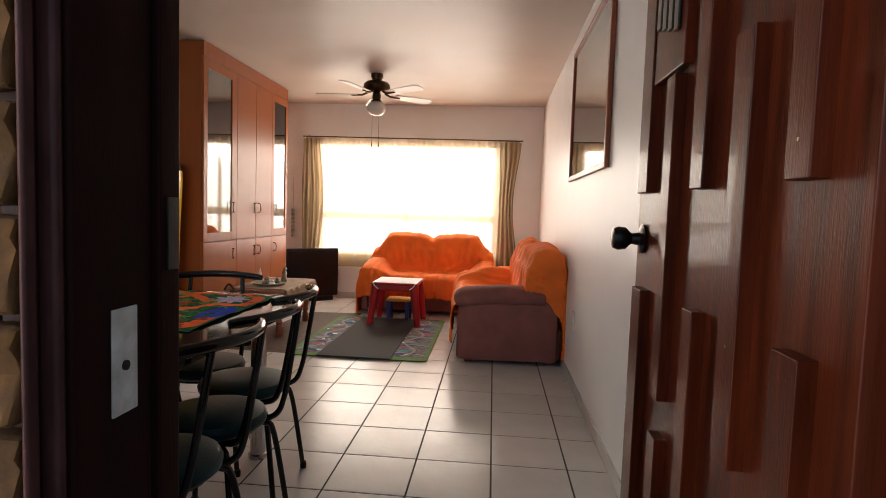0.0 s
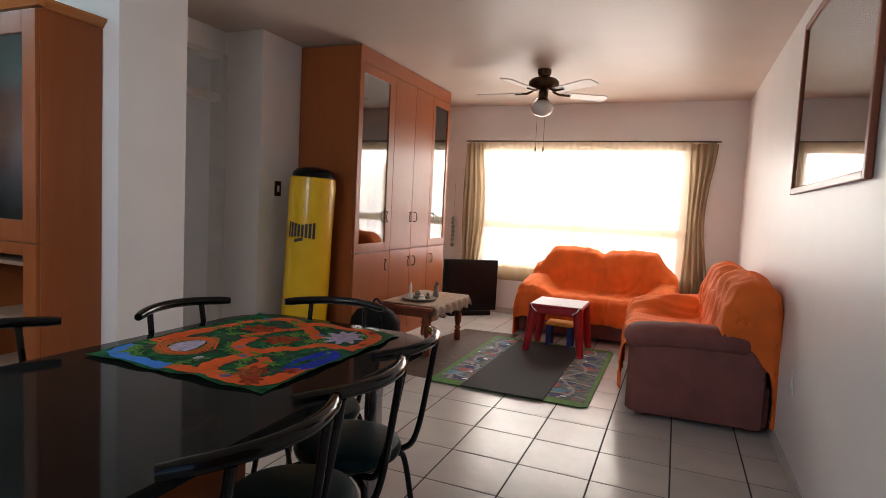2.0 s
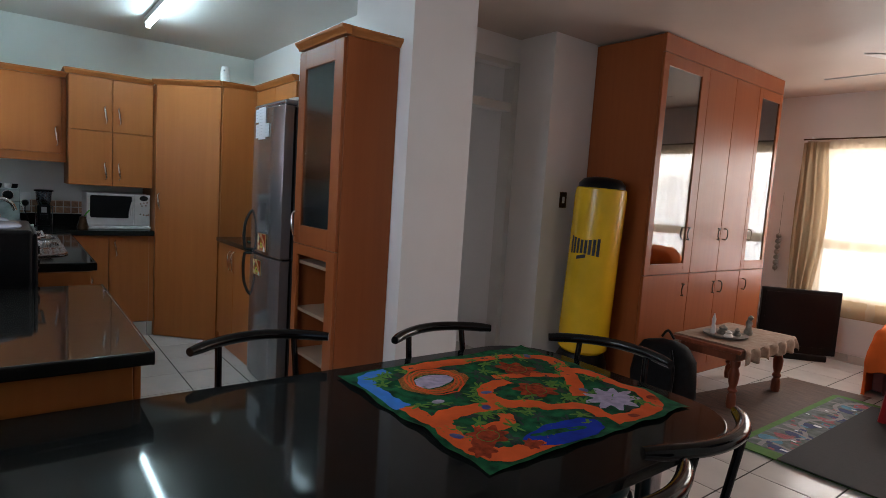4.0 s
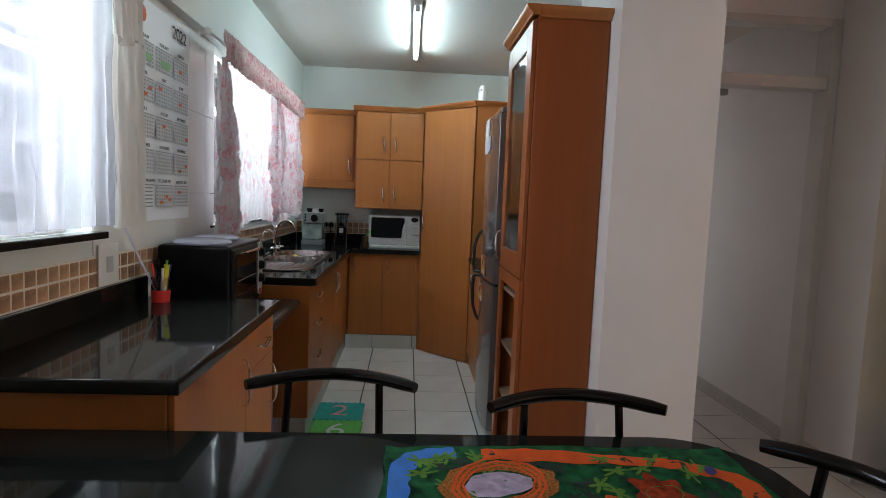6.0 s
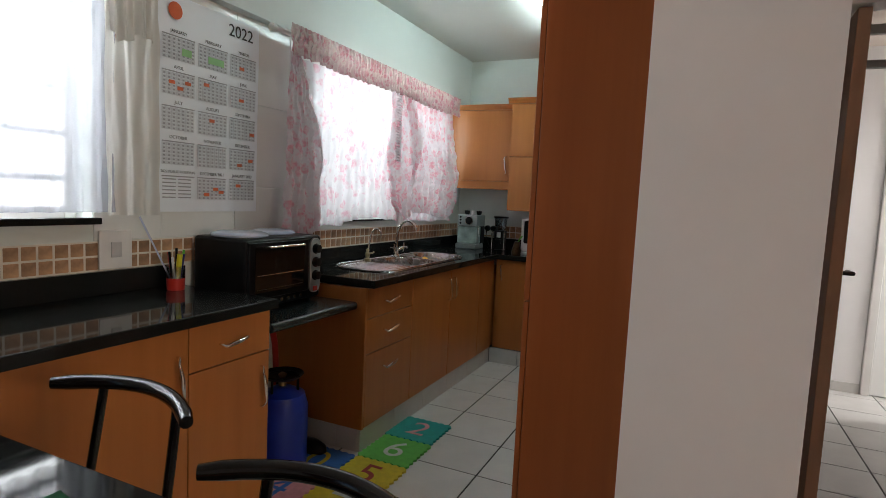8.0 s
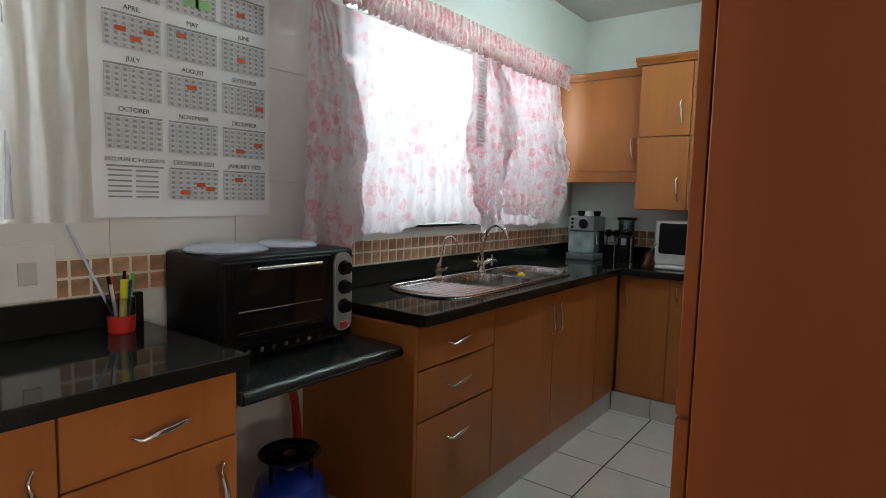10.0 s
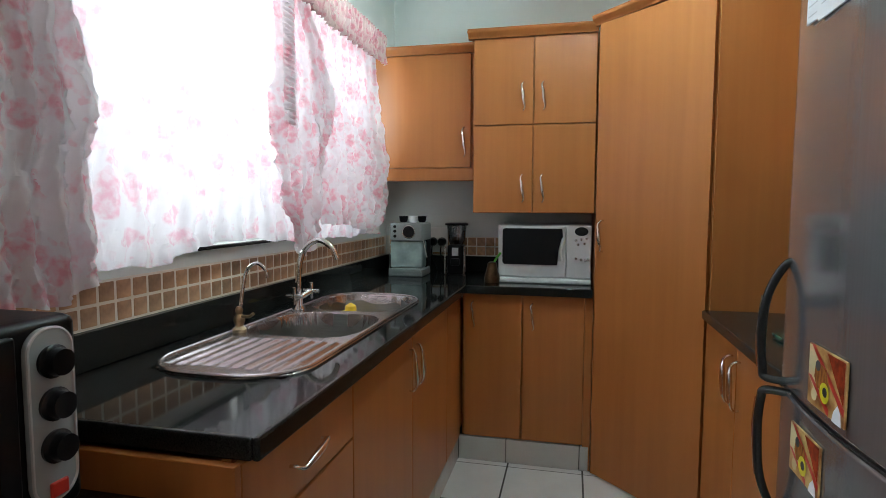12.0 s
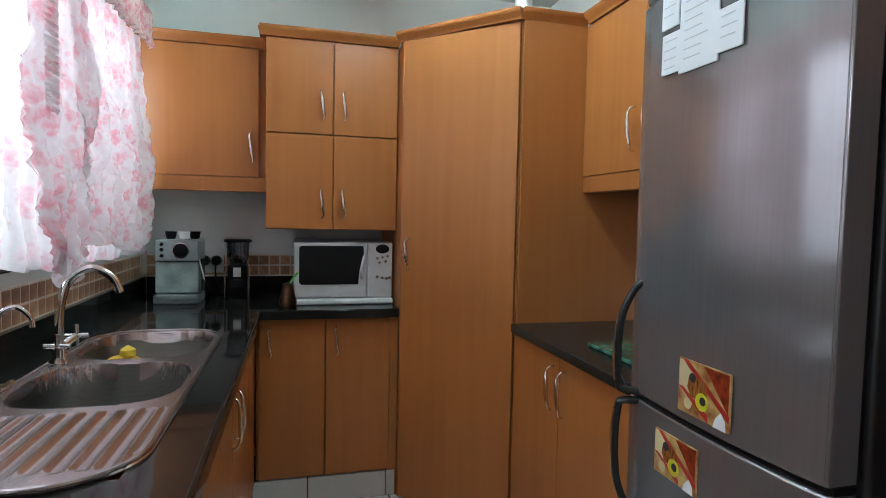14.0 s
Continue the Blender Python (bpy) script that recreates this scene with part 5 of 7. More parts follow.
P = jc
part("printed_path", ribbon([(-1.69, 2.03), (-1.68, 2.19), (-1.66, 2.4), (-1.61, 2.54), (-1.54, 2.575), (-1.44, 2.53), (-1.32, 2.44), (-1.24, 2.37)], 0.026), M["path"], P)
part("printed_path", ribbon([(-1.44, 2.53), (-1.38, 2.58), (-1.26, 2.585), (-1.17, 2.575), (-1.09, 2.52), (-1.065, 2.41), (-1.08, 2.30)], 0.027), M["path"], P)
part("printed_path", ribbon([(-1.10, 2.30), (-1.18, 2.31), (-1.22, 2.22), (-1.27, 2.2), (-1.31, 2.12), (-1.39, 2.12), (-1.44, 2.18), (-1.44, 2.26)], 0.024, 0.0016), M["path"], P)
part("printed_path", ribbon([(-1.30, 2.14), (-1.32, 1.99), (-1.31, 1.90), (-1.25, 1.86), (-1.16, 1.85), (-1.09, 1.88), (-1.06, 1.95), (-1.06, 2.06)], 0.03, 0.0016), M["path"], P)
part("printed_path", ribbon([(-1.42, 1.86), (-1.33, 1.855), (-1.26, 1.87)], 0.024), M["path"], P)
part("printed_path", ribbon([(-1.50, 2.25), (-1.46, 2.36), (-1.40, 2.47)], 0.02), M["path"], P)
part("printed_path", ribbon([(-1.22, 1.93), (-1.20, 2.02), (-1.25, 2.06)], 0.02), M["path"], P)
part("printed_river", ribbon([(-1.70, 1.97), (-1.685, 1.89), (-1.60, 1.845), (-1.50, 1.84), (-1.42, 1.85)], 0.026), M["skyprint"], P)
part("printed_nest", blob(-1.555, 2.05, 0.095, 0.13, 0.3, ring=0.62), M["nest"], P)
part("printed_pool", blob(-1.555, 2.05, 0.05, 0.075, 0.3), M["lilac"], P)
part("printed_lake", blob(-1.09, 2.12, 0.052, 0.14, 0.0), M["blueprint"], P)
part("printed_island", blob(-1.10, 2.11, 0.012, 0.09, -0.2, lift=0.0024), M["jungle"], P)
part("printed_star", blob(-1.18, 2.44, 0.065, 0.085, 0.2, 9, amp=0.28), M["lilac"], P)
for x, y, r in ((-1.34, 2.28, 0.05), (-1.52, 2.38, 0.055), (-1.17, 1.93, 0.045), (-1.12, 1.87, 0.03), (-1.08, 1.99, 0.02)):
    part("printed_animal", blob(x, y, r, r * 1.3, x * 5, 7, amp=0.2, lift=0.0022), M["rust"], P)
for i in range(70):
    x, y = random.uniform(CX0 + 0.05, CX1 - 0.05), random.uniform(CY0 + 0.05, CY1 - 0.05)
    part("printed_shadow", blob(x, y, 0.012, 0.03, random.uniform(0, 3), 5, amp=0.5, lift=0.0010), M["darkleaf"], P)
for x, y, r in ((-1.555, 2.05, 0.115), (-1.555, 2.05, 0.1), (-1.555, 2.05, 0.085), (-1.34, 2.28, 0.04), (-1.52, 2.38, 0.04), (-1.17, 1.93, 0.035)):
    part("printed_line", blob(x, y, r * 0.8, r * 1.1, 0.3 + 7 * r, ring=0.93, lift=0.0026), M["path"] if r > 0.06 else M["leafp"], P)
for x, y, w in ((-1.31, 2.05, "bluep"), (-1.20, 1.855, "bluep"), (-1.40, 2.13, "bluep"), (-1.075, 2.0, "rust"), (-1.62, 2.53, "bluep"), (-1.40, 1.95, "lilac"), (-1.12, 2.56, "rust"), (-1.27, 2.42, "bluep"), (-1.065, 2.38, "rust")):
    part("printed_car", blob(x, y, 0.013, 0.02, x * 9, lift=0.003), M[w], P)
for i in range(75):
    x, y = random.uniform(CX0 + 0.05, CX1 - 0.05), random.uniform(CY0 + 0.05, CY1 - 0.05)
    part("printed_leaf", blob(x, y, 0.013, 0.026, random.uniform(0, 3), 5, amp=0.6, lift=0.0014), M["leafp"], P)


def dining_chair():
    c = thing("dining_chair", "black tubular metal dining chair with a round dark teal seat", "chair", group="chairs round the dining table")
    arc = [(0.285 - 0.085 * (y / 0.225) ** 2, y, 0.835 + 0.01 * math.cos(y * 6)) for y in [-0.225 + 0.45 * k / 14 for k in range(15)]]
    part("top_rail", tube(B(), arc, [0.014] + [0.0175] * 13 + [0.014], 12), M["blackm"], c)
    for s in (-1, 1):
        part("upright", tube(B(), spline([(0.262, s * 0.125, 0.83), (0.235, s * 0.13, 0.66), (0.205, s * 0.135, 0.50), (0.17, s * 0.13, 0.425), (0.09, s * 0.10, 0.405)], 6), 0.011, 8), M["blackm"], c)
        part("front_leg", tube(B(), spline([(-0.06, s * 0.09, 0.405), (-0.13, s * 0.13, 0.395), (-0.165, s * 0.155, 0.34), (-0.205, s * 0.19, 0.01)], 6), 0.011, 8), M["blackm"], c)
        part("rear_leg", tube(B(), spline([(0.06, s * 0.09, 0.402), (0.125, s * 0.13, 0.392), (0.155, s * 0.155, 0.34), (0.20, s * 0.19, 0.01)], 6), 0.011, 8), M["blackm"], c)
        for x in (-0.206, 0.201):
            part("foot_cap", lathe(B(), [(0.014, 0), (0.015, 0.02), (0.012, 0.03)], (x, s * 0.191, 0), 10), M["blackp"], c)
    part("seat_ring", tube(B(), [(0.145 * math.cos(a), 0.145 * math.sin(a), 0.412) for a in [2 * math.pi * k / 28 for k in range(28)]], 0.010, 8, True), M["blackm"], c)
    part("seat", lathe(B(), [(0.05, 0.415), (0.165, 0.418), (0.182, 0.432), (0.186, 0.45), (0.176, 0.468), (0.13, 0.479), (0.05, 0.482), (0.01, 0.482)], seg=36), M["vinyl"], c, "round padded dark teal vinyl seat")
    return c


ch = dining_chair()
spots = [(-0.965, 1.52, -6), (-0.985, 1.895, -6), (-1.045, 2.28, 2), (-1.745, 1.655, 180), (-1.61, 2.29, 180), (-1.345, 2.50, 105)]
ch.matrix_basis = pose(spots[0][0], spots[0][1], 0, 0, 0, spots[0][2])
for x, y, a in spots[1:]:
    copy_thing(ch, pose(x, y, 0, 0, 0, a))


# ---- kitchen ----
def handle(p, a, b, out, curve=0.004):
    """A slim curved chrome handle from a to b, standing off by out."""
    a, b, o = V(a), V(b), V(out)
    d = b - a
    side = d.cross(o).normalized() * d.length * 0.06
    pts = [a, a + o * 0.6, a + d * 0.12 + o + side, a + d * 0.35 + o * 1.12 + side * 0.3, a + d * 0.65 + o * 1.12 - side * 0.3, a + d * 0.88 + o - side, b + o * 0.6, b]
    line = spline(pts, 3)
    part("handle", tube(B(), line, [0.0038 + 0.0052 * math.sin(math.pi * i / (len(line) - 1)) ** 6 for i in range(len(line))], 8), M["chrome"], p)


def door(p, name, b, m="wood"):
    return part(name, bx(*b, bevel=0.003), M[m], p)


def worktop(name, pts, z0, z1, label, material="granite"):
    return solid(name, prism(B(), pts, z0, z1, 0.007), M[material], label, "worktop")


CT = 0.892
# counter by the dining window
pcab = thing("base_cabinet", "cherry base cabinet with doors and a drawer below the dining window", "cabinet", (-2.34, 1.0, 0))
part("body", bx(-2.858, -1.845, EY + 0.003, 1.266, 0.0, 0.852, bevel=0.002), M["wood"], pcab)
o = door(pcab, "door", (-2.465, -1.85, 1.268, 1.286, 0.1, 0.848))
handle(o, (-2.42, 1.286, 0.76), (-2.42, 1.286, 0.60), (0, 0.024, 0))
o = door(pcab, "drawer", (-2.856, -2.469, 1.268, 1.286, 0.69, 0.848))
handle(o, (-2.60, 1.286, 0.765), (-2.73, 1.286, 0.765), (0, 0.024, 0))
o = door(pcab, "door", (-2.856, -2.469, 1.268, 1.286, 0.1, 0.686))
handle(o, (-2.81, 1.286, 0.63), (-2.81, 1.286, 0.47), (0, 0.024, 0))
dw = worktop("worktop", [(-2.88, EY + 0.002), (-1.805, EY + 0.002), (-1.805, 1.308), (-2.88, 1.308)], 0.854, CT, "black polished granite worktop below the dining window")
solid("upstand", bx(-2.875, -1.805, EY + 0.002, EY + 0.024, CT, 0.982, bevel=0.002), M["granite"], "black granite upstand along the wall", "upstand", kind="structure")
part("edge", bx(-2.879, -1.806, 1.303, 1.312, 0.8535, CT + 0.0006, bevel=0.004), M["granite"], dw)
# low desk worktop with the oven
lw = worktop("low_worktop", rounded(-3.50, -2.878, EY + 0.002, 1.268, (0.005, 0.03, 0.005, 0.005), 4), 0.742, 0.782, "dark rounded low worktop between the cabinets", "lamin")
part("nosing", tube(B(), [(-3.492, 1.262, 0.762), (-2.884, 1.262, 0.762)], 0.0206, 14), M["lamin"], lw)
# sink run
scab = thing("sink_cabinet", "cherry sink cabinet run with drawers and doors", "cabinet", (-4.4, 1.0, 0))
part("body", bx(-5.995, -3.517, EY + 0.003, 1.308, 0.12, 0.73, bevel=0.002), M["wood"], scab)
part("front_rail", bx(-5.43, -3.517, 1.29, 1.308, 0.73, 0.852), M["wood"], scab)
part("end_panel", bx(-3.515, -3.497, EY + 0.003, 1.328, 0.12, 0.852, bevel=0.002), M["wood"], scab)
for z0, z1 in ((0.125, 0.506), (0.512, 0.69), (0.696, 0.848)):
    o = door(scab, "drawer", (-4.003, -3.517, 1.31, 1.328, z0, z1))
    handle(o, (-3.68, 1.328, min(z1 - 0.078, (z0 + z1) / 2 + 0.1)), (-3.82, 1.328, min(z1 - 0.078, (z0 + z1) / 2 + 0.1)), (0, 0.024, 0))
for x0, x1, hx in ((-4.548, -4.007, -4.51), (-5.10, -4.552, -4.59), (-5.405, -5.104, -5.37)):
    o = door(scab, "door", (x0, x1, 1.31, 1.328, 0.125, 0.848))
    if hx > -5:
        handle(o, (hx, 1.328, 0.79), (hx, 1.328, 0.65), (0, 0.024, 0))
ecab = thing("end_cabinet", "cherry two door base cabinet below the microwave", "cabinet", (-5.7, 1.65, 0))
part("body", bx(-5.995, -5.445, 1.332, 1.955, 0.12, 0.852, bevel=0.002), M["wood"], ecab)
for y0, y1, hy in ((1.345, 1.628, 1.39), (1.634, 1.925, 1.68)):
    o = door(ecab, "door", (-5.443, -5.425, y0, y1, 0.125, 0.848))
    handle(o, (-5.425, hy, 0.81), (-5.425, hy, 0.68), (0.024, 0, 0))
part("filler", bx(-5.445, -5.429, 1.927, 1.963, 0.0, 0.852), M["wood"], ecab)
SX0, SX1, SY0, SY1 = -5.0, -3.795, 0.852, 1.262
H0, H1, J0, J1 = SX0 + 0.03, SX1 - 0.03, SY0 + 0.025, SY1 - 0.025
xs, ys = [-5.995, -5.39, H0, H1, -3.527], [EY + 0.002, J0, J1, 1.35, 1.958]
wt = B()
vs = {(i, j): wt.verts.new((x, y, CT)) for i, x in enumerate(xs) for j, y in enumerate(ys)}
fs = [wt.faces.new((vs[i, j], vs[i + 1, j], vs[i + 1, j + 1], vs[i, j + 1])) for i in range(4) for j in range(4) if (i, j) != (2, 1) and (j < 3 or i == 0)]
ex = bmesh.ops.extrude_face_region(wt, geom=fs)
for v in ex["geom"]:
    if isinstance(v, bmesh.types.BMVert):
        v.co.z = 0.854
bmesh.ops.delete(wt, geom=[v for v in wt.verts if not v.link_faces], context="VERTS")
bmesh.ops.recalc_face_normals(wt, faces=wt.faces[:])
wt = solid("worktop", wt, M["granite"], "black polished granite worktop round the kitchen corner", "worktop", smooth=False)
part("edge", bx(-5.392, -3.522, 1.343, 1.358, 0.852, CT + 0.001, bevel=0.005), M["granite"], wt)
part("edge", bx(-5.398, -5.383, 1.358, 1.958, 0.852, CT + 0.001, bevel=0.005), M["granite"], wt)
part("edge", bx(-3.535, -3.52, EY + 0.03, 1.343, 0.852, CT + 0.001, bevel=0.005), M["granite"], wt)
solid("upstand", bx(-5.99, -3.522, EY + 0.002, EY + 0.024, CT, 0.982, bevel=0.002), M["granite"], "black granite upstand behind the sink", "upstand", kind="structure")
solid("upstand", bx(-5.998, -5.976, EY + 0.03, 1.958, CT, 0.982, bevel=0.002), M["granite"], "black granite upstand on the end wall", "upstand", kind="structure")
ks = thing("kick_tiles", "pale tiled kick below the kitchen cabinets", "skirting", (-4.4, 1.3, 0), kind="structure")
for i in range(6):
    x1 = -3.50 - i * 0.36
    part("tile", bx(max(x1 - 0.357, -5.42), x1, 1.298, 1.318, 0, 0.118, bevel=0.001), M["skirt"], ks)
for y0, y1 in ((1.32, 1.556), (1.56, 1.912), (1.916, 1.955)):
    part("tile", bx(-5.445, -5.425, y0, y1, 0, 0.118, bevel=0.001), M["skirt"], ks)
for y0, y1 in ((0.76, 0.95), (0.953, 1.17), (1.173, 1.297)):
    part("tile", bx(-3.518, -3.499, y0, y1, 0, 0.118, bevel=0.001), M["skirt"], ks)

# sink
sk = thing("kitchen_sink", "double bowl stainless steel sink with ribbed drainer", "sink", (-4.4, 1.03, CT))


def sink_z(x, y):
    z = 0.006
    for bx0, bx1 in ((-4.545, -4.19), (-4.965, -4.60)):
        cx, cy, hx, hy = (bx0 + bx1) / 2, 1.062, (bx1 - bx0) / 2, 0.172
        q = ((abs(x - cx) / hx) ** 3.2 + (abs(y - cy) / hy) ** 3.2) ** (1 / 3.2)
        z = min(z, 0.006 - (0.14 if cx > -4.5 else 0.09) * min(1, max(0, (1.03 - q) / 0.11)))
    if -4.15 < x < -3.86 and 0.90 < y < 1.236:
        z += -0.0035 + 0.006 * (0.5 + 0.5 * math.cos((y - 0.9) * 2 * math.pi / 0.036)) ** 3
    return z


def sink_fn(u, v):
    a, b = u * 2 - 1, v * 2 - 1
    hx, hy = (SX1 - SX0) / 2, (SY1 - SY0) / 2
    x, y = (SX0 + SX1) / 2 + a * hx, (SY0 + SY1) / 2 + b * hy
    rc = 0.15
    ox, oy = abs(a) * hx - (hx - rc), abs(b) * hy - (hy - rc)
    if ox > 0 and oy > 0:
        l = max(ox, oy)
        n = math.hypot(ox, oy)
        f = l / n
        x = math.copysign((hx - rc) + ox * f, a) + (SX0 + SX1) / 2
        y = math.copysign((hy - rc) + oy * f, b) + (SY0 + SY1) / 2
    e = min(1 - abs(a), 1 - abs(b))
    return V((x, y, CT + (sink_z(x, y) if e > 0.012 else 0.0005)))


sob = part("basin", grid(B(), sink_fn, 190, 90), M["steel"], sk)
# Faces more than 2 cm down get the steel darkened as bowl shade.
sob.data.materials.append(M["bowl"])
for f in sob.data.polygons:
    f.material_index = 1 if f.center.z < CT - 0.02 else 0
part("rolled_rim", tube(B(), [V((p[0], p[1], CT + 0.006)) for p in rounded(SX0 + 0.006, SX1 - 0.006, SY0 + 0.006, SY1 - 0.006, (0.144,) * 4, 8)], 0.005, 8, True), M["steel"], sk)
for x in (-4.37, -4.78):
    part("drain", lathe(B(), [(0.035, 0), (0.037, 0.003), (0.02, 0.002), (0.004, 0.001)], (x, 1.06, CT - (0.133 if x > -4.5 else 0.083)), 20), M["chrome"], sk)
tp = thing("kitchen_tap", "chrome swan neck mixer tap with cross handles", "tap", (-4.57, 0.885, CT))
part("spout", tube(B(), spline([(-4.57, 0.888, CT + 0.05), (-4.57, 0.892, 1.05), (-4.58, 0.91, 1.12), (-4.585, 0.96, 1.155), (-4.59, 1.01, 1.13), (-4.592, 1.03, 1.085)], 7), 0.011, 12), M["chrome"], tp)
part("base", lathe(B(), [(0.024, 0), (0.025, 0.008), (0.016, 0.02), (0.017, 0.05), (0.013, 0.06)], (-4.57, 0.888, CT + 0.006), 20), M["chrome"], tp)
for s in (-1, 1):
    k = part("cross_handle", tube(B(), [(-4.57, 0.888, 0.94), (-4.57 + s * 0.06, 0.905, 0.958)], 0.011, 8), M["chrome"], tp)
    for a in (0, 90):
        d = V((0, math.cos(radians(a)), math.sin(radians(a)))) * 0.03
        c = V((-4.57 + s * 0.066, 0.907, 0.96))
        part("spoke", tube(B(), [c - d, c + d], 0.0065, 8), M["chrome"], k)
ft = thing("filter_tap", "slim chrome filter tap with a brass base", "tap", (-4.20, 0.885, CT))
part("spout", tube(B(), spline([(-4.20, 0.885, 0.93), (-4.215, 0.89, 1.03), (-4.225, 0.90, 1.085), (-4.23, 0.93, 1.105), (-4.235, 0.955, 1.085), (-4.236, 0.96, 1.06)], 7), 0.0055, 10), M["chrome"], ft)
part("base", lathe(B(), [(0.021, 0), (0.021, 0.01), (0.011, 0.018), (0.017, 0.035), (0.016, 0.045), (0.009, 0.055), (0.012, 0.068), (0.006, 0.078)], (-4.20, 0.885, CT + 0.006), 16), M["brass"], ft)
part("lever", tube(B(), [(-4.20, 0.89, 0.945), (-4.185, 0.93, 0.95), (-4.18, 0.945, 0.96)], 0.005, 8), M["brass"], ft)
yt = lathe(B(), [(0.03, 0), (0.05, 0.01), (0.052, 0.022), (0.034, 0.034), (0.004, 0.036)], (-4.85, 0.965, CT - 0.082), 18)
lathe(yt, [(0.01, 0), (0.024, 0.012), (0.022, 0.03), (0.004, 0.042)], (-4.83, 0.985, CT - 0.05), 14)
solid("bath_toy", yt, M["sponge"], "small yellow rubber toy lying in the sink bowl", "toy")

# small appliances on the worktop
cm = thing("coffee_machine", "silver espresso machine with a round dial", "coffee machine", (-5.72, 0.97, CT))
part("base", bx(-5.82, -5.635, 0.875, 1.07, CT, 0.935, bevel=0.008), M["machine"], cm)
part("back", bx(-5.85, -5.76, 0.88, 1.065, 0.935, 1.09, bevel=0.006), M["blackp"], cm)
part("front_shield", bx(-5.76, -5.665, 0.878, 1.062, 0.938, 1.086, bevel=0.008), M["tank"], cm, "pale translucent front tank")
part("drip_tray", bx(-5.66, -5.63, 0.885, 1.06, 0.912, 0.934, bevel=0.003), M["machine"], cm)
part("name_bar", bx(-5.634, -5.632, 0.955, 0.995, 0.914, 0.922), M["ink"], cm)
part("head", bx(-5.85, -5.65, 0.88, 1.065, 1.088, 1.185, bevel=0.008), M["machine"], cm)
tx = Matrix.Rotation(radians(90), 4, "Y")
part("dial_ring", lathe(B(), [(0.037, 0), (0.037, 0.004), (0.033, 0.005)], (-5.65, 0.99, 1.137), 24, tx), M["chrome"], cm)
part("dial", lathe(B(), [(0.032, 0), (0.032, 0.008), (0.024, 0.014), (0.005, 0.014)], (-5.65, 0.99, 1.137), 24, tx), M["blackp"], cm)
for z in (1.165, 1.14, 1.112):
    part("button", lathe(B(), [(0.009, 0), (0.008, 0.005)], (-5.65, 0.91, z), 12, tx), M["blackp"], cm)
part("steam_wand", tube(B(), [(-5.68, 1.065, 1.09), (-5.66, 1.085, 1.02), (-5.655, 1.09, 1.0)], 0.005, 6), M["chrome"], cm)
for i, (x, y) in enumerate(((-5.75, 0.93), (-5.74, 0.99), (-5.78, 1.03))):
    solid("espresso_cup", lathe(B(), [(0.018, 0), (0.022, 0.01), (0.026, 0.035), (0.022, 0.034)], (x, y, 1.186), 14), M["whitep" if i == 1 else "blackp"], "small espresso cup on the coffee machine", "cup", "espresso cups")
cg = thing("coffee_grinder", "black coffee grinder with a clear bean hopper", "coffee grinder", (-5.82, 1.22, CT))
part("body", bx(-5.88, -5.79, 1.175, 1.265, CT, 1.06, bevel=0.01), M["blackp"], cg)
part("chute", bx(-5.79, -5.775, 1.195, 1.245, 0.945, 0.985, bevel=0.004), M["blackp"], cg)
part("hopper", lathe(B(), [(0.036, 0), (0.05, 0.03), (0.056, 0.11), (0.054, 0.11), (0.03, 0.01)], (-5.83, 1.22, 1.06), 20), M["clear"], cg)
part("beans", lathe(B(), [(0.03, 0.004), (0.044, 0.028), (0.03, 0.04), (0.004, 0.044)], (-5.83, 1.22, 1.062), 16), M["bronze"], cg)
part("label_plate", bx(-5.79, -5.786, 1.202, 1.238, 1.0, 1.045), M["silver"], cg)
part("lid", lathe(B(), [(0.066, 0), (0.068, 0.008), (0.06, 0.014), (0.01, 0.015)], (-5.83, 1.22, 1.17), 20), M["blackp"], cg)
for y in (1.165, 1.275):
    part("fork", tube(B(), [(-5.775, y, CT + 0.004), (-5.775, y, 1.055)], 0.0045, 6), M["chrome"], cg)
so = thing("wall_socket", "white plug socket with two black plugs", "socket", (-5.99, 1.07, 1.07))
part("plate", bx(-5.998, -5.99, 1.005, 1.135, 1.0, 1.15, bevel=0.003), M["whitep"], so)
for y in (1.045, 1.10):
    pl = part("plug", lathe(B(), [(0.026, 0), (0.027, 0.02), (0.02, 0.038), (0.004, 0.04)], (-5.99, y, 1.065), 14, tx), M["blackp"], so)
    part("lead", tube(B(), spline([(-5.955, y, 1.045), (-5.95, y, 0.99), (-5.965, y + 0.02, 0.93), (-5.97, y + 0.03, CT + 0.006)], 5), 0.004, 6), M["blackp"], pl)
mw = thing("microwave", "silver microwave oven with a dark window", "microwave", (-5.72, 1.72, 0.92))
part("case", bx(-5.95, -5.575, 1.49, 1.955, 0.9185, 1.186, bevel=0.006), M["silver"], mw)
part("door", bx(-5.575, -5.558, 1.492, 1.83, 0.922, 1.183, bevel=0.006), M["silver"], mw)
pts = [(1.515, 1.16), (1.525, 1.168), (1.812, 1.168), (1.815, 1.13), (1.808, 1.08), (1.795, 1.05), (1.792, 1.02), (1.79, 0.985), (1.525, 0.985), (1.515, 0.995)]
bm = prism(B(), pts, 0, 0.004)
bm.transform(Matrix(((0, 0, 1, -5.5585), (1, 0, 0, 0), (0, 1, 0, 0), (0, 0, 0, 1))))
part("window", bm, M["screen"], mw)
part("grip", tube(B(), spline([(-5.557, 1.818, 1.12), (-5.545, 1.808, 1.08), (-5.545, 1.803, 1.05), (-5.557, 1.808, 1.01)], 5), 0.008, 8), M["silver"], mw)
part("control_panel", bx(-5.575, -5.56, 1.832, 1.953, 0.922, 1.183, bevel=0.005), M["silver"], mw)
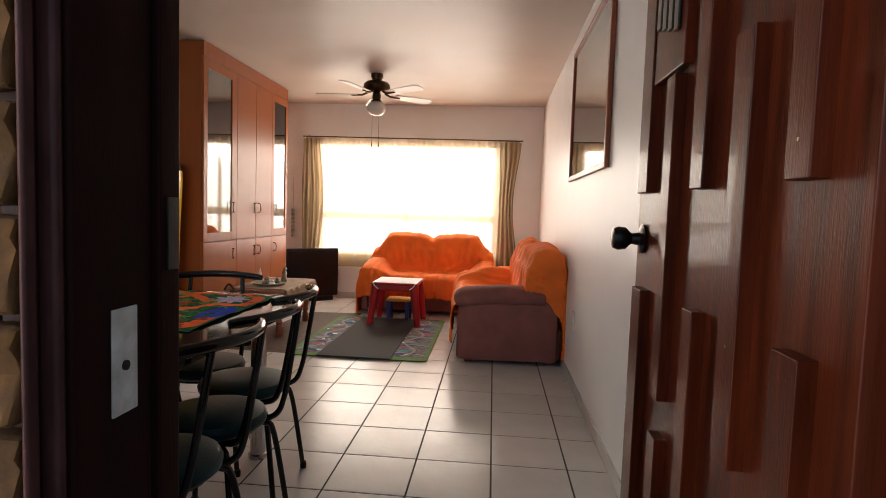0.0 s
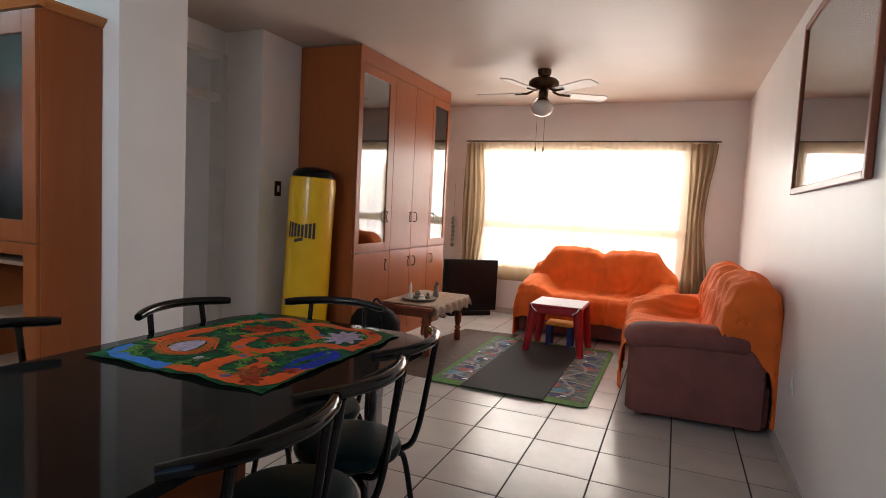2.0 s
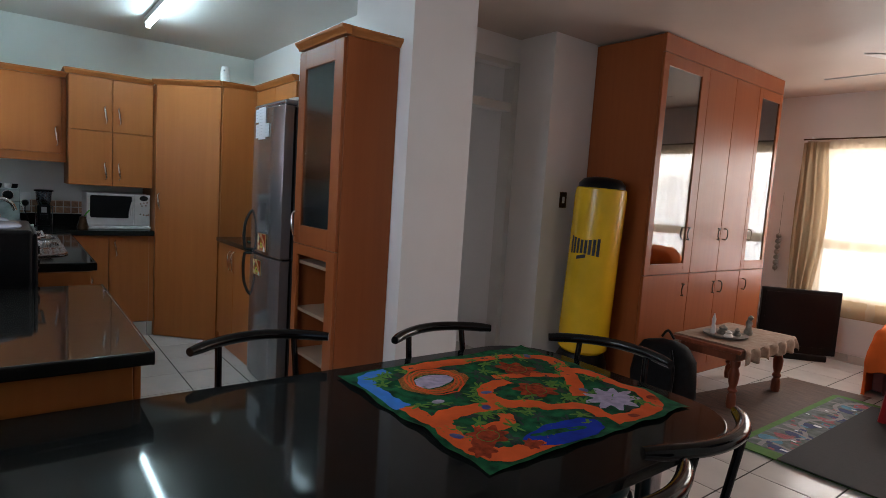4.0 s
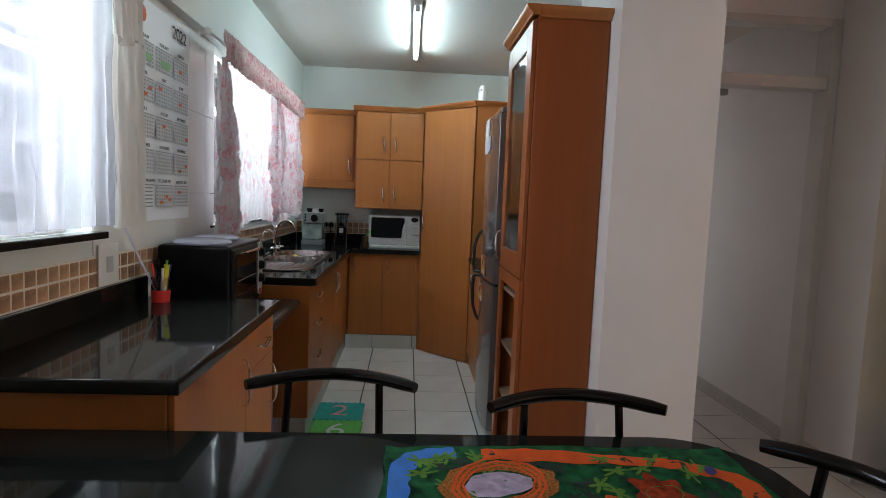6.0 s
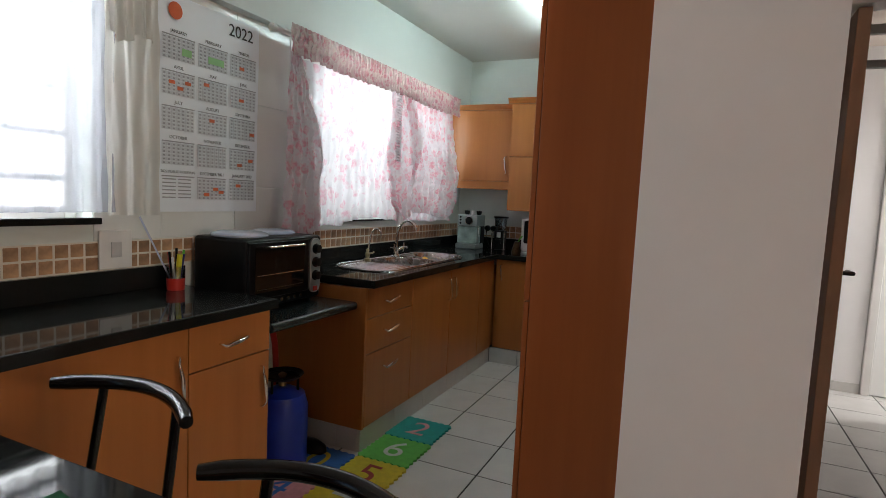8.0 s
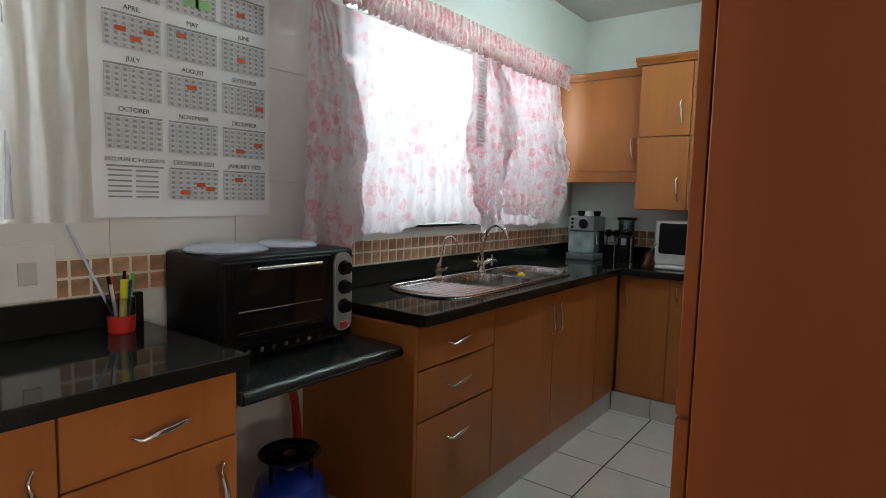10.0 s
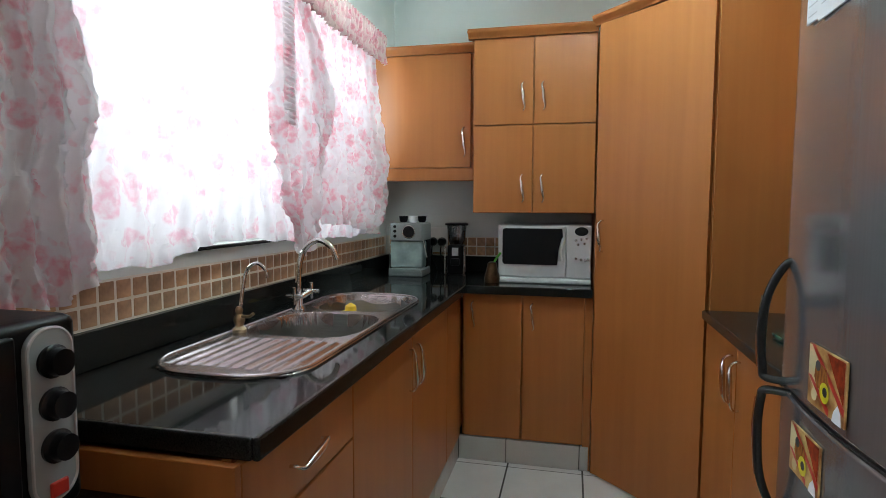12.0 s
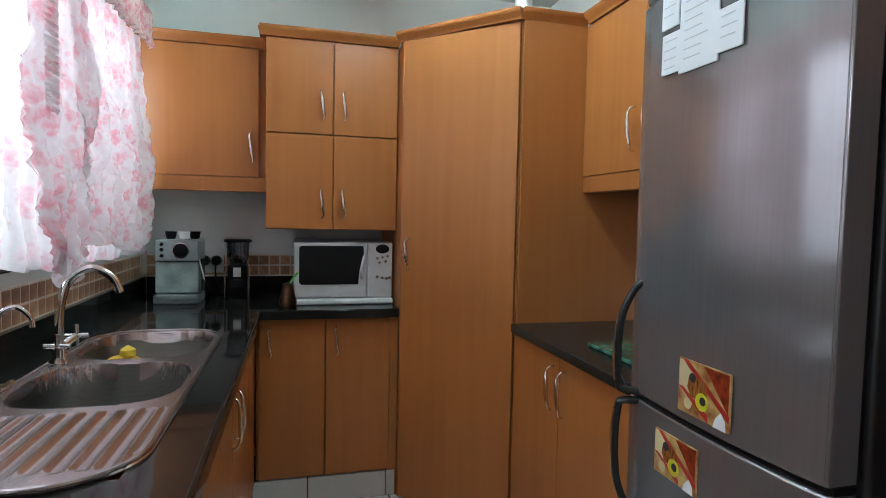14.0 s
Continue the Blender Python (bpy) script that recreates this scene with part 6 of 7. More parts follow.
bm = lathe(B(), [(0.022, 0), (0.02, 0.003), (0.004, 0.003)], (0, 0, 0), 24)
bm.transform(Matrix.Translation((-5.56, 1.905, 1.155)) @ Matrix.Diagonal((1, 1.5, 1, 1)) @ tx)
part("display", bm, M["screen"], mw)
for y, z in ((1.88, 1.11), (1.905, 1.115), (1.93, 1.12), (1.89, 1.09), (1.92, 1.095), (1.88, 1.02), (1.905, 1.015), (1.925, 1.012), (1.94, 1.016)):
    part("button", lathe(B(), [(0.008, 0), (0.006, 0.004)], (-5.56, y, z), 10, tx), M["chrome"], mw)
solid("towel", bx(-5.95, -5.53, 1.49, 1.955, CT + 0.0005, 0.918, bevel=0.008), M["towel"], "folded white striped towel below the microwave", "towel")
sc = thing("sponge_caddy", "dark bristle brush caddy with a green clip", "caddy", (-5.55, 1.47, CT))
part("caddy", lathe(B(), [(0.04, 0), (0.042, 0.02), (0.03, 0.06), (0.022, 0.10), (0.01, 0.105)], (-5.54, 1.465, CT), 14), M["bronze"], sc)
part("clip", tube(B(), [(-5.54, 1.47, 0.985), (-5.535, 1.49, 1.02), (-5.53, 1.51, 1.045)], 0.006, 6), M["greenp"], sc)

# wall cabinets
def cornice(p, pts, z):
    prof = [(-0.02, 0), (0.010, 0), (0.014, 0.012), (0.028, 0.022), (0.034, 0.034), (0.034, 0.042), (-0.02, 0.042)]
    for a, b, n in pts:
        a2, b2, n2 = V((*a, z)), V((*b, z)), V((*n, 0))
        bm = B()
        lo = [bm.verts.new(a2 + n2 * o + V((0, 0, h))) for o, h in prof]
        hi = [bm.verts.new(b2 + n2 * o + V((0, 0, h))) for o, h in prof]
        bm.faces.new(lo)
        bm.faces.new(hi[::-1])
        for i in range(len(prof)):
            bm.faces.new((lo[i], hi[i], hi[(i + 1) % len(prof)], lo[(i + 1) % len(prof)]))
        bmesh.ops.recalc_face_normals(bm, faces=bm.faces[:])
        part("cornice", bm, M["wood"], p)


w1 = thing("wall_cabinet", "cherry single door wall cabinet in the corner", "cabinet", (-5.8, 1.05, 1.48))
part("body", bx(-5.995, -5.665, EY + 0.003, 1.362, 1.48, 2.075, bevel=0.002), M["wood"], w1)
o = door(w1, "door", (-5.663, -5.645, 0.77, 1.33, 1.482, 2.073))
handle(o, (-5.645, 1.297, 1.69), (-5.645, 1.297, 1.54), (0.024, 0, 0))
part("pelmet", bx(-5.70, -5.648, EY + 0.003, 1.362, 1.413, 1.48, bevel=0.003), M["wood"], w1)
cornice(w1, [((-5.645, EY + 0.005), (-5.645, 1.362), (1, 0))], 2.075)
w2 = thing("wall_cabinet", "cherry four door wall cabinet above the microwave", "cabinet", (-5.75, 1.67, 1.24))
part("body", bx(-5.995, -5.535, 1.366, 1.962, 1.245, 2.10, bevel=0.002), M["wood"], w2)
for y0, y1, hy in ((1.368, 1.662, 1.615), (1.666, 1.96, 1.712)):
    for z0, z1, h0 in ((1.247, 1.675, 1.30), (1.68, 2.098, 1.745)):
        o = door(w2, "door", (-5.533, -5.515, y0, y1, z0, z1))
        handle(o, (-5.515, hy, h0 + 0.135), (-5.515, hy, h0), (0.024, 0, 0))
cornice(w2, [((-5.515, 1.34), (-5.515, 1.962), (1, 0)), ((-5.99, 1.366), (-5.515, 1.366), (0, -1))], 2.10)
# pantry with an angled door
pa = thing("pantry_cupboard", "tall cherry corner pantry with an angled door", "pantry", (-5.5, 2.5, 0))
A, C = V((-5.39, 1.965, 0)), V((-4.99, 2.36, 0))
nrm = V((C.y - A.y, -(C.x - A.x), 0)).normalized()
part("body", prism(B(), [(-5.995, 1.966), (A.x - 0.02, 1.966), (A.x - nrm.x * 0.02 + 0.0, A.y - nrm.y * 0.02), (C.x - nrm.x * 0.02, C.y - nrm.y * 0.02), (-4.995, 2.945), (-5.995, 2.945)], 0.0, 2.10), M["wood"], pa, smooth=False)
part("side_panel", bx(-4.995, -4.98, 2.372, 2.945, 0, 2.10, bevel=0.002), M["wood"], pa)
dd = (C - A).normalized()
q = [A + dd * 0.004 - nrm * 0.018, C - dd * 0.004 - nrm * 0.018, C - dd * 0.004, A + dd * 0.004]
o = part("door", prism(B(), [(v.x, v.y) for v in q], 0.012, 2.095, 0.002), M["wood"], pa)
h = A + dd * 0.045
handle(o, (h.x, h.y, 1.215), (h.x, h.y, 1.075), nrm * 0.026)
cornice(pa, [((A.x - 0.05, A.y - 0.012), (C.x + 0.012, C.y - 0.0), (nrm.x, nrm.y)), ((C.x, C.y), (C.x, 2.645), (1, 0))], 2.10)
# base and wall cabinet beside the fridge
b3 = thing("base_cabinet", "cherry two door base cabinet beside the fridge", "cabinet", (-4.55, 2.65, 0))
part("body", bx(-4.978, -4.16, 2.382, 2.945, 0, 0.852, bevel=0.002), M["wood"], b3)
for x0, x1, hx in ((-4.976, -4.572, -4.612), (-4.568, -4.162, -4.53)):
    o = door(b3, "door", (x0, x1, 2.362, 2.38, 0.1, 0.848))
    handle(o, (hx, 2.362, 0.81), (hx, 2.362, 0.66), (0, -0.026, 0))
worktop("worktop", [(-4.978, 2.345), (-4.15, 2.345), (-4.15, 2.947), (-4.978, 2.947)], 0.854, CT - 0.002, "dark worktop beside the fridge", "lamin")
solid("green_board", bx(-4.55, -4.25, 2.45, 2.70, CT, CT + 0.012, bevel=0.003), M["board"], "green patterned glass board on the worktop", "board")
w3 = thing("wall_cabinet", "cherry wall cabinet beside the fridge", "cabinet", (-4.55, 2.8, 1.49))
part("body", bx(-4.978, -4.16, 2.662, 2.945, 1.49, 2.10, bevel=0.002), M["wood"], w3)
for x0, x1, hx in ((-4.976, -4.572, -4.615), (-4.568, -4.162, -4.525)):
    o = door(w3, "door", (x0, x1, 2.642, 2.66, 1.492, 2.098))
    handle(o, (hx, 2.642, 1.71), (hx, 2.642, 1.56), (0, -0.026, 0))
part("pelmet", bx(-4.976, -4.16, 2.645, 2.69, 1.425, 1.49, bevel=0.003), M["wood"], w3)
cornice(w3, [((-4.95, 2.642), (-4.16, 2.642), (0, -1))], 2.10)
fs = thing("air_freshener", "white plastic air freshener on top of the pantry", "air freshener", (-5.1, 2.45, 2.142))
part("case", lathe(B(), [(0.035, 0), (0.038, 0.02), (0.036, 0.10), (0.028, 0.14), (0.01, 0.15)], (-5.12, 2.42, 2.142), 18), M["whitep"], fs)
part("nozzle", lathe(B(), [(0.008, 0), (0.007, 0.004)], (-5.087, 2.405, 2.25), 10, tx), M["ink"], fs)

# fridge
FXL, FW = -4.118, 0.553


def fridge_front(x):
    return 2.335 - 0.022 * math.sin(math.pi * min(1, max(0, (x - FXL) / FW))) ** 0.7


fr = thing("fridge_freezer", "graphite metallic fridge freezer with curved handles", "fridge", (-3.83, 2.64, 0))
part("cabinet_body", bx(-4.115, -3.558, 2.408, 2.935, 0.02, 1.83, bevel=0.012), M["fridge_s"], fr)


def fdoor(z0, z1):
    n = 14
    pts = [(FXL, 2.392)] + [(FXL + FW * k / n, fridge_front(FXL + FW * k / n)) for k in range(n + 1)] + [(FXL + FW, 2.392)]
    return prism(B(), pts, z0, z1, 0.006)


ud = part("upper_door", fdoor(0.885, 1.835), M["fridge"], fr)
ld = part("lower_door", fdoor(0.03, 0.872), M["fridge"], fr)
part("top_cap", bx(FXL, FXL + FW, 2.335, 2.42, 1.837, 1.87, bevel=0.012), M["fridge"], fr)
for z0, z1 in ((0.036, 0.866), (0.891, 1.829)):
    part("gasket", bx(FXL + 0.006, FXL + FW - 0.006, 2.392, 2.408, z0, z1), M["blackp"], fr, "black rubber door gasket")
    part("edge_trim", tube(B(), [(FXL + FW - 0.004, 2.336, z0 + 0.006), (FXL + FW - 0.004, 2.336, z1 - 0.006)], 0.0045, 8), M["fridge"], fr)
part("divider", prism(B(), [(FXL, 2.392)] + [(FXL + FW * k / 14, fridge_front(FXL + FW * k / 14) + 0.012) for k in range(15)] + [(FXL + FW, 2.392)], 0.873, 0.884), M["blackp"], fr)
part("hinge_screw", lathe(B(), [(0.007, 0), (0.006, 0.004), (0.001, 0.005)], (-3.558, 2.43, 1.148), 10, Matrix.Rotation(radians(90), 4, "Y")), M["blackp"], fr)
for p, pts in ((ud, [(-4.085, 2.335, 1.165), (-4.105, 2.31, 1.15), (-4.12, 2.283, 1.08), (-4.122, 2.275, 0.99), (-4.118, 2.278, 0.915), (-4.112, 2.285, 0.893), (-4.09, 2.334, 0.892)]), (ld, [(-4.09, 2.334, 0.865), (-4.112, 2.285, 0.864), (-4.118, 2.278, 0.842), (-4.122, 2.275, 0.77), (-4.12, 2.283, 0.66), (-4.105, 2.31, 0.585), (-4.085, 2.335, 0.57)])):
    hb = tube(B(), spline([(x + 0.017, y + 0.010, z) for x, y, z in pts], 6), 0.0095, 12)
    part("handle", hb, M["handlegrey"], p, "grey metallic bow handle")
    part("handle_trim", tube(B(), spline([(x + 0.013, y + 0.003, z) for x, y, z in pts[2:-2]], 6), 0.005, 8), M["chrome"], p)


def sticker(name, x, z, w, h, m, label, cat="magnet"):
    t = fridge_front(x)
    return solid(name, bx(x - w / 2, x + w / 2, t - 0.006, t - 0.002, z - h / 2, z + h / 2, bevel=0.0008), M[m], label, cat)


for x, z, w, h in ((-3.826, 0.965, 0.15, 0.115), (-3.905, 0.79, 0.14, 0.10)):
    mg = sticker("fridge_magnet", x, z, w, h, "magnet", "printed yellow and red fridge magnet")
    yy = fridge_front(x) - 0.0068

    def patch(name, pts, m, lift, owner=mg, x=x, z=z, w=w, h=h, yy=yy):
        bm = B()
        bm.faces.new([bm.verts.new((x + u * w, yy - lift, z + v * h)) for u, v in pts])
        part(name, bm, M[m], owner, smooth=False)

    patch("dark_corner", [(0.02, 0.48), (0.48, 0.48), (0.48, -0.2)], "rust", 0.0002)
    patch("cream_corner", [(-0.48, 0.48), (-0.40, 0.48), (-0.08, 0.12), (-0.2, -0.3), (-0.48, -0.05)], "cream", 0.0002)
    for a, b in (((-0.42, 0.5), (0.5, -0.34)), ((-0.5, -0.02), (0.12, -0.5))):
        patch("red_stripe", [a, (a[0] + 0.11, a[1]), (b[0], b[1] + 0.13), b], "redp", 0.0005)
    patch("brown_figure", [(-0.28, 0.18), (-0.16, 0.26), (0.02, 0.2), (0.1, 0.02), (0.06, -0.14), (-0.22, -0.16), (-0.3, 0.0)], "nest", 0.0008)
    for du, dv, r, m, lift in ((0.0, -0.17, 0.019, "neon", 0.0012), (0.02, -0.15, 0.009, "inkd", 0.0016), (-0.2, 0.2, 0.010, "inkd", 0.0012), (-0.28, -0.3, 0.012, "cream", 0.001)):
        part("round_mark", lathe(B(), [(r, 0), (r * 0.95, 0.0004)], (x + du * w, yy - lift, z + dv * h), 18, Matrix.Rotation(radians(90), 4, "X")), M[m], mg)
    patch("pale_mark", [(0.22, -0.5), (0.46, -0.5), (0.44, -0.32), (0.36, -0.2), (0.26, -0.34)], "paper", 0.0012)
for x, z, w, h in ((-3.99, 1.79, 0.058, 0.085), (-3.982, 1.69, 0.064, 0.09), (-3.89, 1.737, 0.118, 0.205), (-3.80, 1.69, 0.066, 0.085)):
    nt = sticker("paper_note", x, z, w, h, "paper", "white paper note stuck on the fridge door", "note")
    for k in range(int(h / 0.022)):
        yy = fridge_front(x) - 0.0065
        part("text_bar", bx(x - w * 0.36, x + w * random.uniform(0.05, 0.35), yy - 0.0004, yy, z + h / 2 - 0.018 - k * 0.02, z + h / 2 - 0.0155 - k * 0.02), M["cell"], nt, smooth=False)
bag = B()
lathe(bag, [(0.2, 0), (0.23, 0.015), (0.2, 0.035), (0.1, 0.05), (0.01, 0.055)], (0, 0, 0), 24)
bag.transform(Matrix.Translation((-3.78, 2.6, 1.875)) @ Matrix.Diagonal((0.95, 0.75, 1, 1)))
solid("folded_plastic", bag, M["towel"], "crumpled white plastic bag on top of the fridge", "bag")

# display cabinet
kc = thing("display_cabinet", "tall cherry cabinet with a smoked glass door and open shelves", "cabinet", (-3.1, 2.53, 0))
K0, K1 = -3.36, -2.817
part("side_panel", bx(K1 - 0.02, K1, 2.35, 2.655, 0, 2.11, bevel=0.002), M["wood_d"], kc)
part("side_panel", bx(K0, K0 + 0.02, 2.35, 2.69, 0, 2.11, bevel=0.002), M["wood_d"], kc)
part("back_panel", bx(K0 + 0.02, K1 - 0.02, 2.672, 2.69, 0, 2.11), M["inside"], kc)
for z in (0.06, 0.36, 0.62, 0.90, 1.0, 1.25, 1.53, 1.80, 2.09):
    part("shelf", bx(K0 + 0.02, K1 - 0.02, 2.352, 2.672, z, z + 0.018), M["kshelf"], kc)
fm = B()
for a in ((K0, K0 + 0.085, 1.02, 2.10), (K1 - 0.10, K1 - 0.003, 1.02, 2.10), (K0 + 0.085, K1 - 0.10, 1.02, 1.125), (K0 + 0.085, K1 - 0.10, 2.0, 2.10)):
    box(fm, a[0], a[1], 2.33, 2.348, a[2], a[3], bevel=0.002)
gd = part("glass_door", fm, M["wood_d"], kc)
part("glass", bx(K0 + 0.08, K1 - 0.095, 2.337, 2.341, 1.12, 2.005), M["ktglass"], gd)
handle(gd, (K0 + 0.04, 2.33, 1.20), (K0 + 0.04, 2.33, 1.06), (0, -0.026, 0))
ff = B()
for a in ((K0, K0 + 0.06, 0, 1.015), (K1 - 0.10, K1 - 0.003, 0, 1.015), (K0 + 0.06, K1 - 0.10, 0.955, 1.015), (K0 + 0.06, K1 - 0.10, 0, 0.07)):
    box(ff, a[0], a[1], 2.33, 2.348, a[2], a[3], bevel=0.002)
part("lower_frame", ff, M["wood_d"], kc)
cornice(kc, [((K0, 2.33), (K1 + 0.036, 2.33), (0, -1)), ((K1, 2.33), (K1, 2.655), (1, 0))], 2.11)
for i in range(5):
    solid("saucer", lathe(B(), [(0.03, 0), (0.06, 0.006), (0.062, 0.009), (0.02, 0.004)], (-3.0, 2.48, 0.6385 + i * 0.011), 18), M["whitep"], "white saucer in a stack on the open shelf", "saucer", "stacked saucers")

# oven on the low worktop
ov = thing("tabletop_oven", "black tabletop oven with a glass door and four knobs", "oven", (-3.2, 0.95, 0.782))
OX0, OX1, OY0, OY1, OZ0, OZ1 = -3.452, -2.935, 0.77, 1.08, 0.797, 1.108
part("case", bx(OX0, OX1, OY0, OY1, OZ0, OZ1, bevel=0.016), M["blackp"], ov)
od = part("door", bx(OX0 + 0.115, OX1 - 0.005, OY1, OY1 + 0.014, OZ0 + 0.045, OZ1 - 0.015, bevel=0.006), M["blackp"], ov)
part("glass", bx(OX0 + 0.15, OX1 - 0.04, OY1 + 0.0142, OY1 + 0.016, OZ0 + 0.075, OZ1 - 0.035), M["ovenglass"], od)
part("handle", tube(B(), [(OX1 - 0.10, OY1 + 0.014, OZ1 - 0.04), (OX1 - 0.10, OY1 + 0.038, OZ1 - 0.036), (OX0 + 0.18, OY1 + 0.038, OZ1 - 0.036), (OX0 + 0.18, OY1 + 0.014, OZ1 - 0.04)], 0.006, 8), M["chrome"], od)
part("rack", tube(B(), [(OX1 - 0.05, OY1 + 0.0168, OZ0 + 0.15), (OX0 + 0.16, OY1 + 0.0168, OZ0 + 0.15)], 0.0025, 6), M["chrome"], od)
part("rack", tube(B(), [(OX1 - 0.05, OY1 + 0.0168, OZ0 + 0.088), (OX0 + 0.16, OY1 + 0.0168, OZ0 + 0.088)], 0.0015, 6), M["bronze"], od)
turn_up = Matrix(((1, 0, 0, 0), (0, 0, 1, OY1), (0, 1, 0, 0), (0, 0, 0, 1)))
bm = prism(B(), rounded(OX0 + 0.022, OX0 + 0.1, OZ0 + 0.028, OZ1 - 0.012, (0.036, 0.036, 0.036, 0.036)), 0, 0.011, 0.003)
bm.transform(turn_up)
cp = part("control_panel", bm, M["panelgrey"], ov)
rim = [(x, OY1 + 0.011, z) for x, z in rounded(OX0 + 0.024, OX0 + 0.098, OZ0 + 0.03, OZ1 - 0.014, (0.034, 0.034, 0.034, 0.034))]
part("panel_rim", tube(B(), rim, 0.0025, 6, True), M["silver"], cp)
rx90 = Matrix.Rotation(radians(-90), 4, "X")
for k in range(4):
    z = OZ1 - 0.065 - k * 0.066
    if k < 3:
        part("knob", lathe(B(), [(0.025, 0), (0.026, 0.006), (0.021, 0.01), (0.02, 0.024), (0.004, 0.025)], (OX0 + 0.06, OY1 + 0.011, z), 20, rx90), M["blackp"], cp)
    else:
        part("switch", bx(OX0 + 0.045, OX0 + 0.075, OY1 + 0.011, OY1 + 0.018, z - 0.012, z + 0.012, bevel=0.003), M["redp"], cp)
for k in range(7):
    part("vent", lathe(B(), [(0.009, 0), (0.008, 0.004)], (OX1 - 0.09 - k * 0.045, OY1 + 0.001, OZ0 + 0.025), 10, rx90), M["chrome"], ov)
for x in (OX0 + 0.05, OX1 - 0.05):
    for y in (OY0 + 0.05, OY1 - 0.04):
        part("foot", lathe(B(), [(0.014, 0), (0.016, 0.017)], (x, y, 0.7822), 10), M["blackp"], ov)
for x, y, r in ((-3.06, 0.92, 0.125), (-3.30, 0.90, 0.105)):
    solid("plastic_lid", lathe(B(), [(r, 0), (r * 1.02, 0.006), (r * 0.96, 0.014), (r * 0.8, 0.02), (0.01, 0.022)], (x, y, OZ1 + 0.001), 28), M["lid"], "clear plastic food lid lying on the oven", "lid", "lids on the oven")
# pencil cup
pcup = thing("pencil_cup", "red cup holding pens and a yellow marker", "pencil cup", (-2.77, 0.86, CT))
part("cup", lathe(B(), [(0.032, 0), (0.034, 0.004), (0.036, 0.05), (0.034, 0.05), (0.031, 0.006)], (-2.77, 0.86, CT), 18), M["redp"], pcup)
part("cup_rim", lathe(B(), [(0.036, 0), (0.036, 0.05), (0.034, 0.05)], (-2.77, 0.86, CT + 0.05), 18), M["clear"], pcup)
for i, (dx, dy, h, mm) in enumerate(((0.0, 0.015, 0.15, "neon"), (0.02, 0.0, 0.16, "blackp"), (-0.018, 0.008, 0.165, "greenp"), (0.008, -0.018, 0.155, "redp"), (-0.012, -0.012, 0.17, "blackp"), (0.022, 0.014, 0.14, "whitep"), (-0.008, 0.02, 0.15, "bluep"))):
    part("pen", tube(B(), [(-2.77 + dx * 0.5, 0.86 + dy * 0.5, CT + 0.006), (-2.77 + dx * 1.6, 0.86 + dy * 1.6, CT + h)], 0.011 if mm == "neon" else 0.005, 8), M[mm], pcup)

part("ruler", tube(B(), [(-2.768, 0.858, CT + 0.006), (-2.675, 0.768, 1.19)], 0.004, 6), M["lid"], pcup, "pale plastic ruler")

# wall calendar
CA = thing("wall_calendar", "large white 2022 wall calendar with orange marked holidays", "calendar", (-3.04, 0.745, 1.21))
CX_, CW, CB, CTOP = -2.735, 0.603, 1.209, 2.112
cfn = lambda u, v: V((CX_ - CW * u, EY + 0.012 + 0.004 * noise.noise((u * 3, v * 3, 0)), CB + (CTOP - CB) * v))
part("sheet", grid(B(), cfn, 12, 16), M["paper"], CA)
flip = lambda x, z: Matrix.Translation((x, EY + 0.0185, z)) @ Matrix.Rotation(radians(180), 4, "Z") @ Matrix.Rotation(radians(90), 4, "X")
words("year", "2022", 0.078, flip(-3.215, 2.05), M["inkd"], CA)
names = ["JANUARY", "FEBRUARY", "MARCH", "APRIL", "MAY", "JUNE", "JULY", "AUGUST", "SEPTEMBER", "OCTOBER", "NOVEMBER", "DECEMBER", "2022 PUBLIC HOLIDAYS", "DECEMBER 2021", "JANUARY 2023"]
marks = {3: [(0.18, 0.55), (0.5, 0.3), (0.8, 0.62)], 4: [(0.15, 0.8)], 5: [(0.35, 0.4)], 7: [(0.4, 0.7)], 8: [(0.9, 0.3)], 11: [(0.85, 0.5), (0.3, 0.2)], 2: [(0.35, 0.45)], 13: [(0.2, 0.2), (0.6, 0.5), (0.85, 0.35)], 14: [(0.25, 0.75)]}
for i, nm in enumerate(names):
    c, r = i % 3, i // 3
    x0, z0 = -2.783 - c * 0.184, 1.262 + 0.1455 * (4 - r)
    words("month_name", nm, 0.0195 if i != 12 else 0.0165, flip(x0 - 0.082, z0 + 0.117), M["inkd"], CA)
    bm, bg = B(), B()
    box(bm, x0 - 0.165, x0, EY + 0.0178, EY + 0.0184, z0 + 0.096, z0 + 0.101)
    for a in range(6):
        zz = z0 + 0.002 + a * 0.0155
        for k in range(7):
            if i == 12:
                box(bm, x0 - 0.07 - (k % 2) * 0.078, x0 - 0.004 - (k % 2) * 0.078, EY + 0.0178, EY + 0.0184, zz + 0.004, zz + 0.009) if k < 2 else None
                continue
            cx = x0 - 0.0005 - k * 0.0236
            box(bg, cx - 0.0225, cx, EY + 0.0170, EY + 0.0176, zz, zz + 0.0145)
            box(bm, cx - 0.016, cx - 0.007, EY + 0.0178, EY + 0.0184, zz + 0.003, zz + 0.0095)
    tagged(part("date_print", bm, M["ink"], CA, smooth=False), kind="stuff")
    if i != 12:
        tagged(part("month_block", bg, M["cell"], CA, smooth=False), kind="stuff")
    else:
        bg.free()
    for u, v in marks.get(i, []):
        xx, zz = x0 - 0.01 - 0.13 * u, z0 + 0.085 * v
        part("marked_day", bx(xx - 0.03, xx, EY + 0.0186, EY + 0.0192, zz, zz + 0.0145), M["inko"], CA, smooth=False)
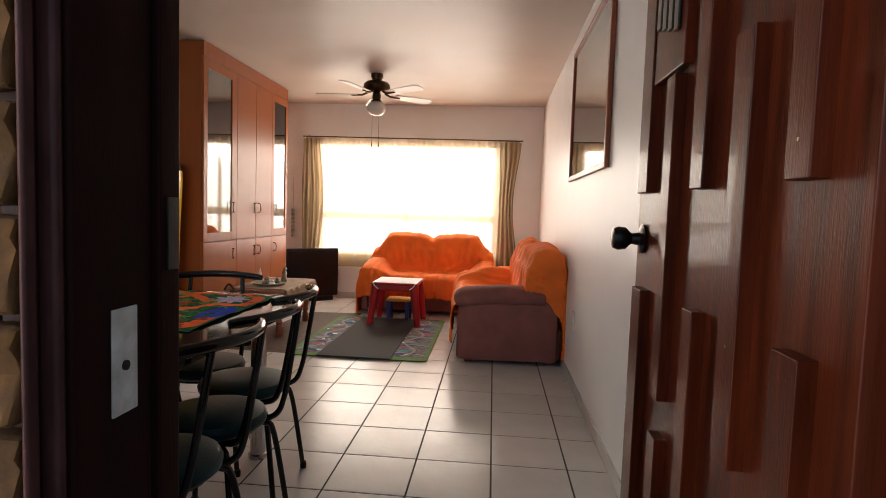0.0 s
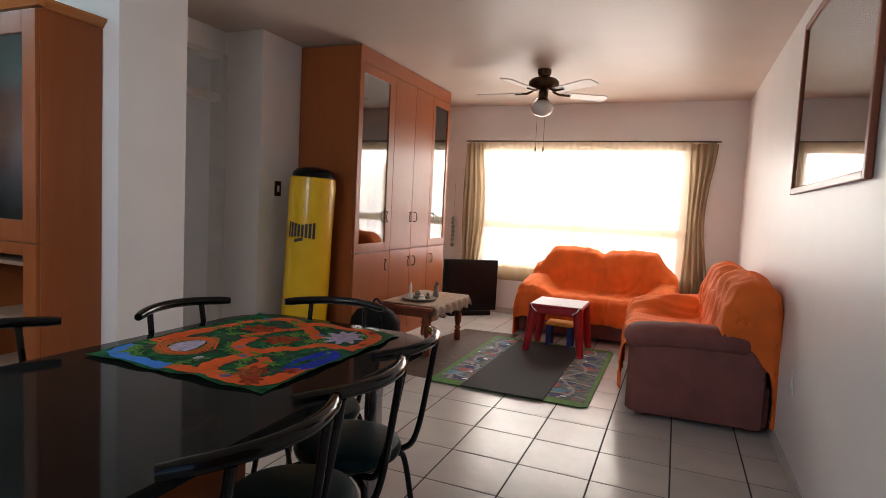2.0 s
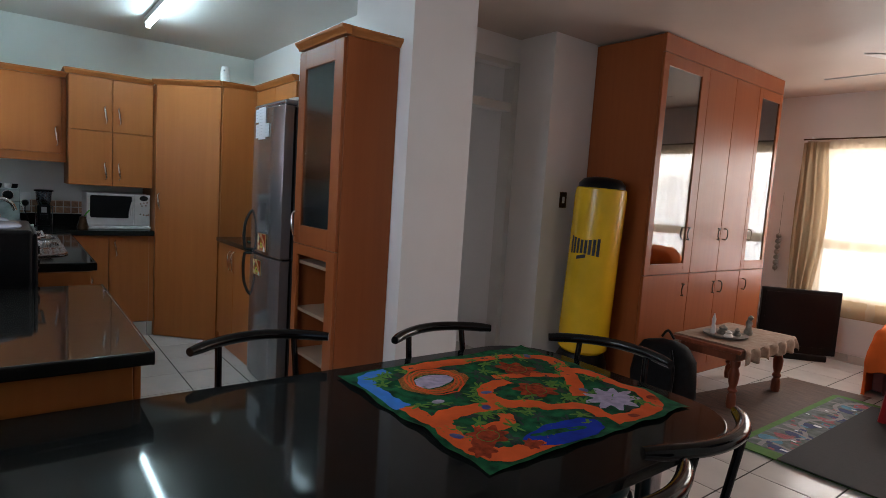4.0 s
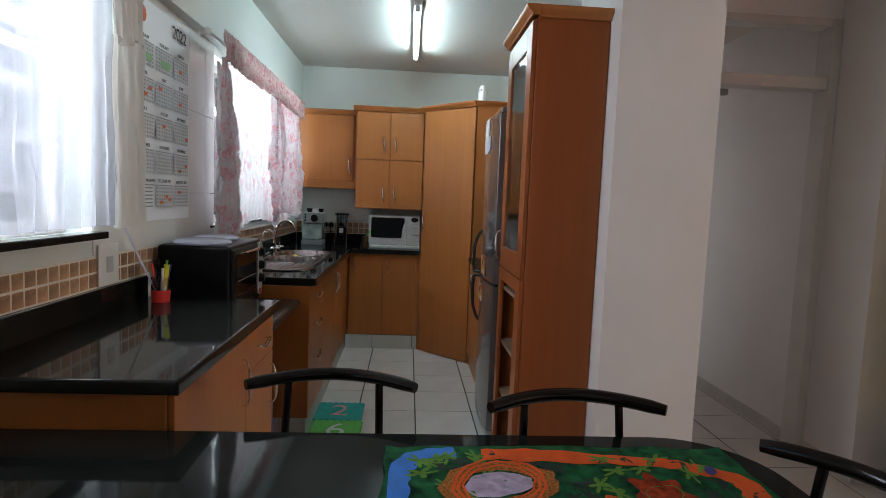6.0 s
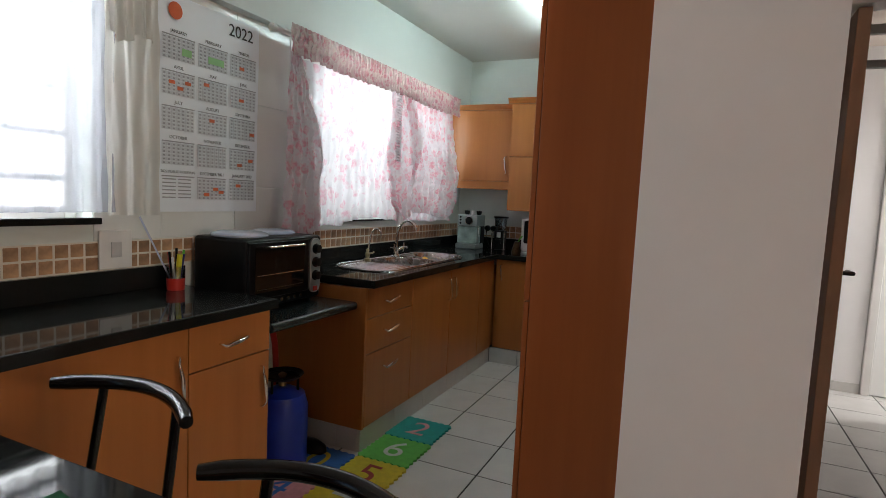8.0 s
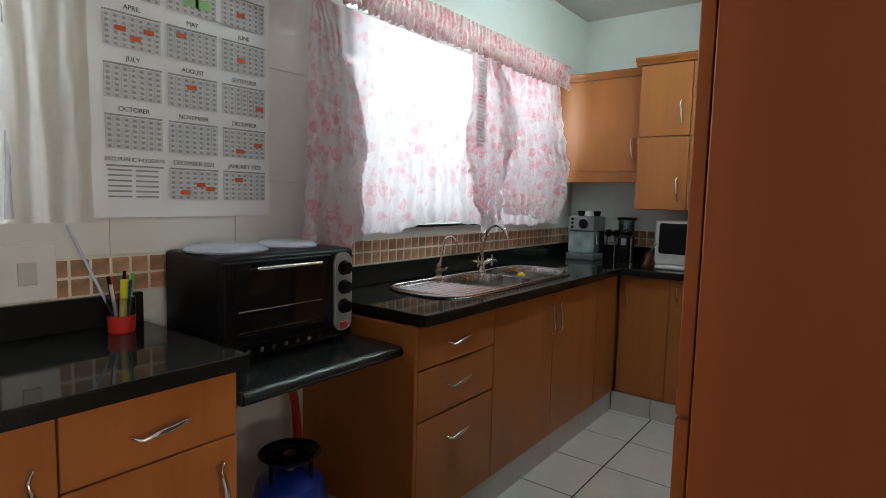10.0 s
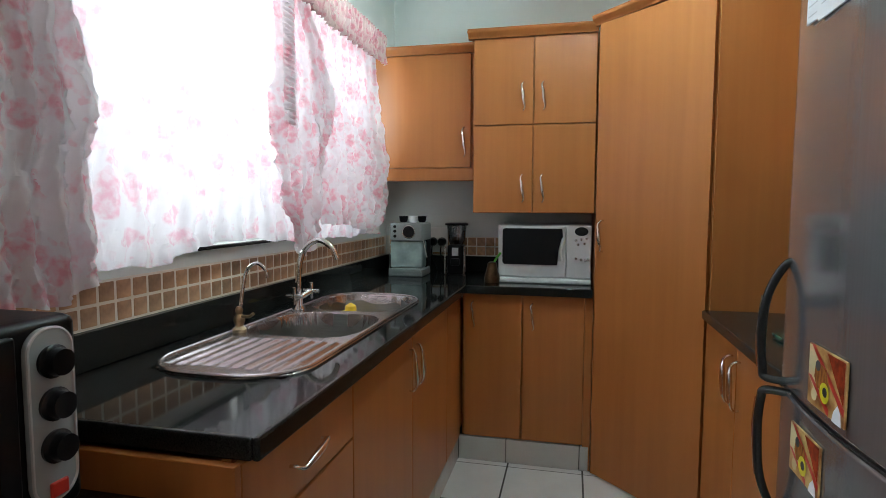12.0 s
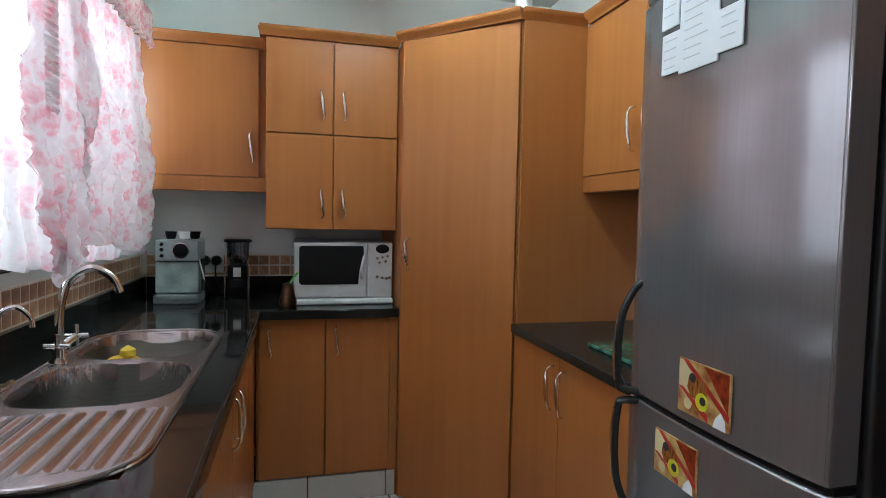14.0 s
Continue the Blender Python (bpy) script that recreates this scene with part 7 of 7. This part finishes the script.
for x in (-2.88, -3.02, -3.06):
    part("marked_week", bx(x - 0.05, x, EY + 0.0186, EY + 0.0192, 1.87, 1.90), M["inkg"], CA, smooth=False)
part("emblem", lathe(B(), [(0.035, 0), (0.034, 0.0006)], (-2.847, EY + 0.0192, 2.045), 24, rx90), M["inko"], CA)

# tube light
tl = thing("tube_light", "fluorescent tube light fixed to the kitchen ceiling, switched on", "ceiling light", (-4.6, 1.86, CEIL))
part("fitting", bx(-5.22, -4.0, 1.835, 1.885, CEIL - 0.045, CEIL, bevel=0.006), M["whitep"], tl)
part("tube", tube(B(), [(-5.20, 1.86, CEIL - 0.065), (-4.02, 1.86, CEIL - 0.065)], 0.014, 12), M["tubeglow"], tl)
for x in (-5.21, -4.01):
    part("end_cap", bx(x - 0.012, x + 0.012, 1.843, 1.877, CEIL - 0.085, CEIL - 0.045, bevel=0.004), M["whitep"], tl)


# foam play tiles, gas bottle
def foam(x, y, m, char, cm, rot):
    f = thing("foam_tile", "interlocking foam play tile with a cut-out number", "play mat", (x, y, 0), "foam play tiles")
    s, n = 0.14, 7
    pts = []
    for side in range(4):
        a = radians(90 * side)
        for k in range(n * 2):
            t = -s + 2 * s * k / (n * 2)
            d = s + (0.008 if k % 2 else -0.004)
            pts.append((x + t * math.cos(a) + d * math.sin(a), y + t * math.sin(a) - d * math.cos(a)))
    part("base", prism(B(), pts, 0.0005, 0.010), M[m], f, smooth=False)
    words("number", char, 0.24, Matrix.Translation((x, y, 0.0112)) @ Matrix.Rotation(radians(rot), 4, "Z"), M[cm], f)


for i, (x, y, m, c, cm_) in enumerate(((-3.895, 1.46, "teal", "2", "pfoam"), (-3.605, 1.47, "gfoam", "6", "wfoam"), (-3.315, 1.48, "yfoam", "5", "rfoam"), (-3.025, 1.49, "yfoam", "7", "wfoam"), (-3.31, 1.19, "bfoam", "0", "yfoam"), (-3.02, 1.20, "pfoam", "4", "bfoam"))):
    foam(x, y, m, c, cm_, 90)
gb = thing("gas_bottle", "blue gas bottle standing below the low worktop", "gas bottle", (-3.165, 1.095, 0))
part("bottle", lathe(B(), [(0.11, 0.012), (0.125, 0.03), (0.128, 0.06), (0.128, 0.36), (0.11, 0.43), (0.05, 0.46), (0.03, 0.47)], (-3.165, 1.095, 0), 28), M["gas"], gb)
part("foot_ring", lathe(B(), [(0.10, 0.011), (0.105, 0.011), (0.105, 0.04), (0.10, 0.04)], (-3.165, 1.095, 0), 24), M["gas"], gb)
part("collar", tube(B(), [(-3.165 + 0.075 * math.cos(a), 1.095 + 0.075 * math.sin(a), 0.52) for a in [2 * math.pi * k / 20 for k in range(20)]], 0.008, 6, True), M["blackp"], gb)
for a in (0, 120, 240):
    part("collar_stay", tube(B(), [(-3.165 + 0.075 * math.cos(radians(a)), 1.095 + 0.075 * math.sin(radians(a)), 0.44), (-3.165 + 0.075 * math.cos(radians(a)), 1.095 + 0.075 * math.sin(radians(a)), 0.52)], 0.007, 6), M["blackp"], gb)
part("valve", lathe(B(), [(0.018, 0.46), (0.02, 0.49), (0.012, 0.51), (0.022, 0.53), (0.01, 0.54)], (-3.165, 1.095, 0), 12), M["brass"], gb)
part("burner_dish", lathe(B(), [(0.03, 0.50), (0.085, 0.515), (0.105, 0.535), (0.102, 0.538), (0.08, 0.522), (0.01, 0.512)], (-3.165, 1.095, 0), 28), M["blackp"], gb, "black round burner dish")
gb.scale = (0.94, 0.94, 0.88)
sh = thing("slipper", "dark slipper beside the sink cabinet", "shoe", (-3.37, 1.05, 0.0))
bm = lathe(B(), [(0.04, 0), (0.048, 0.02), (0.045, 0.05), (0.03, 0.07), (0.008, 0.075)], (0, 0, 0), 16)
bm.transform(Matrix.Translation((-3.385, 1.09, 0.0005)) @ Matrix.Diagonal((1, 2.2, 0.9, 1)))
part("upper", bm, M["blackp"], sh)

rd = thing("red_frame", "red tubular metal frame standing below the low worktop", "frame", (-3.2, 0.9, 0))
part("arch", tube(B(), spline([(-3.0, 0.93, 0.005), (-3.02, 0.93, 0.42), (-3.06, 0.92, 0.58), (-3.15, 0.91, 0.64), (-3.28, 0.90, 0.64), (-3.34, 0.89, 0.55), (-3.37, 0.88, 0.3), (-3.38, 0.88, 0.005)], 8), 0.016, 12), M["redp"], rd)
part("crossbar", tube(B(), [(-3.005, 0.93, 0.2), (-3.375, 0.88, 0.2)], 0.012, 10), M["redp"], rd)
for x, y in ((-3.0, 0.93), (-3.38, 0.88)):
    part("foot_cap", lathe(B(), [(0.02, 0), (0.021, 0.02), (0.016, 0.03)], (x, y, 0.0005), 12), M["blackp"], rd)

# ---- wall tiles, mosaic, skirting and floor tiles ----
pieces = {}


def piece(parent, name, key, make, at):
    if key not in pieces:
        pieces[key] = mesh_of(name, *make())
    o = new(name, pieces[key])
    o.parent, o.location = parent, at
    return o


solid("mosaic_bed", bx(-5.99, -1.70, EY, EY + 0.0062, 0.983, 1.096), M["joint"], "pale joint bed of the mosaic border", "tile bed", kind="structure")
solid("mosaic_bed", bx(KX, KX + 0.0062, EY + 0.007, 1.96, 0.983, 1.096), M["joint"], "pale joint bed of the mosaic border", "tile bed", kind="structure")
for k in range(78):
    for r in range(2):
        piece(wall_south, "mosaic_tile", "mos", lambda: (bx(-0.0245, 0.0245, 0, 0.006, -0.0245, 0.0245, bevel=0.003, seg=1), M["mosaic"]), (-1.73 - k * 0.0545, EY + 0.002, 1.0125 + r * 0.0545))
for k in range(22):
    for r in range(2):
        piece(wall_kitchen, "mosaic_tile", "mos2", lambda: (bx(0, 0.006, -0.0245, 0.0245, -0.0245, 0.0245, bevel=0.003, seg=1), M["mosaic"]), (KX + 0.002, 0.79 + k * 0.0545, 1.0125 + r * 0.0545))
for c, (x0, x1) in enumerate(((-2.50 - 0.003, -2.79), (-2.793, -3.20), (-3.203, -3.58), (-3.583, -3.72))):
    for r, (z0, z1) in enumerate(((1.10, 1.33), (1.333, 1.74), (1.743, 2.149))):
        piece(wall_south, "wall_tile", ("wt", c, r), lambda: (bx(x1, x0, EY, EY + 0.005, z0, z1, bevel=0.0015, seg=1), M["wtile"]), (0, 0, 0))


def skirting(x0, y0, x1, y1, n, h=0.075):
    d = V((x1 - x0, y1 - y0, 0))
    L = d.length
    d.normalize()
    g = thing("baseboard", "pale ceramic tile skirting along the wall", "skirting", (x0, y0, 0), kind="structure")
    s = 0.0
    while s < L - 0.02:
        e = min(s + 0.357, L)
        a, b = V((x0, y0, 0)) + d * s, V((x0, y0, 0)) + d * e
        q = [a, b, b + V((*n, 0)) * 0.009, a + V((*n, 0)) * 0.009]
        part("tile", prism(B(), [(v.x, v.y) for v in q], 0, h, 0.001), M["skirt"], g, smooth=False)
        s += 0.36


skirting(RX, 0.75, RX, WY, (-1, 0))
skirting(LX, 6.53, LX, WY, (1, 0))
skirting(LX + 0.01, WY, RX, WY, (0, -1))
skirting(-5.59, 4.12, -3.53, 4.12, (0, -1))
skirting(-3.39, 4.12, LX, 4.12, (0, -1))
skirting(LX, 4.12, LX, 4.59, (1, 0))
skirting(-6.58, 3.06, -2.84, 3.06, (0, 1))
skirting(-6.22, 3.1, -6.22, 4.0, (1, 0))
skirting(-2.70, 2.66, -2.70, 3.08, (1, 0))
T0X, T0Y, TP, G = 0.0144, 3.3705, 0.36, 0.0038
zones = [(-3.06, 0.57, 0.545, 4.12), (-3.06, 0.57, 4.12, 7.37), (-5.425, -3.06, 0.76, 2.95), (-6.6, -3.06, 3.06, 4.12), (-6.6, -5.59, 4.12, 5.5)]
for zx0, zx1, zy0, zy1 in zones:
    for i in range(int((zx0 - T0X) // TP), int((zx1 - T0X) // TP) + 1):
        for j in range(int((zy0 - T0Y) // TP), int((zy1 - T0Y) // TP) + 1):
            x0, x1 = max(T0X + i * TP + G, zx0), min(T0X + (i + 1) * TP - G, zx1)
            y0, y1 = max(T0Y + j * TP + G, zy0), min(T0Y + (j + 1) * TP - G, zy1)
            if x1 - x0 < 0.01 or y1 - y0 < 0.01:
                continue
            w, d = round(x1 - x0, 3), round(y1 - y0, 3)
            piece(floor, "tile", ("ft", w, d), lambda: (bx(-w / 2, w / 2, -d / 2, d / 2, -0.008, 0, bevel=0.0015, seg=1), M["tile"]), ((x0 + x1) / 2, (y0 + y1) / 2, 0))
